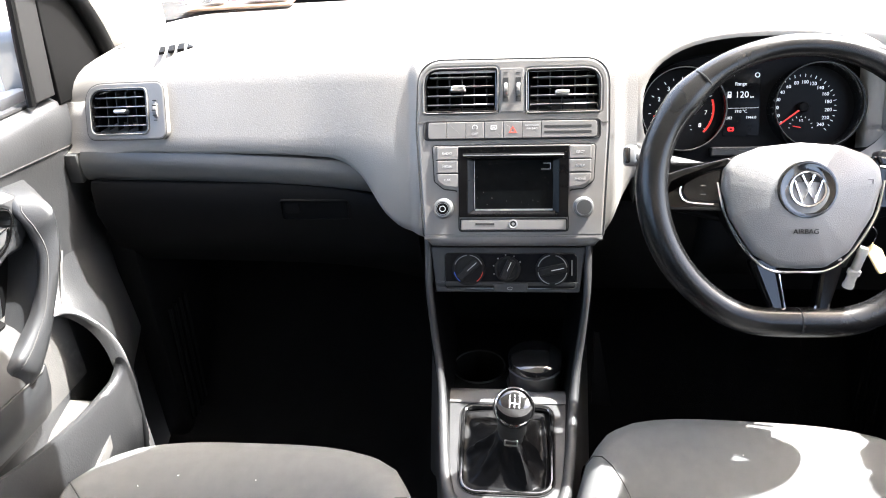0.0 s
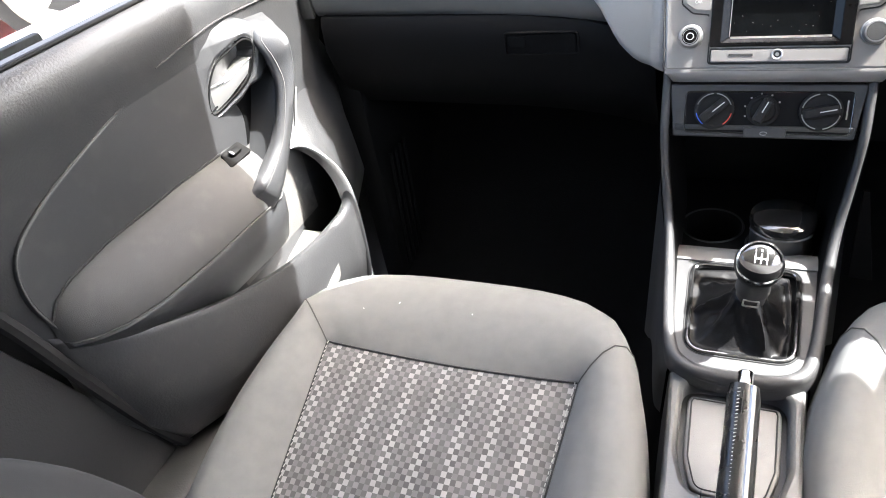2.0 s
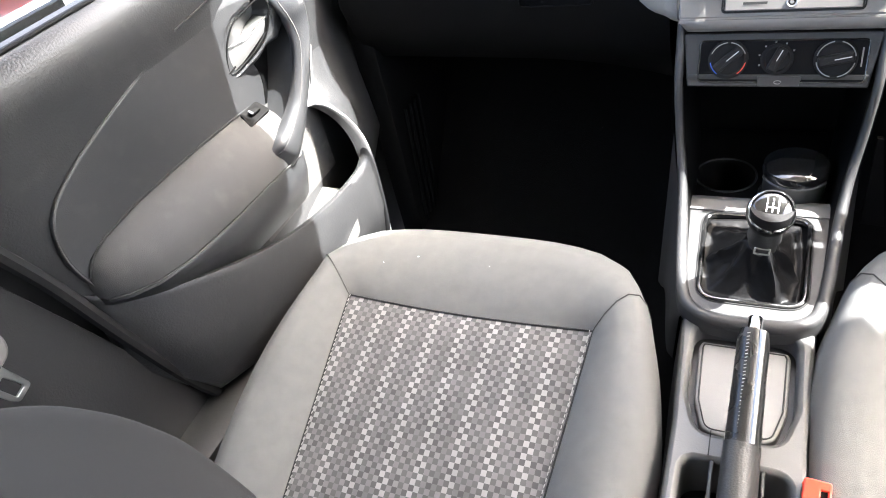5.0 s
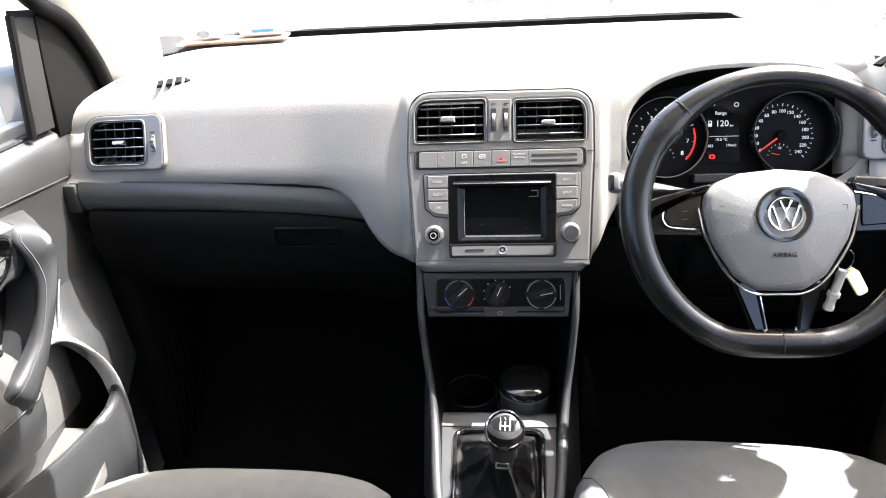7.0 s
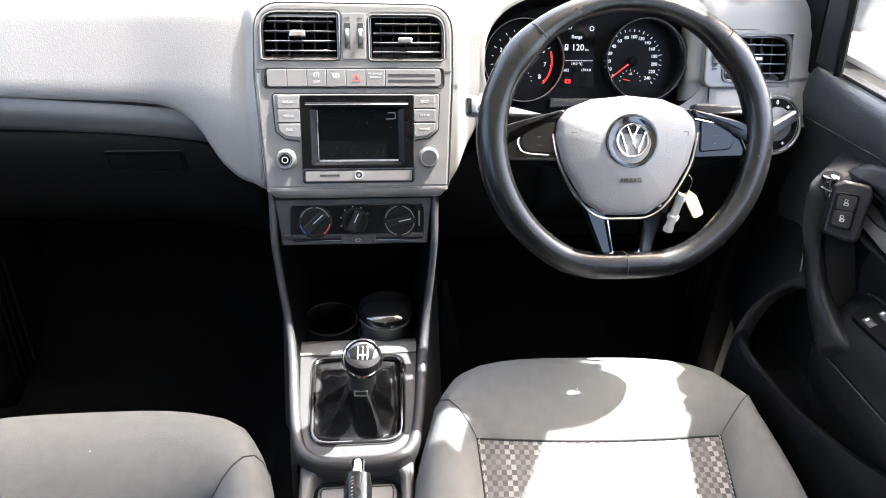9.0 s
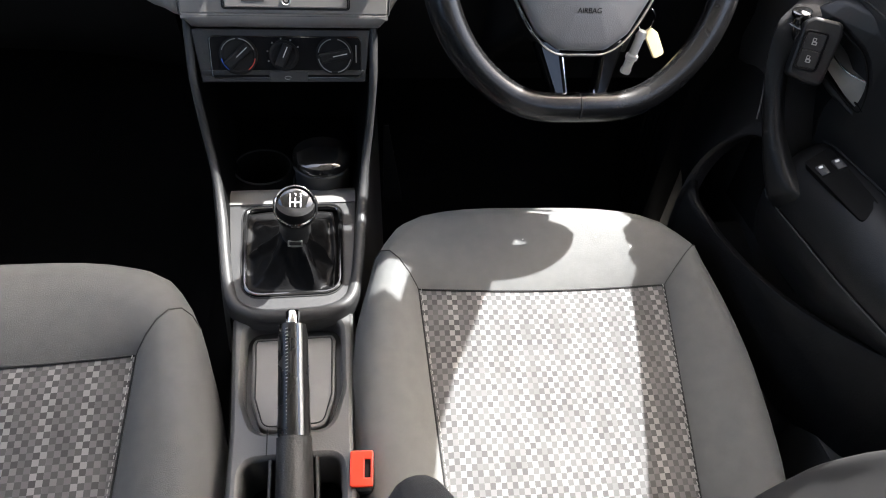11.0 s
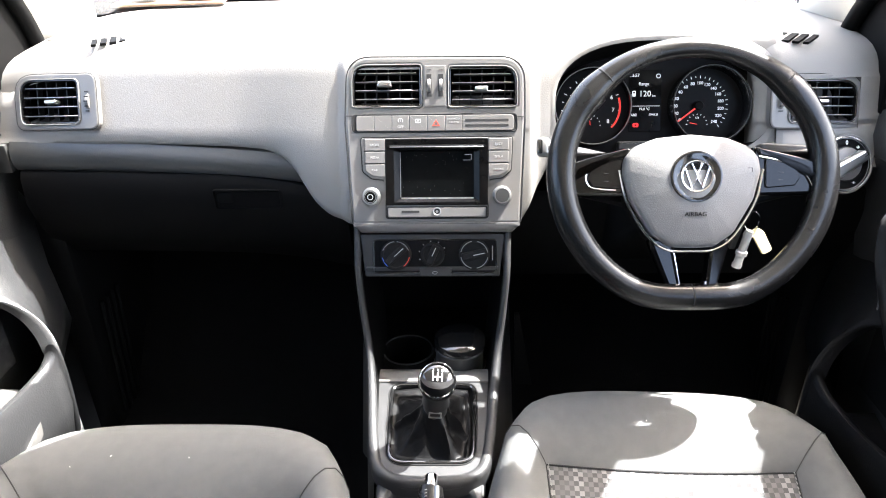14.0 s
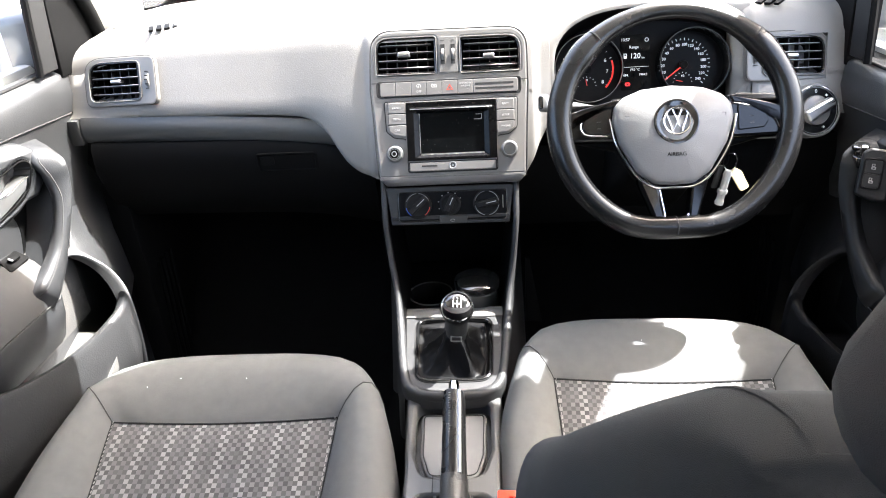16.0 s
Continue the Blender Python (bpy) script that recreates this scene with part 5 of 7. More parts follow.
    tray = rounded([(-0.040, 0.498), (0.040, 0.498), (0.0545, 0.545), (0.0565, 0.652), (-0.0565, 0.652), (-0.0545, 0.545)], (0.022, 0.022, 0.03, 0.022, 0.022, 0.03), 6)
    well = rrect(0.100, 0.225, 0.016, 0.0, 0.352)
    part("rear_top", moved(plate(rounded(top, 0.004), [tray, well], 0.15, 0.240, 0.006), Matrix()), REARTOP, c, "dark grey console top with tray", angle=60)
    part("tray_well", prism(inset(tray, -0.001), 0.200, 0.214, 0.0), BLACK, c, "black recess round the tray")
    mat_line = rounded([(-0.036, 0.508), (0.036, 0.508), (0.0475, 0.550), (0.0500, 0.628), (0.0470, 0.637), (-0.0470, 0.637), (-0.0500, 0.628), (-0.0475, 0.550)], (0.018, 0.018, 0.03, 0.012, 0.006, 0.006, 0.012, 0.03), 6)
    part("tray_floor", prism(mat_line, 0.210, 0.225, 0.003), TRAY, c, "pale grey tray floor under the handbrake")
    part("tray_lip", tube([(x, y, 0.2253) for x, y in inset(mat_line, 0.0045)], 0.0009, 6, closed=True), SEAM, c)
    part("well_floor", prism(inset(well, -0.001), 0.12, 0.17, 0), DARK, c)
    part("well_divider", b_box((-0.022, 0.37, 0.205), (0.004, 0.19, 0.07), 0.001, 1), BLACK, c)
    part("well_divider", b_box((0.026, 0.37, 0.205), (0.004, 0.19, 0.07), 0.001, 1), BLACK, c)
    part("tray_joint", b_box((-0.026, 0.485, 0.2403), (0.0012, 0.03, 0.001)), SEAM, c)
    for s in (-1, 1):
        part("rear_side", loft([[(s * 0.074, 0.66, 0.24), (s * 0.09, 0.66, 0.02)], [(s * 0.066, 0.50, 0.24), (s * 0.085, 0.50, 0.02)], [(s * 0.066, 0.20, 0.24), (s * 0.085, 0.20, 0.02)]], closed=False), CONSOLE, c)
    return c


console()


def gear_lever():
    g = thing("gear_lever", "black gear lever with chrome-ringed knob and leather gaiter", "gear lever", T((CX - 0.004, 0.732, 0.266)))
    # pleated gaiter
    rings = []
    k = 96
    for i_f, f in enumerate(lin(0, 1, 18)):
        g_ = max(0, (f - 0.16) / 0.84)
        ring = []
        for i in range(k):
            a = 2 * math.pi * i / k
            c, s = math.cos(a), math.sin(a)
            sq = 1 / max(abs(c), abs(s)) ** 0.78
            e = (1 - f) ** 0.9
            w = 0.0615 * e * sq + 0.0155 * (1 - e)
            d = 0.0730 * e * sq + 0.0155 * (1 - e)
            amp = math.sin(math.pi * min(1, g_ * 1.05)) ** 0.8 if g_ > 0 else 0.0
            ridge = 1 - abs(math.sin(2.5 * a + 0.5 + 1.1 * math.sin(a * 2 + 1)))
            fold = amp * (0.017 * ridge ** 1.6 - 0.009 + 0.006 * noise.noise((3 * c + 4 * f, 3 * s, 2.0)))
            roll = 0.0065 * math.sin(math.pi * min(1, f / 0.20)) if f < 0.20 else 0.0
            z = roll + (0.056 * g_ ** 1.15 - 0.004 if g_ > 0 else -0.004) + 0.005 * amp * noise.noise((5 * c, 5 * s, f * 6))
            ring.append((c * (w + fold) + 0.008 * f, s * (d + fold) + 0.015 * e - 0.006 * f, z + 0.0012 * (s * d) / 0.01 * e))
        rings.append(ring)
    part("gaiter", loft(rings, caps=(False, True)), LEATHER, g, "creased black leather gaiter", angle=80)
    ax = pose(0.010, -0.008, 0.045, 10, 4, 0)
    part("collar", moved(lathe([(0.014, -0.008), (0.0165, 0.0), (0.0165, 0.014), (0.019, 0.018), (0.0175, 0.034), (0.022, 0.046), (0.0001, 0.046)], 28), ax), BLACK, g)
    part("collar_plate", moved(plate(rrect(0.018, 0.012, 0.002), [rrect(0.014, 0.008, 0.001)], 0, 0.0015, 0.0005), ax @ T((0, -0.0165, 0.010)) @ pose(0, 0, 0, 90, 0, 0)), SILVER, g)
    kn = part("knob", moved(lathe([(0.016, 0.038), (0.022, 0.044), (0.0258, 0.056), (0.0258, 0.064), (0.023, 0.070), (0.0001, 0.071)], 36), ax), LEATHER, g, "round black knob")
    top = ax @ T((0, -0.004, 0.066)) @ pose(0, 0, 0, 30, 0, 0)
    part("knob_ring", moved(lathe([(0.0205, -0.004), (0.0215, 0.003), (0.0225, 0.0045), (0.0243, 0.003), (0.0252, -0.004)], 40), top), CHROME, kn, "chrome ring")
    cap = part("knob_cap", moved(lathe([(0.0207, 0.0), (0.0205, 0.0028), (0.016, 0.0055), (0.008, 0.0072), (0.0001, 0.0078)], 36), top), GLOSS, kn, "gloss black cap with shift pattern")
    z = 0.0076
    bars = [b_box((x, 0.003, z), (0.0013, 0.011, 0.001)) for x in (-0.006, 0.0, 0.006)] + [b_box((0, 0.003, z), (0.0133, 0.0013, 0.001))]
    part("shift_pattern", moved(joined(*bars), top), WHITE, cap)
    for x, y, tx in ((-0.006, 0.0115, "1"), (0, 0.0115, "3"), (0.006, 0.0115, "5"), (-0.006, -0.006, "2"), (0, -0.006, "4"), (0.006, -0.006, "R")):
        words("gear_number", tx, 0.0058, cap, top @ T((x, y, z - 0.0012)), WHITE)
    return g


gear_lever()


def handbrake():
    h = thing("handbrake", "black leather handbrake lever with a silver button", "handbrake", T((CX + 0.004, 0, 0)))
    p0, p1, p2 = Vector((0.001, 0.580, 0.316)), Vector((0, 0.470, 0.262)), Vector((0, 0.28, 0.190))
    d = (p1 - p0).normalized()
    grip = [p0 + d * f * (p1 - p0).length for f in lin(0, 1, 10)]
    part("grip", tube(grip, [0.0132, 0.0150] + [0.0150] * 3 + [0.0155] * 3 + [0.0160, 0.0155], 16, flat=1.12), GRIPSKIN, h, "stitched black leather grip")
    part("arm", tube([p1 - d * 0.004, p1 + (p2 - p1) * 0.4, p2], [0.0155, 0.017, 0.019], 12, flat=1.25), BLACK, h)
    part("release_button", tube([p0 - d * 0.016, p0 - d * 0.014, p0 + d * 0.01], [0.0062, 0.0078, 0.0078], 12), CHROME, h, "silver release button")
    part("button_face", tube([p0 - d * 0.0165, p0 - d * 0.0155], 0.005, 10), DARK, h)
    part("grip_seam", tube([q + Vector((-0.0015, -0.002, 0.0158)) for q in grip[1:]], 0.001, 6), SEAM, h)
    for i in range(30):
        f = 0.08 + 0.88 * i / 29
        q = p0 + (p1 - p0) * f + Vector((-0.0055, -0.004, 0.0150))
        part("stitch", moved(b_box((0, 0, 0), (0.0030, 0.0008, 0.0006)), T(q) @ pose(0, 0, 0, 26, 0, 25)), STITCH, h)
    part("grip_trim", tube([p0 + (p1 - p0) * f + Vector((0.0075, -0.004, 0.0118)) for f in lin(0.03, 0.97, 8)], 0.0034, 8), SATIN, h, "satin strip along the grip")
    part("grip_collar", tube([p1 - d * 0.004, p1 + d * 0.004], 0.0166, 16, flat=1.12), BLACK, h)
    return h


handbrake()


def cup_lid():
    a = thing("ashtray_cup", "black round ashtray with a domed lid in the cup holder", "ashtray", T((0.034, 0.889, 0.235)))
    part("cup", lathe([(0.033, 0), (0.0385, 0.01), (0.0385, 0.062), (0.0395, 0.066), (0.0395, 0.072), (0.0001, 0.072)], 36), BLACK, a)
    part("lid", moved(lathe([(0.0405, 0.070), (0.0415, 0.076), (0.040, 0.082), (0.033, 0.0865), (0.018, 0.089), (0.0001, 0.0895)], 36), Matrix()), GLOSS, a, "shiny black domed lid")
    part("hinge_ring", tube([(0.0412 * math.cos(t), 0.0412 * math.sin(t), 0.069) for t in lin(radians(200), radians(330), 20)], 0.0018, 6), BLACK, a)
    return a


cup_lid()


# ---- seats ----
def spaced(points, k):
    """k points evenly along an open line."""
    p = np.array(points, float)
    d = np.r_[0, np.cumsum(np.linalg.norm(np.diff(p, axis=0), axis=1))]
    return [tuple(np.interp(t, d, p[:, j]) for j in range(p.shape[1])) for t in np.linspace(0, d[-1], k)]


def front_seat(m, label):
    s = thing("front_seat", label, "car seat", m, group="front seats")
    k = 16
    # the checked middle: front right, rear right, rear left, front left
    ins = [(0.171, 0.328), (0.150, 0.045), (-0.150, 0.045), (-0.171, 0.328)]

    def z_in(x, y):
        return 0.262 + (y - 0.328) * 0.31 - 0.012 * math.cos(min(1, abs(x) / 0.17) * math.pi / 2) * 0.6

    def edge(a, b):
        return [(a[0] + (b[0] - a[0]) * f, a[1] + (b[1] - a[1]) * f) for f in lin(0, 1, k + 1)[:-1]]
    inner = edge(ins[3], ins[0]) + edge(ins[0], ins[1]) + edge(ins[1], ins[2]) + edge(ins[2], ins[3])
    front = curve([(-0.232, 0.378), (-0.196, 0.448), (-0.118, 0.480), (0.0, 0.487), (0.118, 0.480), (0.196, 0.448), (0.232, 0.378)], 6)
    right = curve([(0.232, 0.378), (0.256, 0.29), (0.268, 0.20), (0.264, 0.10), (0.248, 0.02), (0.222, -0.03)], 6)
    rear = [(0.222, -0.03), (0.1, -0.03), (-0.1, -0.03), (-0.222, -0.03)]
    left = [(-x, y) for x, y in right[::-1]]
    outer = []
    for line in (front, right, rear, left):
        outer += spaced(line, k + 1)[:-1]
    rings = []
    for f, lift, grow in ((0.0, 0.0, 0), (0.06, 0.006, 0), (0.22, 0.018, 0), (0.42, 0.028, 0), (0.62, 0.031, 0), (0.80, 0.024, 0), (0.92, 0.008, 0), (1.0, -0.022, 0), (1.0, -0.06, 0.004), (0.95, -0.12, 0), (0.90, -0.16, 0)):
        ring = []
        for i, ((xi, yi), (xo, yo)) in enumerate(zip(inner, outer)):
            x, y = xi + (xo - xi) * f, yi + (yo - yi) * f
            seg = i // k
            up = 1.4 if seg == 0 else (1.3 if seg != 2 else 0.2)
            z = z_in(xi, yi) + (lift * up if lift > 0 else lift)
            ring.append((x * (1 + grow), y, z))
        rings.append(ring)
    part("cushion_cover", loft(rings, caps=(False, True)), CLOTH, s, "dark grey cloth cushion sides", angle=70)

    def pad(u, v):
        a = Vector(ins[3]).lerp(Vector(ins[2]), v)
        b = Vector(ins[0]).lerp(Vector(ins[1]), v)
        p = a.lerp(b, u)
        w = math.sin(math.pi * u) * math.sin(math.pi * min(1, v * 1.02))
        return (p.x, p.y, z_in(p.x, p.y) + 0.007 * max(0, w) ** 0.5)
    part("cushion_insert", sheet(pad, lin(0, 1, 21), lin(0, 1, 21)), CHECK, s, "checked grey cloth seat middle", angle=70)
    z0 = [(x, y, z_in(x, y) + 0.0012) for x, y in inner]
    part("seam", tube(z0, 0.0013, 6, closed=True), SEAM, s)
    for a in (0, k):
        pts = [Vector(r[a]) + Vector((0, 0, 0.0006)) for r in rings[:8]]
        part("corner_seam", tube(pts, 0.0009, 6), SEAMGREY, s)
    for i in range(44):
        f = (i + 0.5) / 44
        for sg in (-1, 1):
            x, y = sg * (0.171 + (0.150 - 0.171) * f), 0.328 + (0.045 - 0.328) * f
            part("stitch", moved(b_box((0, 0, 0), (0.0009, 0.0042, 0.0009)), T((x - sg * 0.003, y, z_in(x, y) + 0.0045))), STITCH, s)
    # lint caught in the cloth
    rng = random.Random(23)
    for _ in range(4):
        x, y = rng.uniform(-0.13, 0.13), rng.uniform(0.36, 0.42)
        yaw = rng.uniform(0, 180)
        part("lint", moved(b_box((0, 0, 0), (rng.uniform(0.001, 0.004), 0.0007, 0.0006)), T((x, y, z_in(x, 0.328) + 0.0395 - 0.25 * max(0, y - 0.41))) @ pose(0, 0, 0, 0, 0, yaw)), WHITE, s)
    # base
    part("seat_base", b_box((0, 0.18, 0.06), (0.40, 0.46, 0.09), 0.03), BLACK, s)
    for sg in (-1, 1):
        part("seat_rail", b_box((sg * 0.17, 0.18, 0.018), (0.03, 0.55, 0.03), 0.005), DARK, s)
    part("side_trim", b_box((0.238, 0.14, 0.155), (0.018, 0.34, 0.06), 0.008), BLACK, s)
    part("side_trim", b_box((-0.238, 0.14, 0.155), (0.018, 0.34, 0.06), 0.008), BLACK, s)
    # backrest, leaning back
    bm_ = T((0.0, 0.0, 0.225)) @ pose(0, 0, 0, 0, 0, 180) @ slope((0, 0, 0), 25.5)

    def soft(hs, ns):
        return lambda h: sum(interp(h + d, hs, ns) for d in lin(-0.02, 0.02, 9)) / 9
    half = soft([-0.09, 0.0, 0.10, 0.25, 0.38, 0.44, 0.47, 0.50, 0.525, 0.545, 0.56], [0.20, 0.228, 0.240, 0.243, 0.236, 0.222, 0.206, 0.188, 0.168, 0.140, 0.11])
    fwd = soft([-0.10, -0.06, 0.01, 0.09, 0.17, 0.24, 0.29, 0.33, 0.38, 0.43, 0.48, 0.52, 0.56], [0.0, 0.025, 0.053, 0.075, 0.082, 0.078, 0.067, 0.052, 0.034, 0.022, 0.014, 0.006, 0.0])
    mid = soft([-0.08, 0.0, 0.10, 0.20, 0.28, 0.34, 0.40, 0.46, 0.52, 0.56], [0.020, 0.010, 0.008, 0.005, 0.0, -0.006, -0.002, 0.006, 0.004, 0.0])
    hs = lin(-0.09, 0.40, 25) + lin(0.41, 0.52, 12) + [0.528, 0.535, 0.541, 0.546, 0.549, 0.5505]
    rings = []
    for h in hs:
        w, f, c = half(h), fwd(h), mid(h)
        iw = min(0.130, w * 0.60)
        prof = curve([(-iw, c), (-iw - 0.012, c + (f - c) * 0.22), (-(iw + w) / 2 + 0.006, c + (f - c) * 0.72), (-w + 0.040, f), (-w + 0.012, f - 0.014), (-w, f * 0.5 - 0.034), (-w + 0.012, -0.075), (-w * 0.6, -0.100), (0, -0.108)], 4)
        sq = math.sqrt(max(0.0, 1 - (max(0, h - 0.52) / 0.031) ** 2))
        ring = [(x, h, -0.05 + (n + 0.05) * sq) for x, n in prof] + [(-x, h, -0.05 + (n + 0.05) * sq) for x, n in prof[-2::-1]] + [(0, h, -0.05 + (c + 0.05) * sq)]
        rings.append(ring)
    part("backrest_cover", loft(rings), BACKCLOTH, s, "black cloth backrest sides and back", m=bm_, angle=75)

    def back_pad(u, v):
        h = -0.06 + v * 0.43
        iw = min(0.130, half(h) * 0.60)
        return ((u * 2 - 1) * iw, h, mid(h) + 0.003 + 0.009 * math.sin(math.pi * u) ** 0.5 * min(1, 6 * (1 - v)))
    part("backrest_insert", sheet(back_pad, lin(0, 1, 17), lin(0, 1, 25)), CHECK, s, "checked grey cloth backrest middle", m=bm_, angle=75)
    for sg in (-1, 1):
        part("headrest_post", tube([(sg * 0.06, 0.50, -0.055), (sg * 0.06, 0.58, -0.05)], 0.006, 10), CHROME, s, m=bm_)
    part("headrest", moved(b_box((0, 0.64, -0.045), (0.22, 0.13, 0.08), 0.035, 4), Matrix()), BACKCLOTH, s, m=bm_)
    return s


PSEAT, DSEAT = Vector((-0.3475, 0.265, 0.0)), Vector((0.298, 0.335, 0.0))
seat = front_seat(T(PSEAT), "dark grey cloth front seat with a checked middle beside the door")
other = copy_thing(seat, CAR @ T(DSEAT) @ pose(0, 0, 0, 0, 0, -2.5))
other.scale = (-0.955, 1, 1)
tagged(other, "dark grey checked cloth seat behind the steering wheel, partly sunlit")


def belt_parts():
    for x, y, z, yaw, lb in ((-0.088, 0.372, 0.215, 6, "red seat belt buckle between seat and console"), (0.064, 0.440, 0.250, -4, "red seat belt buckle beside the centre console")):
        b = thing("seat_belt_buckle", lb, "belt buckle", T((x, y, z)) @ pose(0, 0, 0, 20, 0, yaw), group="belt buckles")
        part("housing", b_box((0, -0.004, -0.055), (0.026, 0.038, 0.10), 0.006), BLACK, b)
        part("release", plate(rounded([(-0.012, -0.018), (0.012, -0.018), (0.012, 0.018), (-0.012, 0.018)], 0.003), [rrect(0.006, 0.018, 0.001, 0.006, 0)], -0.02, 0.002, 0.0015), RED, b, "orange-red release button")
        part("slot", b_box((0.006, 0, -0.006), (0.006, 0.018, 0.008)), RUBBER, b)
    t = thing("seat_belt", "black seat belt with a metal tongue hanging at the pillar", "seat belt", T((-0.648, 0.245, 0.49)))
    part("webbing", thick(sheet(lambda u, v: (0.008 + 0.03 * v * (1 - v), -0.075 + 0.052 * u - 0.075 + 0.142 * (1 - v), 0.46 - 0.78 * v), lin(1, 0, 3), lin(0, 1, 12)), 0.0015), BACKCLOTH, t, "black woven webbing")
    tm = T((0.648, -0.245, -0.49)) @ side(-0.617, -1)
    grip = curve([(0.244, 0.534), (0.241, 0.547), (0.249, 0.546), (0.254, 0.531), (0.253, 0.518), (0.246, 0.509), (0.228, 0.503), (0.211, 0.500), (0.193, 0.505), (0.193, 0.513), (0.203, 0.511), (0.224, 0.520), (0.241, 0.529)], 3, closed=True)
    part("tongue_grip", moved(prism(grip[::-1], -0.004, 0.006, 0.003), tm), KEYGREY, t, "grey plastic tongue grip")
    part("grip_bar", moved(tube([(0.200, 0.5155, 0.0), (0.222, 0.525, 0.001), (0.240, 0.5335, 0.0)], 0.0022, 8), tm), KEYGREY, t)
    loop = rounded([(0.238, 0.506), (0.215, 0.498), (0.2245, 0.472), (0.2305, 0.4635), (0.2485, 0.469)], (0.002, 0.002, 0.004, 0.004, 0.005), 4)
    gap = rounded([(0.2330, 0.4955), (0.2235, 0.4915), (0.2310, 0.4700), (0.2420, 0.4735)], 0.0015, 3)
    part("tongue", moved(plate(loop, [gap], -0.0012, 0.0014, 0.0008), tm), SILVER, t, "metal tongue")


belt_parts()


# ---- doors ----
def inside_by(p, poly):
    """How far a point lies inside a polygon; negative outside."""
    a, b = poly, np.roll(poly, -1, axis=0)
    d = b - a
    f = np.clip(((p - a) * d).sum(1) / np.maximum((d * d).sum(1), 1e-12), 0, 1)
    near = np.sqrt((((a + d * f[:, None]) - p) ** 2).sum(1)).min()
    hit = (a[:, 1] > p[1]) != (b[:, 1] > p[1])
    xs = a[:, 0] + (p[1] - a[:, 1]) / np.where(d[:, 1] == 0, 1e-9, d[:, 1]) * d[:, 0]
    return near if (hit & (p[0] < xs)).sum() % 2 else -near


def block_skin(block, dish, ys, ns):
    """The swelling of the door round the release lever, growing out of the panel, with the dish sunk in."""
    block, dish = np.array(block), np.array(dish)
    y0, y1, z0, z1, st = 0.675, 0.820, 0.524, 0.652, 0.0014
    ny, nz = int((y1 - y0) / st), int((z1 - z0) / st)
    bm = bmesh.new()
    grid = {}
    for i in range(ny + 1):
        for j in range(nz + 1):
            y, z = y0 + st * i, z0 + st * j
            d = inside_by(np.array((y, z)), block)
            if d < -0.0035:
                continue
            h = interp(y, ys, ns) * interp(z, [0.5, 0.600, 0.622, 0.636, 0.648], [1, 1, 0.86, 0.58, 0.1])
            r = 0.008
            if d < r:
                h = h - r * (1 - math.sqrt(max(0, 1 - (1 - max(d, 0) / r) ** 2))) if d > 0 else -0.004
            e = inside_by(np.array((y, z)), dish)
            if e > -0.003:
                h = h - 0.0015 if e < 0 else min(h, max(-0.0008, h - 0.030))
            grid[i, j] = bm.verts.new((y, z, h))
    for i in range(ny):
        for j in range(nz):
            q = [grid.get(k) for k in ((i, j), (i + 1, j), (i + 1, j + 1), (i, j + 1))]
            if all(q):
                bm.faces.new(q)
    return bm


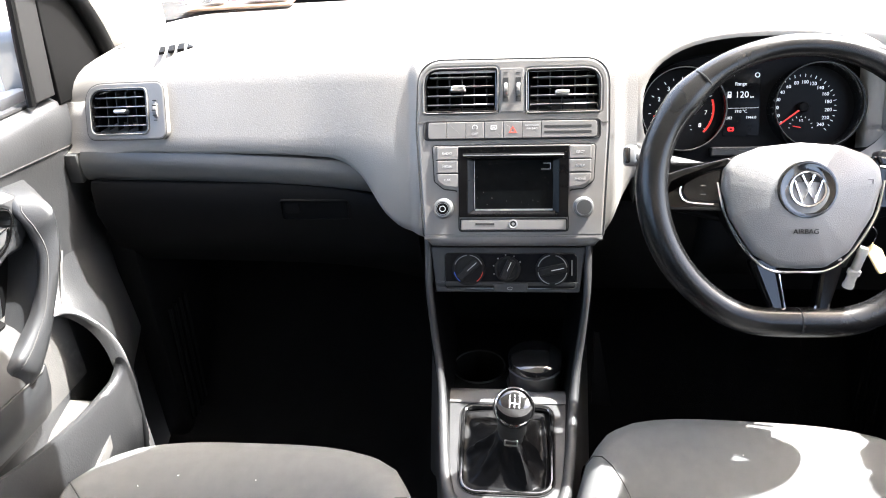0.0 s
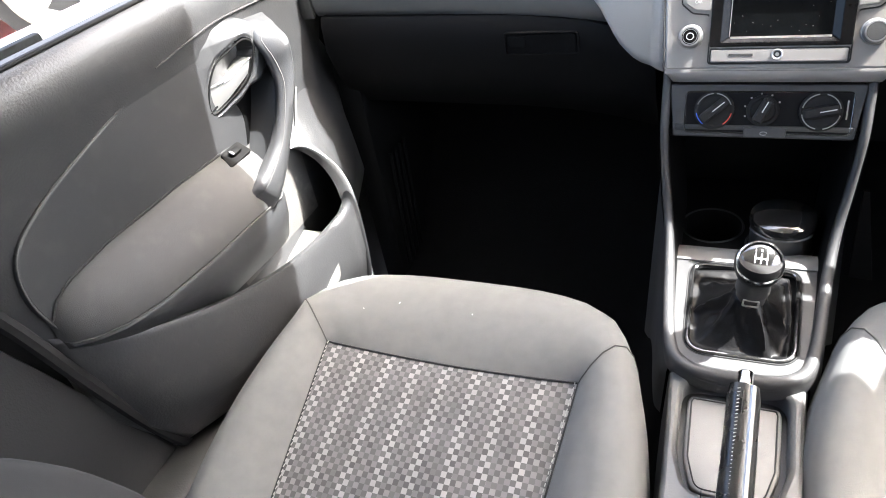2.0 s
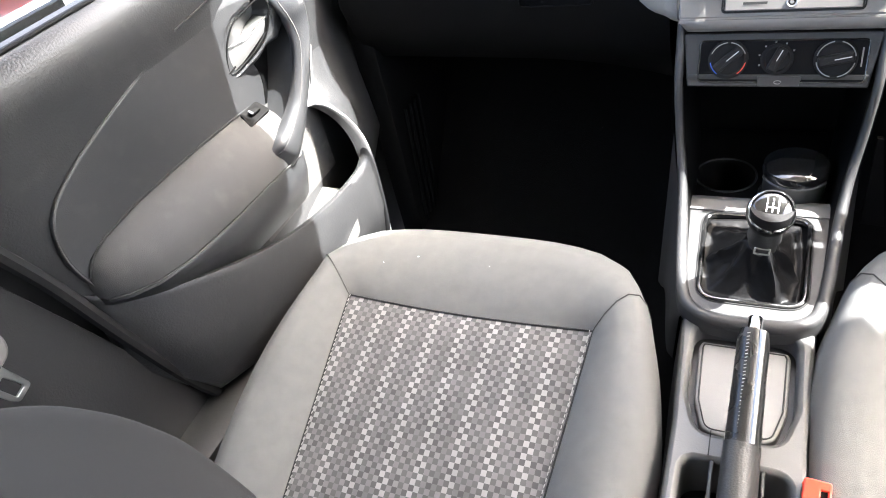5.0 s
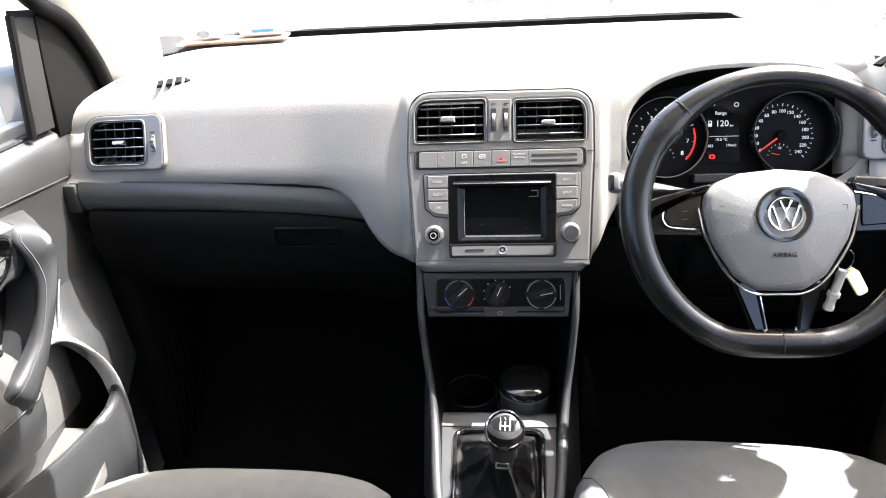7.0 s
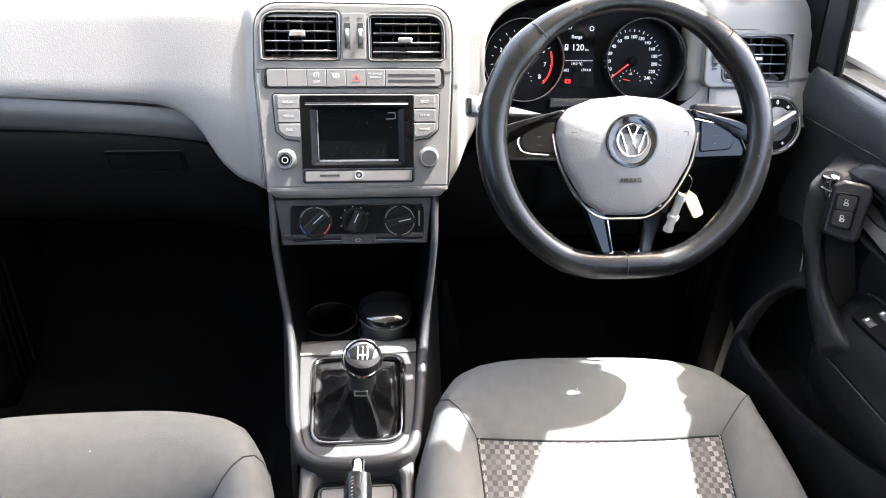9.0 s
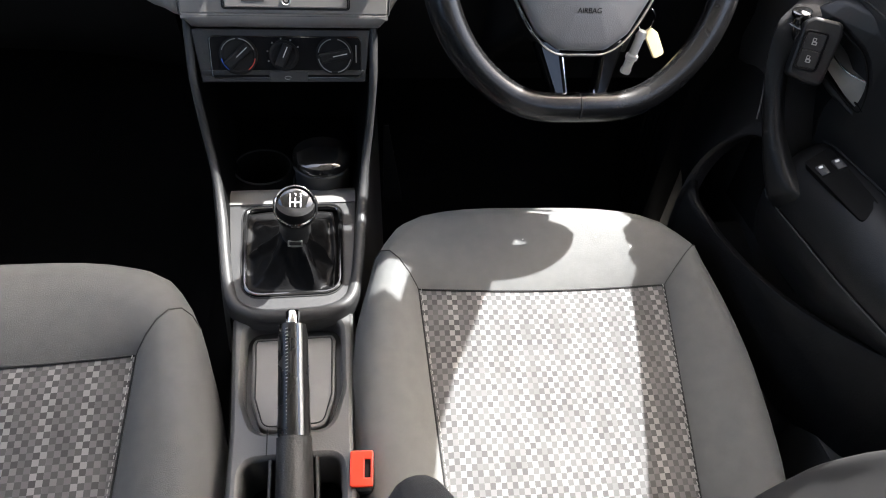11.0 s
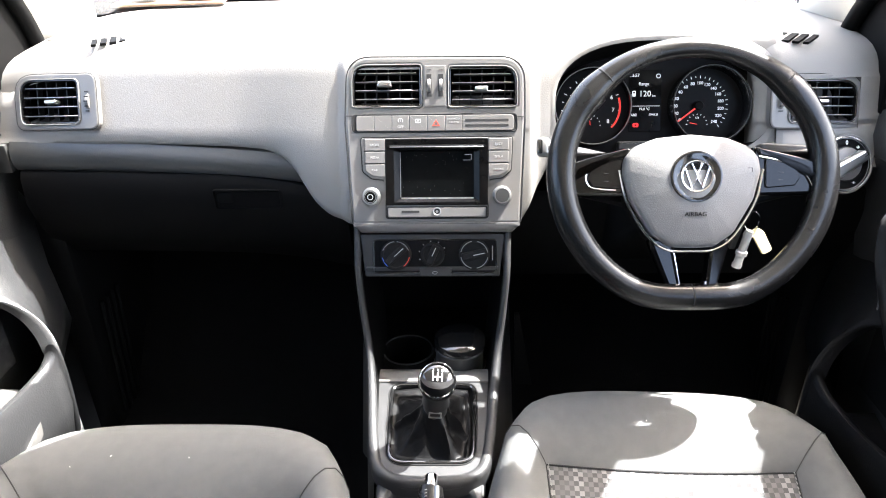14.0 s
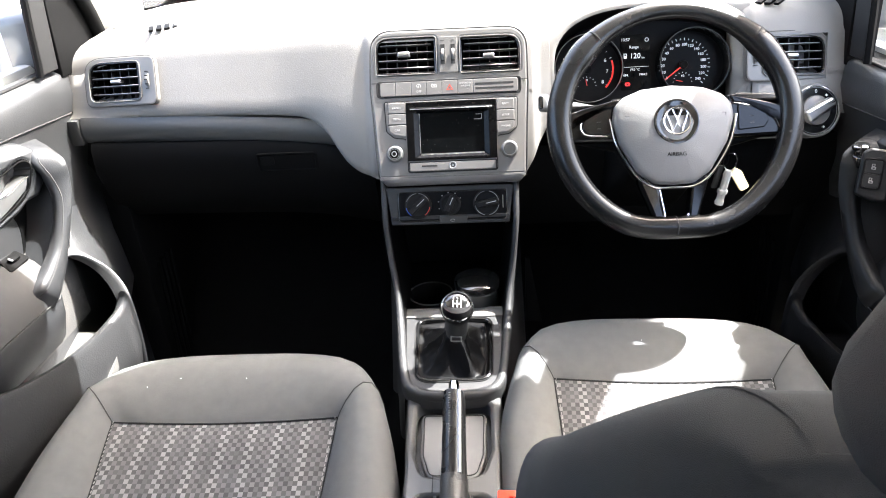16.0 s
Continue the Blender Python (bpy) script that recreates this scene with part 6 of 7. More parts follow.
def front_door(s):
    n = 1 if s < 0 else 2
    lb = "dusty dark grey plastic inner door panel, closed" if s < 0 else "dark grey plastic inner door panel beside the wheel, closed"
    d = thing("door_%d" % n, lb, "car door", (T((-0.015, -0.008, -0.040)) if s > 0 else Matrix()) @ side(s * 0.68, s), kind="structure")

    # the passenger's door has gathered dust; the driver's plastics are darkened for its shade
    SKIN, PADD = (DOOR, DOORPAD) if s < 0 else (DOORSHADE, PADSHADE)

    # main panel, bowed: frame x is forward, y is up, z is towards the cabin
    def bulge(y, z):
        return interp(z, [0.12, 0.25, 0.40, 0.52, 0.60, 0.66, 0.695, 0.708], [0.030, 0.016, 0.004, 0.002, 0.006, 0.018, 0.010, -0.012])

    def rear_edge(z):
        return interp(z, [0.12, 0.2, 0.267, 0.39, 0.51, 0.64, 0.71], [0.47, 0.445, 0.418, 0.381, 0.347, 0.298, 0.27])
    zs = [0.12, 0.18, 0.25, 0.32, 0.40, 0.46, 0.52, 0.56, 0.60, 0.63, 0.66, 0.68, 0.695, 0.703, 0.708]

    def panel(u, z):
        y0, y1 = rear_edge(z), interp(z, [0.12, 0.3, 0.5, 0.71], [0.86, 0.90, 0.98, 1.09])
        y = y0 + (y1 - y0) * u
        round_off = 0.012 * max(0, 1 - u / 0.05)
        return (y, z, bulge(y, z) - round_off)
    part("upper_panel", thick(sheet(panel, lin(0, 1, 22), zs), 0.012), DOOR, d, "grained upper door panel", angle=60)
    part("front_filler", prism(rounded([(0.80, 0.16), (0.98, 0.16), (0.98, 0.70), (0.90, 0.70)], 0.02), -0.03, -0.004, 0.004), SKIN, d)
    # outer skin below the window
    part("outer_skin", b_box((0.66, 0.40, -0.07), (0.95, 0.62, 0.03), 0.01), BODY, d)
    part("shut_face", b_box((0.36, 0.40, -0.042), (0.40, 0.62, 0.012), 0.003), RUBBER, d, "black edge of the door")
    sealp = [(y, 0.7035, -0.003) for y in lin(0.27, 1.02, 8)]
    part("window_seal", tube(sealp, 0.0032, 8), RUBBER, d, "black window seal")
    # long inset panel
    ins = curve([(0.385, 0.44), (0.372, 0.50), (0.385, 0.548), (0.43, 0.576), (0.515, 0.602), (0.615, 0.624), (0.715, 0.638), (0.80, 0.643), (0.855, 0.638)], 5) + curve([(0.875, 0.60), (0.862, 0.52), (0.82, 0.44), (0.74, 0.40), (0.60, 0.40), (0.45, 0.41)], 4)
    ins = ins[::-1]
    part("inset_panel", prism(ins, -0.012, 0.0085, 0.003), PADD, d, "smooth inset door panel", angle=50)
    part("inset_line", tube([(x, y, 0.0082) for x, y in inset(ins, 0.0004)], 0.0012, 6, closed=True), SEAMGREY, d)
    part("panel_joint", tube([(y, z, bulge(y, z) + 0.0004) for y, z in curve([(0.64, 0.634), (0.752, 0.645), (0.837, 0.641), (0.937, 0.633), (1.0, 0.628)], 5)], 0.0013, 6), SEAM, d)
    # armrest: flat along the door, sloping off towards the seat, with a square front end
    sections = []
    for y in lin(0.380, 0.728, 26):
        f = (y - 0.380) / 0.348
        zt = interp(y, [0.38, 0.395, 0.42, 0.48, 0.60, 0.71, 0.728], [0.470, 0.486, 0.494, 0.499, 0.497, 0.490, 0.484])
        w = interp(f, [0, 0.04, 0.12, 0.25, 0.5, 0.96, 1.0], [0.25, 0.52, 0.78, 0.93, 1.0, 0.90, 0.80])
        zb = interp(y, [0.38, 0.47, 0.58, 0.728], [0.440, 0.430, 0.423, 0.410])
        zb = min(zb, zt - 0.012)
        h = zt - zb
        sections.append([(y, zt, -0.01), (y, zt - 0.002, 0.012 * w), (y, zt - 0.06 * h, 0.026 * w), (y, zt - 0.20 * h, 0.044 * w), (y, zt - 0.40 * h, 0.058 * w), (y, zt - 0.62 * h, 0.066 * w), (y, zt - 0.85 * h, 0.069 * w), (y, zb, 0.068 * w), (y, zb - 0.002, -0.01)])
    arm = part("armrest", loft(sections), ARMCLOTH if s < 0 else PADD, d, "grey cloth armrest" if s < 0 else "black smooth armrest", angle=50)
    part("armrest_seam", tube([(sec[0][0], sec[0][1] + 0.0005, 0.0105) for sec in sections], 0.0014, 6), SEAM, d)
    lowr = []
    for i_s, sec in enumerate(sections + [sections[-1]] * 3):
        extra = max(0, i_s - len(sections) + 1)
        y = sec[0][0] + (0, 0.006, 0.010, 0.012)[extra]
        zt, w = sec[7][1], sec[7][2] * (1.0, 0.97, 0.88, 0.70)[extra]
        k = 0.15 + 1.05 * min(1, (y - 0.380) / 0.20)
        lowr.append([(y, zt - 0.002, -0.01), (y, zt - 0.002, w - 0.002), (y, zt - 0.006, w + 0.001), (y, zt - 0.034 * k, w * 0.93), (y, zt - 0.07 * k, w * 0.66), (y, zt - 0.095 * k, 0.0)])
    part("armrest_base", loft(lowr), PADD, d, angle=60)
    part("armrest_line", tube([(sec[7][0], sec[7][1] - 0.001, sec[7][2] + 0.002) for sec in sections], 0.0010, 6), SEAMGREY, d, "pale joint line under the armrest")
    # grab handle: a band standing off the door from the armrest up to the release, its face turned to the rear
    rows = curve([(0.656, 0.444, 0.052, 0.690, 0.398, 0.056), (0.664, 0.452, 0.060, 0.695, 0.412, 0.068), (0.674, 0.461, 0.066, 0.702, 0.424, 0.076), (0.705, 0.482, 0.064, 0.729, 0.452, 0.080), (0.733, 0.506, 0.062, 0.752, 0.481, 0.082), (0.752, 0.530, 0.059, 0.777, 0.520, 0.085), (0.762, 0.548, 0.056, 0.794, 0.552, 0.088), (0.771, 0.562, 0.050, 0.803, 0.580, 0.088), (0.779, 0.585, 0.046, 0.806, 0.598, 0.087), (0.787, 0.606, 0.042, 0.814, 0.610, 0.074), (0.796, 0.620, 0.036, 0.826, 0.619, 0.052), (0.806, 0.630, 0.014, 0.835, 0.626, 0.020)], 5)
    band = []
    for ry, rz, rn, fy, fz, fn in rows:
        r, f = Vector((ry, rz, rn)), Vector((fy, fz, fn))
        r = r.lerp(f, 0.38 * interp(rz, [0.444, 0.47, 0.50, 0.55, 0.585, 0.606], [0, 0.6, 1, 1, 0.5, 0]))
        u = (f - r).normalized()
        w = Vector((f.x - r.x, f.y - r.y, 0)).normalized()
        o = Vector((-u.z * w.x, -u.z * w.y, (u - Vector((0, 0, u.z))).length))
        base = f + w * 0.050
        band.append([r - o * 0.018, r - o * 0.004, r + u * 0.003 + o * 0.001, r + u * 0.009 + o * 0.003, f - u * 0.010 + o * 0.003, f - u * 0.003 + o * 0.001, f + w * 0.004 - Vector((0, 0, 0.004)), f.lerp(base, 0.35) - Vector((0, 0, f.z * 0.28)), f.lerp(base, 0.7) - Vector((0, 0, f.z * 0.68)), Vector((base.x, base.y, -0.004)), Vector((f.x, f.y, -0.004)), f - o * 0.020 - u * 0.006])
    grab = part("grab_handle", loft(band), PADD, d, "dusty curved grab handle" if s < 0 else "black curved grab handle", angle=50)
    if s < 0:
        part("handle_line", tube([q[3].lerp(q[4], 0.12) for q in band[:-8]], 0.0008, 6), SEAMGREY, grab)
    stand_y, stand_n = [0.64, 0.70, 0.715, 0.737, 0.76, 0.785, 0.80, 0.82], [0.0060, 0.0075, 0.0100, 0.0160, 0.029, 0.043, 0.047, 0.047]
    dish = curve([(0.702, 0.550), (0.711, 0.574), (0.732, 0.599), (0.758, 0.611), (0.778, 0.617), (0.788, 0.609), (0.783, 0.590), (0.771, 0.567), (0.742, 0.547), (0.708, 0.538)], 4, closed=True)
    block = curve([(0.680, 0.560), (0.690, 0.537), (0.712, 0.529), (0.748, 0.538), (0.768, 0.553)], 4) + curve([(0.785, 0.556), (0.806, 0.580), (0.814, 0.612), (0.800, 0.636), (0.76, 0.646), (0.715, 0.640), (0.684, 0.61)], 4)
    hb = part("release_block", block_skin(block, dish, stand_y, stand_n), PADD, grab, angle=60)
    # a dark plate on the panel paints the shade in the handle's gap
    void = curve([(0.700, 0.545), (0.742, 0.545), (0.757, 0.515), (0.746, 0.476), (0.735, 0.455), (0.78, 0.44), (0.84, 0.52), (0.83, 0.57), (0.77, 0.56)], 4, closed=True)
    part("handle_shade_plate", prism(void, -0.004, 0.0096, 0.001), DARK, d, "dark plate for the shade behind the grab handle")
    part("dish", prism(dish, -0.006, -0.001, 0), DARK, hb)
    lev = loft([[(0.707, 0.541, 0.000), (0.707, 0.541, 0.0065), (0.711, 0.556, 0.0080), (0.717, 0.574, 0.0090), (0.719, 0.576, 0.001)], [(0.735, 0.549, 0.004), (0.735, 0.549, 0.0140), (0.739, 0.560, 0.0160), (0.744, 0.573, 0.0170), (0.746, 0.575, 0.005)], [(0.759, 0.562, 0.010), (0.759, 0.562, 0.024), (0.763, 0.572, 0.027), (0.768, 0.584, 0.028), (0.770, 0.586, 0.010)], [(0.771, 0.570, 0.014), (0.771, 0.570, 0.030), (0.775, 0.579, 0.033), (0.780, 0.589, 0.034), (0.782, 0.591, 0.014)]])
    part("release_lever", lev, SATIN, hb, "satin chrome door release lever", angle=60)
    lip = [(0.717, 0.574, 0.0095), (0.744, 0.573, 0.0175), (0.768, 0.584, 0.0285), (0.780, 0.589, 0.0345)]
    part("lever_edge", tube(curve(lip, 5), 0.0011, 6), CHROME, hb)
    rim = [(x, y, interp(x, stand_y, stand_n) * interp(y, [0.5, 0.600, 0.622, 0.636], [1, 1, 0.86, 0.58]) - 0.0006) for x, y in inset(dish, -0.0022)]
    part("dish_rim", tube(rim, 0.0013, 6, closed=True), DARK, hb)
    # switches on the armrest
    tilt = T((0.700, 0.4872, 0.024)) @ pose(0, 0, 0, -62, 0, 0)
    if s < 0:
        part("window_switch", moved(prism(rounded([(-0.028, -0.013), (0.020, -0.013), (0.022, 0.011), (-0.016, 0.012)], 0.004), -0.003, 0.0008, 0.0005), tilt), DARK, arm, "black window switch plate")
        part("rocker", moved(b_box((0, 0, 0.004), (0.018, 0.010, 0.006), 0.002), tilt), DARK, arm, "window rocker")
        part("rocker_edge", moved(b_box((-0.009, 0, 0.0062), (0.004, 0.008, 0.003), 0.001, 1), tilt), SILVER, arm)
    else:
        tilt = T((0.660, 0.4850, 0.034)) @ pose(0, 0, 0, -62, 0, 0)
        part("switch_plate", moved(prism(rounded([(-0.080, -0.014), (0.036, -0.020), (0.044, 0.016), (-0.060, 0.014)], 0.006), -0.006, 0.0022, 0.001), tilt), DARK, arm, "black window switch plate")
        for i in (-1, 1):
            part("rocker", moved(b_box((0.012, i * 0.0095, 0.002), (0.018, 0.011, 0.005), 0.002), tilt), BLACK, arm, "window rocker")
            part("rocker_edge", moved(b_box((0.016, i * 0.0095, 0.0046), (0.004, 0.005, 0.0012), 0.0005, 1), tilt), SILVER, arm)
        km = T((0.803, 0.604, 0.060)) @ pose(0, 0, 0, -80, 0, 0)
        top = part("mirror_switch_base", moved(prism(circle(0.024, k=32, ry=0.014), -0.014, 0.002, 0.001), km), GLOSS, hb, "gloss black oval switch base")
        part("mirror_knob", moved(lathe([(0.0100, 0), (0.0092, 0.005), (0.0112, 0.0065), (0.0118, 0.0100), (0.0112, 0.0125), (0.0095, 0.0135), (0.0001, 0.0138)], 28), km @ T((0, 0, 0.002))), GLOSS, top, "black mirror knob")
        for a in (25, 155, 270):
            part("symbol", moved(b_box((0.019 * math.cos(radians(a)), 0.011 * math.sin(radians(a)), 0.0022), (0.004, 0.0012, 0.0005)), km), STITCH, top)
        lu, lv = Vector((0.48, 0.0, 0.877)), Vector((0.42, 0.877, -0.23)).normalized()
        lw = Vector((-0.78, 0.42, 0.45)).normalized()
        lm = Matrix(((lu.x, lv.x, lw.x), (lu.y, lv.y, lw.y), (lu.z, lv.z, lw.z))).to_4x4()
        lm.translation = Vector((0.764, 0.588, 0.060)) + lw * 0.006
        lm = lm @ Matrix.Scale(0.80, 4)
        part("switch_panel", moved(prism(rounded([(-0.030, -0.046), (-0.010, -0.046), (0.021, -0.038), (0.022, 0.038), (0.010, 0.047), (-0.028, 0.046), (-0.034, 0.030)], 0.010), -0.045, -0.002, 0.005), lm), PADD, hb, "black panel round the lock switch")
        lk = part("lock_switch", moved(plate(rrect(0.033, 0.056, 0.007), [rrect(0.027, 0.050, 0.005)], -0.004, 0.0016, 0.0008), lm), DARK, hb, "black lock switch with two keys")
        for v in (0.0125, -0.0125):
            part("lock_key", moved(prism(rrect(0.0265, 0.0243, 0.004, 0, v), -0.002, 0.0012, 0.0008), lm), PADD, lk)
            part("symbol", moved(joined(plate(rrect(0.007, 0.005, 0.001, 0, v - 0.002), [rrect(0.0035, 0.0022, 0.0005, 0, v - 0.002)], 0.0009, 0.0018, 0.0001), plate(rrect(0.005, 0.005, 0.001, 0.001, v + 0.003), [rrect(0.003, 0.003, 0.0005, 0.001, v + 0.003)], 0.0009, 0.0018, 0.0001)), lm), STITCH, lk)
    # pocket: a wall standing off the door
    edge_line = curve([(0.372, 0.445), (0.424, 0.408), (0.512, 0.372), (0.598, 0.346), (0.706, 0.330), (0.770, 0.335), (0.797, 0.347), (0.804, 0.363)], 5)
    rings = []
    for i, (y, z) in enumerate(edge_line):
        f = i / (len(edge_line) - 1)
        out = interp(f, [0, 0.12, 0.28, 0.5, 0.75, 1.0], [-0.006, 0.026, 0.060, 0.090, 0.108, 0.114])
        bot = interp(y, [0.37, 0.44, 0.52, 0.70, 0.84], [0.30, 0.20, 0.19, 0.175, 0.17])
        rings.append([(y, z, out - 0.012), (y, z + 0.004, out - 0.006), (y, z + 0.003, out), (y, z - 0.006, out + 0.004), (y, (z + bot) / 2, out + 0.006), (y, bot + 0.02, out - 0.004), (y, bot, out - 0.025), (y, bot, out - 0.035), (y, bot + 0.03, out - 0.014), (y, z - 0.01, out - 0.013)])
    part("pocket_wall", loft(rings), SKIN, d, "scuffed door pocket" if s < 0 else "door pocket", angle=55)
    ledge = [[(y, z, -0.005), (y, z, 0.105), (y, z - 0.02, 0.105), (y, z - 0.02, -0.005)] for y, z in ((0.50, 0.205), (0.58, 0.215), (0.68, 0.25), (0.74, 0.278), (0.795, 0.290))]
    part("pocket_floor", loft(ledge), DOORDUST if s < 0 else SKIN, d, angle=40)
    liner = [[(y, 0.19, 0.008), (y, 0.30, 0.012), (y, 0.42, 0.012), (y, 0.475, 0.010)] for y in lin(0.64, 0.85, 6)]
    part("pocket_liner", loft(liner, closed=False), DOORDUST if s < 0 else SKIN, d, "dusty back wall of the pocket" if s < 0 else "")
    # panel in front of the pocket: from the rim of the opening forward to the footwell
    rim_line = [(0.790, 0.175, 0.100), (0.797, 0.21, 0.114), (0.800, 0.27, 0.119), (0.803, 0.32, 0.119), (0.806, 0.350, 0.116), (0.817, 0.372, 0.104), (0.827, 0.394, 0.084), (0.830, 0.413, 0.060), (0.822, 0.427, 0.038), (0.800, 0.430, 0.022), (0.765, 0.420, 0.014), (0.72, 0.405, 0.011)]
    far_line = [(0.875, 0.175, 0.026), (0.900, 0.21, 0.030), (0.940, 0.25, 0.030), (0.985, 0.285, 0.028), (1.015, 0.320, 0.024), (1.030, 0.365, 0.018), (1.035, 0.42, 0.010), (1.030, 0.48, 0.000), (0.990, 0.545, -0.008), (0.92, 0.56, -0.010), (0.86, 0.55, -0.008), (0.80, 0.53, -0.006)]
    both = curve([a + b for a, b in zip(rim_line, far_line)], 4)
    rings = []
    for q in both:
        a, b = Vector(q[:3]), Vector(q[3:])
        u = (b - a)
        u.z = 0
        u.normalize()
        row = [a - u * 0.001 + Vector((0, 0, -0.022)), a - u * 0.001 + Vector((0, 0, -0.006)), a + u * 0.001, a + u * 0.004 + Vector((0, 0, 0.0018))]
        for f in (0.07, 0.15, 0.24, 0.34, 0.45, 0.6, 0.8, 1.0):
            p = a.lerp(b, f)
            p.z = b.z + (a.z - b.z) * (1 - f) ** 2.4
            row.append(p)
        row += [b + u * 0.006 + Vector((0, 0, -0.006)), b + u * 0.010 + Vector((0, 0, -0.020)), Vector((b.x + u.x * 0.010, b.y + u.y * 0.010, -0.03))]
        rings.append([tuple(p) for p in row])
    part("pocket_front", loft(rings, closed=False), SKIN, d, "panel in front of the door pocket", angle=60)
    at = rings[32]
    part("panel_line", tube([Vector(p) + Vector((0, 0.012, 0.0012)) for p in at[4:9]], 0.0011, 6), KEYGREY, d)
    # window glass, mirror triangle and frame
    pane = part("window_pane", sheet(lambda u, v: (0.20 + u * (0.81 - 0.40 * v), 0.70 + 0.42 * v, -0.030 - 0.005 * math.sin(v * 3) + 0.10 * v), lin(0, 1, 6), lin(0, 1, 8)), GLASS, d)
    pane.visible_shadow = False
    # corner trim by the mirror: a grey strip along the seal and a dark panel in front of it
    # both are toned below their plastic to carry this corner's shade
    strip = [(0.938, 0.706), (0.984, 0.706), (1.010, 0.862), (0.966, 0.866)]
    part("mirror_triangle_strip", prism(strip, 0.002, 0.012, 0.002), RUBBER, d, "strip beside the window seal, darkened for shade")
    sail = [(0.986, 0.690), (1.06, 0.690), (1.13, 0.690)] + curve([(1.128, 0.735), (1.108, 0.785), (1.070, 0.842), (1.012, 0.872)], 4) + [(1.010, 0.862), (0.998, 0.79)]
    part("mirror_triangle", prism(sail, -0.03, 0.014, 0.002), DARK, d, "dark corner trim at the mirror, shade in its tone")
    part("triangle_seal", tube([(0.930, 0.704, 0.010), (0.944, 0.78, 0.010), (0.960, 0.870, 0.012)], 0.006, 8), DARK, d)
    frame_line = curve([(1.140, 0.690, 0.022), (1.130, 0.735, 0.022), (1.108, 0.790, 0.022), (1.066, 0.848, 0.022), (1.00, 0.884, 0.024), (0.955, 0.925, 0.028), (0.865, 0.995, 0.045), (0.745, 1.065, 0.060), (0.59, 1.112, 0.078), (0.33, 1.128, 0.09), (0.10, 1.12, 0.09)], 6)
    part("window_frame", tube(frame_line, 0.013, 10), DARK, d, "black window frame")
    return d


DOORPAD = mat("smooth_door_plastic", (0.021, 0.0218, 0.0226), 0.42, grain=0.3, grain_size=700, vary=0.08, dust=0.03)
# darker copies of the door plastics: the driver's side shade is in the colour
DOORSHADE = mat("shaded_door_plastic", (0.006, 0.0061, 0.0063), 0.5, grain=0.6, grain_size=380, vary=0.1, dust=0.01, spec=0.12)
PADSHADE = mat("shaded_smooth_door_plastic", (0.0075, 0.0076, 0.0078), 0.46, grain=0.3, grain_size=700, vary=0.1, dust=0.01, spec=0.22)
front_door(-1)
front_door(1)


def wing_mirror(s, lb):
    w = thing("wing_mirror", lb, "wing mirror", T((s * 0.872, 1.0, 0.737)), group="wing mirrors")
    shell = []
    for f, sc in ((0, 0.93), (0.08, 1.0), (0.3, 1.0), (0.6, 0.92), (0.9, 0.55), (1.0, 0.2)):
        shell.append([(x * sc, 0.0 + f * 0.10, y * sc) for x, y in rrect(0.222, 0.146, 0.048, 0, 0, 6)])
    part("shell", loft([shell[0]] + shell), BODY, w, "white mirror housing")
    gm = T((0, -0.003, 0.002)) @ pose(0, 0, 0, 84, 0, s * 4)
    face = rounded([(-0.092, -0.055), (0.092, -0.055), (0.098, 0.050), (-0.090, 0.060)] if s < 0 else [(-0.092, -0.055), (0.092, -0.055), (0.090, 0.060), (-0.098, 0.050)], 0.028, 6)
    part("glass", moved(prism(face, 0, 0.002, 0.0006), gm), MIRRORGLASS, w, "mirror glass")
    part("gasket", moved(tube([(x, y, 0.0008) for x, y in face], 0.0024, 6, closed=True), gm), DARK, w, "black edge round the mirror glass")
    foot = []
    for x, z0, z1, y0, y1 in ((0.085, -0.045, 0.050, 0.010, 0.075), (0.11, -0.046, 0.056, 0.006, 0.085), (0.14, -0.044, 0.058, 0.020, 0.090), (0.172, -0.040, 0.058, 0.030, 0.095)):
        foot.append([(-s * x, y, z) for y, z in rounded([(y0, z0), (y1, z0), (y1, z1), (y0, z1)], 0.018, 4)])
    part("foot", loft(foot), GREYPAINT, w, "grey mirror foot")



GREYPAINT = mat("grey_body_paint", (0.10, 0.105, 0.11), 0.3, vary=0.05, coat=0.6)
DUSTYTYRE = mat("dusty_tyre", (0.16, 0.145, 0.125), 0.9, grain=0.5, grain_size=200, vary=0.3, vary_size=12, dust=0.2)
SILVERPAINT = mat("silver_body_paint", (0.42, 0.44, 0.45), 0.3, vary=0.05, coat=0.6)
wing_mirror(-1, "white wing mirror outside the passenger window")
wing_mirror(1, "white wing mirror outside the driver's window")


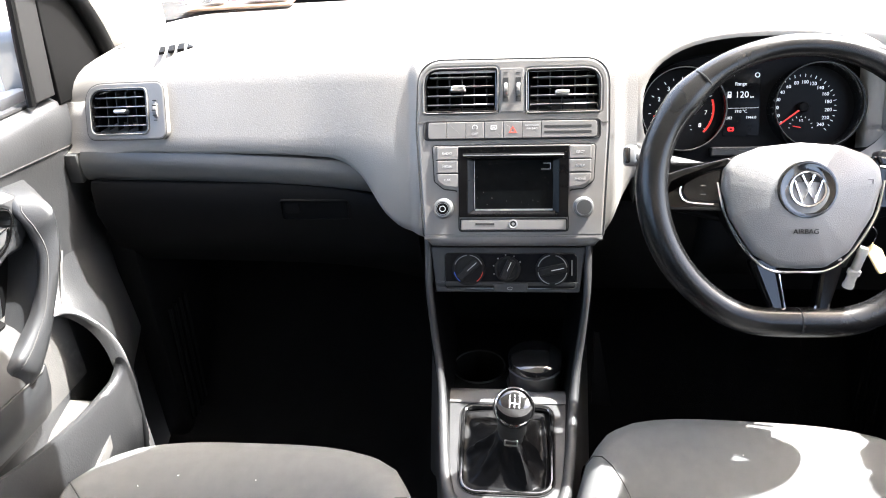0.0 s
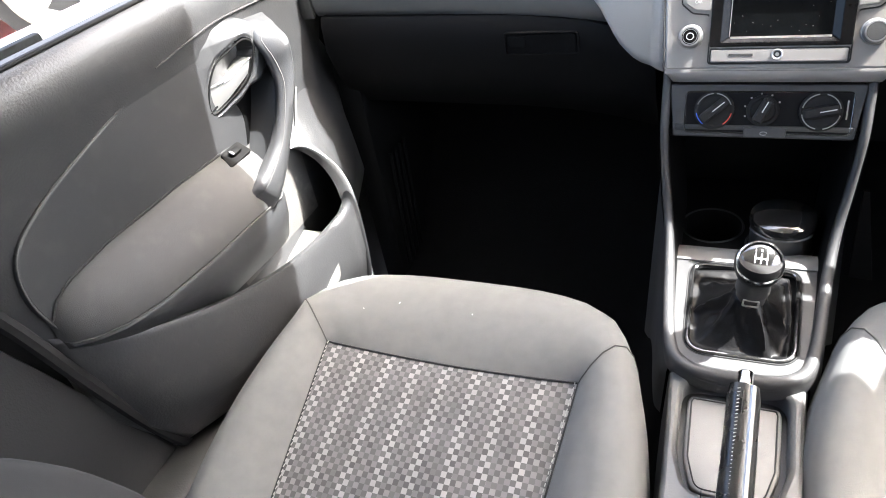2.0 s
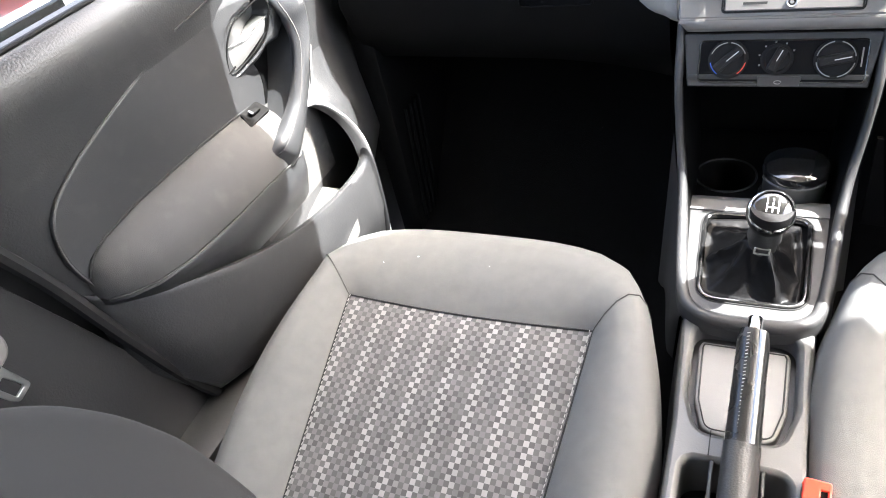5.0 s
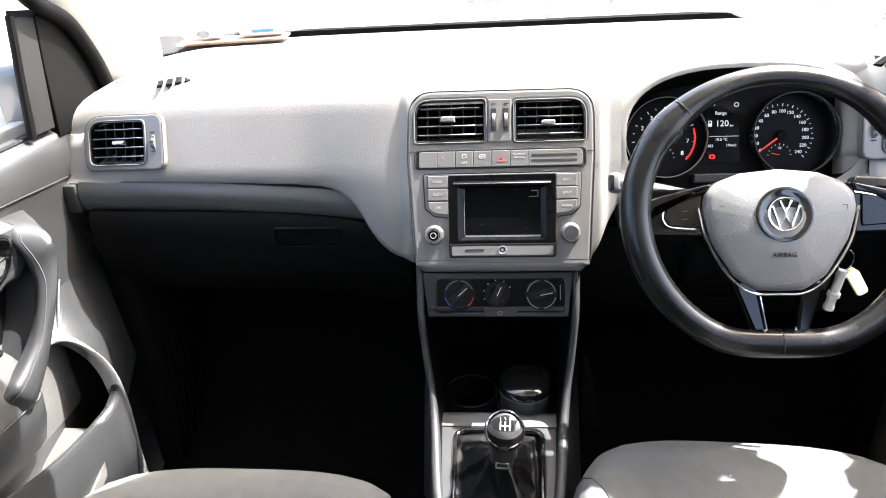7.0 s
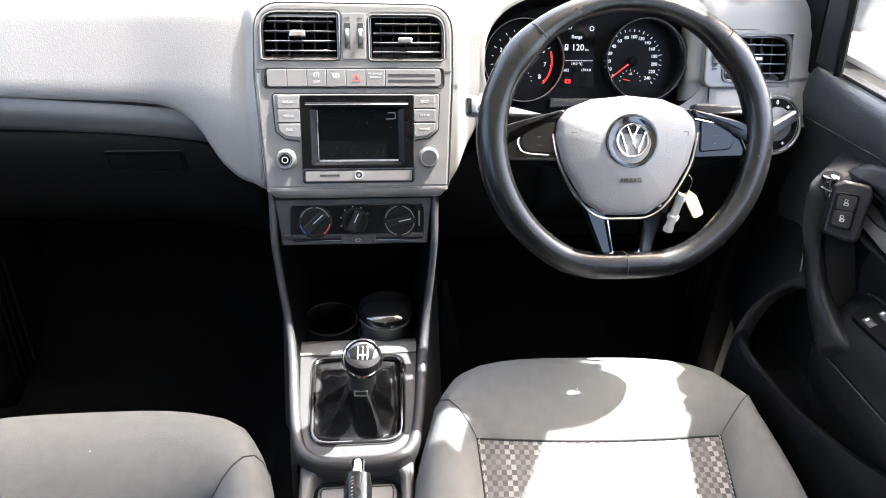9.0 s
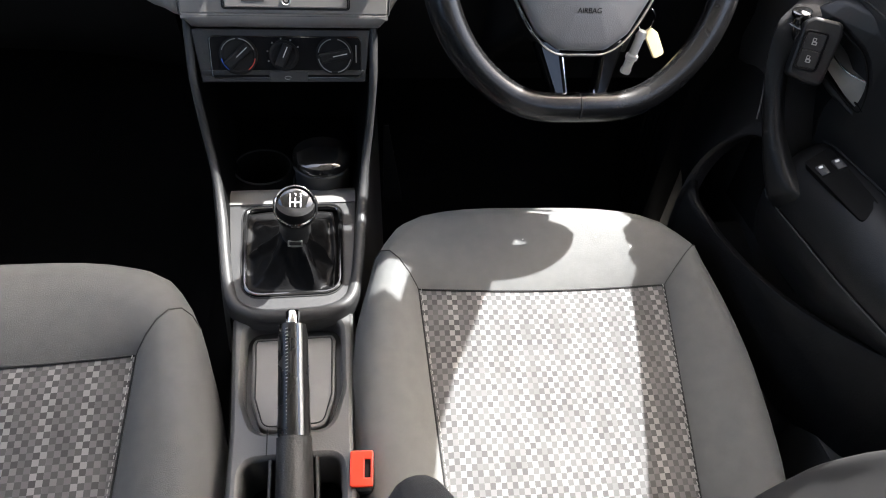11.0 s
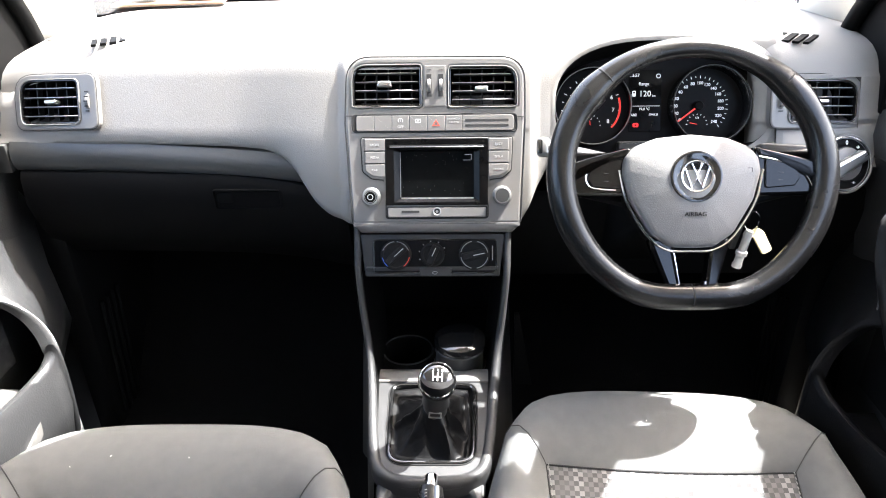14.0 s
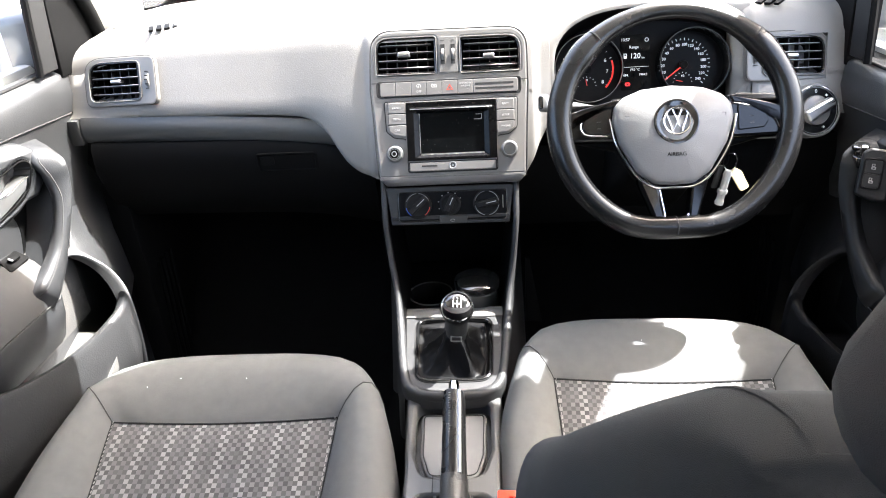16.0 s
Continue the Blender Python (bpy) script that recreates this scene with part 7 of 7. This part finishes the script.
def dash_papers():
    # the brown slab paints the shadow below the fob and the card
    p = thing("fob_shadow_slab", "thin brown slab painting the shadow under fob and card", "board", T((-0.50, 1.322, 0.776)) @ pose(0, 0, 0, 0, 0, 8))
    part("slab", b_box((0, 0, -0.002), (0.20, 0.07, 0.005), 0.002), FOBSHADE, p)
    for x, lb, w in ((-0.055, "white key fob with a dark badge on the dashboard", 0.075), (0.055, "white folded card on the dashboard", 0.085)):
        f = thing("key_fob" if x < 0 else "card", lb, "key fob" if x < 0 else "card", T((-0.50, 1.322, 0.780)) @ pose(0, 0, 0, 0, 0, 8) @ T((x, 0.0, 0)))
        part("body", b_box((0, 0, 0.012), (w, 0.04, 0.025), 0.010, 3), PAPER, f)
        part("badge" if x < 0 else "print", moved(prism(circle(0.012, k=20, ry=0.007) if x < 0 else rrect(0.04, 0.006, 0.001), 0, 0.0012, 0.0003), T((0.004, -0.0205, 0.009)) @ pose(0, 0, 0, 90, 0, 0)), DIAL if x < 0 else BLUE, f)


dash_papers()


# ---- outside ----
def outside():
    g = thing("ground", "pale sunlit concrete yard around the car", "ground", kind="structure", level=True)
    part("yard", b_box((0, 0, -0.385), (600, 600, 0.05)), CONCRETE, g)


CONCRETE = mat("pale_concrete", (0.42, 0.40, 0.36), 0.9, grain=0.6, grain_size=60, vary=0.2, vary_size=0.8)
outside()


def parked_car(m, paint, label):
    """A hatchback; x forward, y to its left, z up from the ground."""
    c = thing("parked_car", label, "car", m, group="parked cars", level=True)
    sidep = [(-1.95, 0.35), (-2.0, 0.60), (-1.93, 0.85), (-1.86, 1.0), (-1.60, 1.40), (-1.2, 1.47), (-0.3, 1.48), (0.2, 1.40), (0.95, 0.98), (1.6, 0.90), (1.9, 0.75), (2.0, 0.5), (1.95, 0.28), (1.62, 0.22), (-1.6, 0.22)]
    prof = curve(sidep, 3, closed=True)
    rings = []
    for y, sc in ((-0.82, 0.97), (-0.86, 0.985), (-0.84, 1.0), (0.84, 1.0), (0.86, 0.985), (0.82, 0.97)):
        rings.append([(x * sc, y * (1 - 0.16 * max(0, (z - 0.9) / 0.58)), 0.6 + (z - 0.6) * sc) for x, z in prof])
    part("body", loft(rings), paint, c, angle=60)
    for s in (-1, 1):
        for pts in ([(-0.35, 1.0), (0.72, 1.0), (0.15, 1.34), (-0.35, 1.38)], [(-1.55, 1.0), (-0.42, 1.0), (-0.42, 1.38), (-1.2, 1.36)]):
            poly = rounded(pts, 0.05)
            part("side_window", loft([[(x, s * (0.865 - 0.135 * (z - 0.9) / 0.58 + o), z) for x, z in poly] for o in (-0.02, 0.004)]), GLOSS, c)
        for x in (-1.25, 1.25):
            wm = T((x, s * 0.80, 0.30)) @ pose(0, 0, 0, 90 * -s, 0, 0)
            part("wheel_arch", moved(lathe([(0.0001, 0.0), (0.36, 0.0), (0.36, 0.068), (0.0001, 0.068)], 36), wm), RUBBER, c)
            ty = part("tyre", moved(lathe([(0.20, -0.08), (0.28, -0.09), (0.30, -0.06), (0.30, 0.06), (0.285, 0.085), (0.215, 0.088), (0.205, 0.07)], 40), wm), DUSTYTYRE, c, "dusty tyre")
            rim = joined(lathe([(0.205, 0.04), (0.21, 0.086), (0.195, 0.086), (0.185, 0.05)], 36), lathe([(0.0001, 0.075), (0.035, 0.075), (0.045, 0.05), (0.05, 0.03)], 20), *[moved(prism(rounded([(0.03, -0.022), (0.19, -0.035), (0.19, 0.035), (0.03, 0.022)], 0.008), 0.045, 0.072, 0.006), pose(0, 0, 0, 0, 0, a)) for a in (0, 72, 144, 216, 288)])
            part("rim", moved(rim, wm), SILVER, ty, "silver five-spoke alloy rim")
        part("lamp", b_box((1.80, s * 0.66, 0.72), (0.25, 0.28, 0.13), 0.05), CHROME, c)
        part("door_line", b_box((-0.39, s * 0.857, 0.65), (0.012, 0.02, 0.65)), RUBBER, c)
        part("door_handle", b_box((-0.55, s * 0.875, 0.86), (0.16, 0.03, 0.03), 0.01), paint, c)
    ws = rounded([(-0.60, 0), (0.60, 0), (0.52, 0.68), (-0.52, 0.68)], 0.05)
    part("windscreen", moved(prism(ws, -0.03, 0.012, 0.004), T((0.93, 0, 0.99)) @ pose(0, 0, 0, 0, -61, 0) @ pose(0, 0, 0, 0, 0, 90)), GLOSS, c)
    return c


REDPAINT = mat("red_body_paint", (0.5, 0.02, 0.015), 0.3, vary=0.05, coat=0.6)
front = parked_car(T((1.51, 5.84, -0.36)) @ pose(0, 0, 0, 0, 0, -30), SILVERPAINT, "silver hatchback parked side-on beyond the windscreen")
parked_car(T((-5.44, 2.54, -0.36)) @ pose(0, 0, 0, 0, 0, 50.8) @ Matrix.Scale(1.2, 4), REDPAINT, "red car with silver wheels parked beside the passenger door")
parked_car(T((4.4, 2.6, -0.36)) @ pose(0, 0, 0, 0, 0, 95), GREYPAINT, "grey hatchback parked on the driver's side")


def own_body():
    b = thing("bonnet", "white painted bonnet of the car below the windscreen", "bonnet")
    part("bonnet_skin", thick(sheet(lambda u, v: (u * (0.70 - 0.05 * v), 1.50 - 0.30 * u * u + 0.85 * v, 0.735 - 0.03 * u * u - 0.16 * v ** 1.5), lin(-1, 1, 15), lin(0, 1, 10)), 0.02), BODY, b)


own_body()
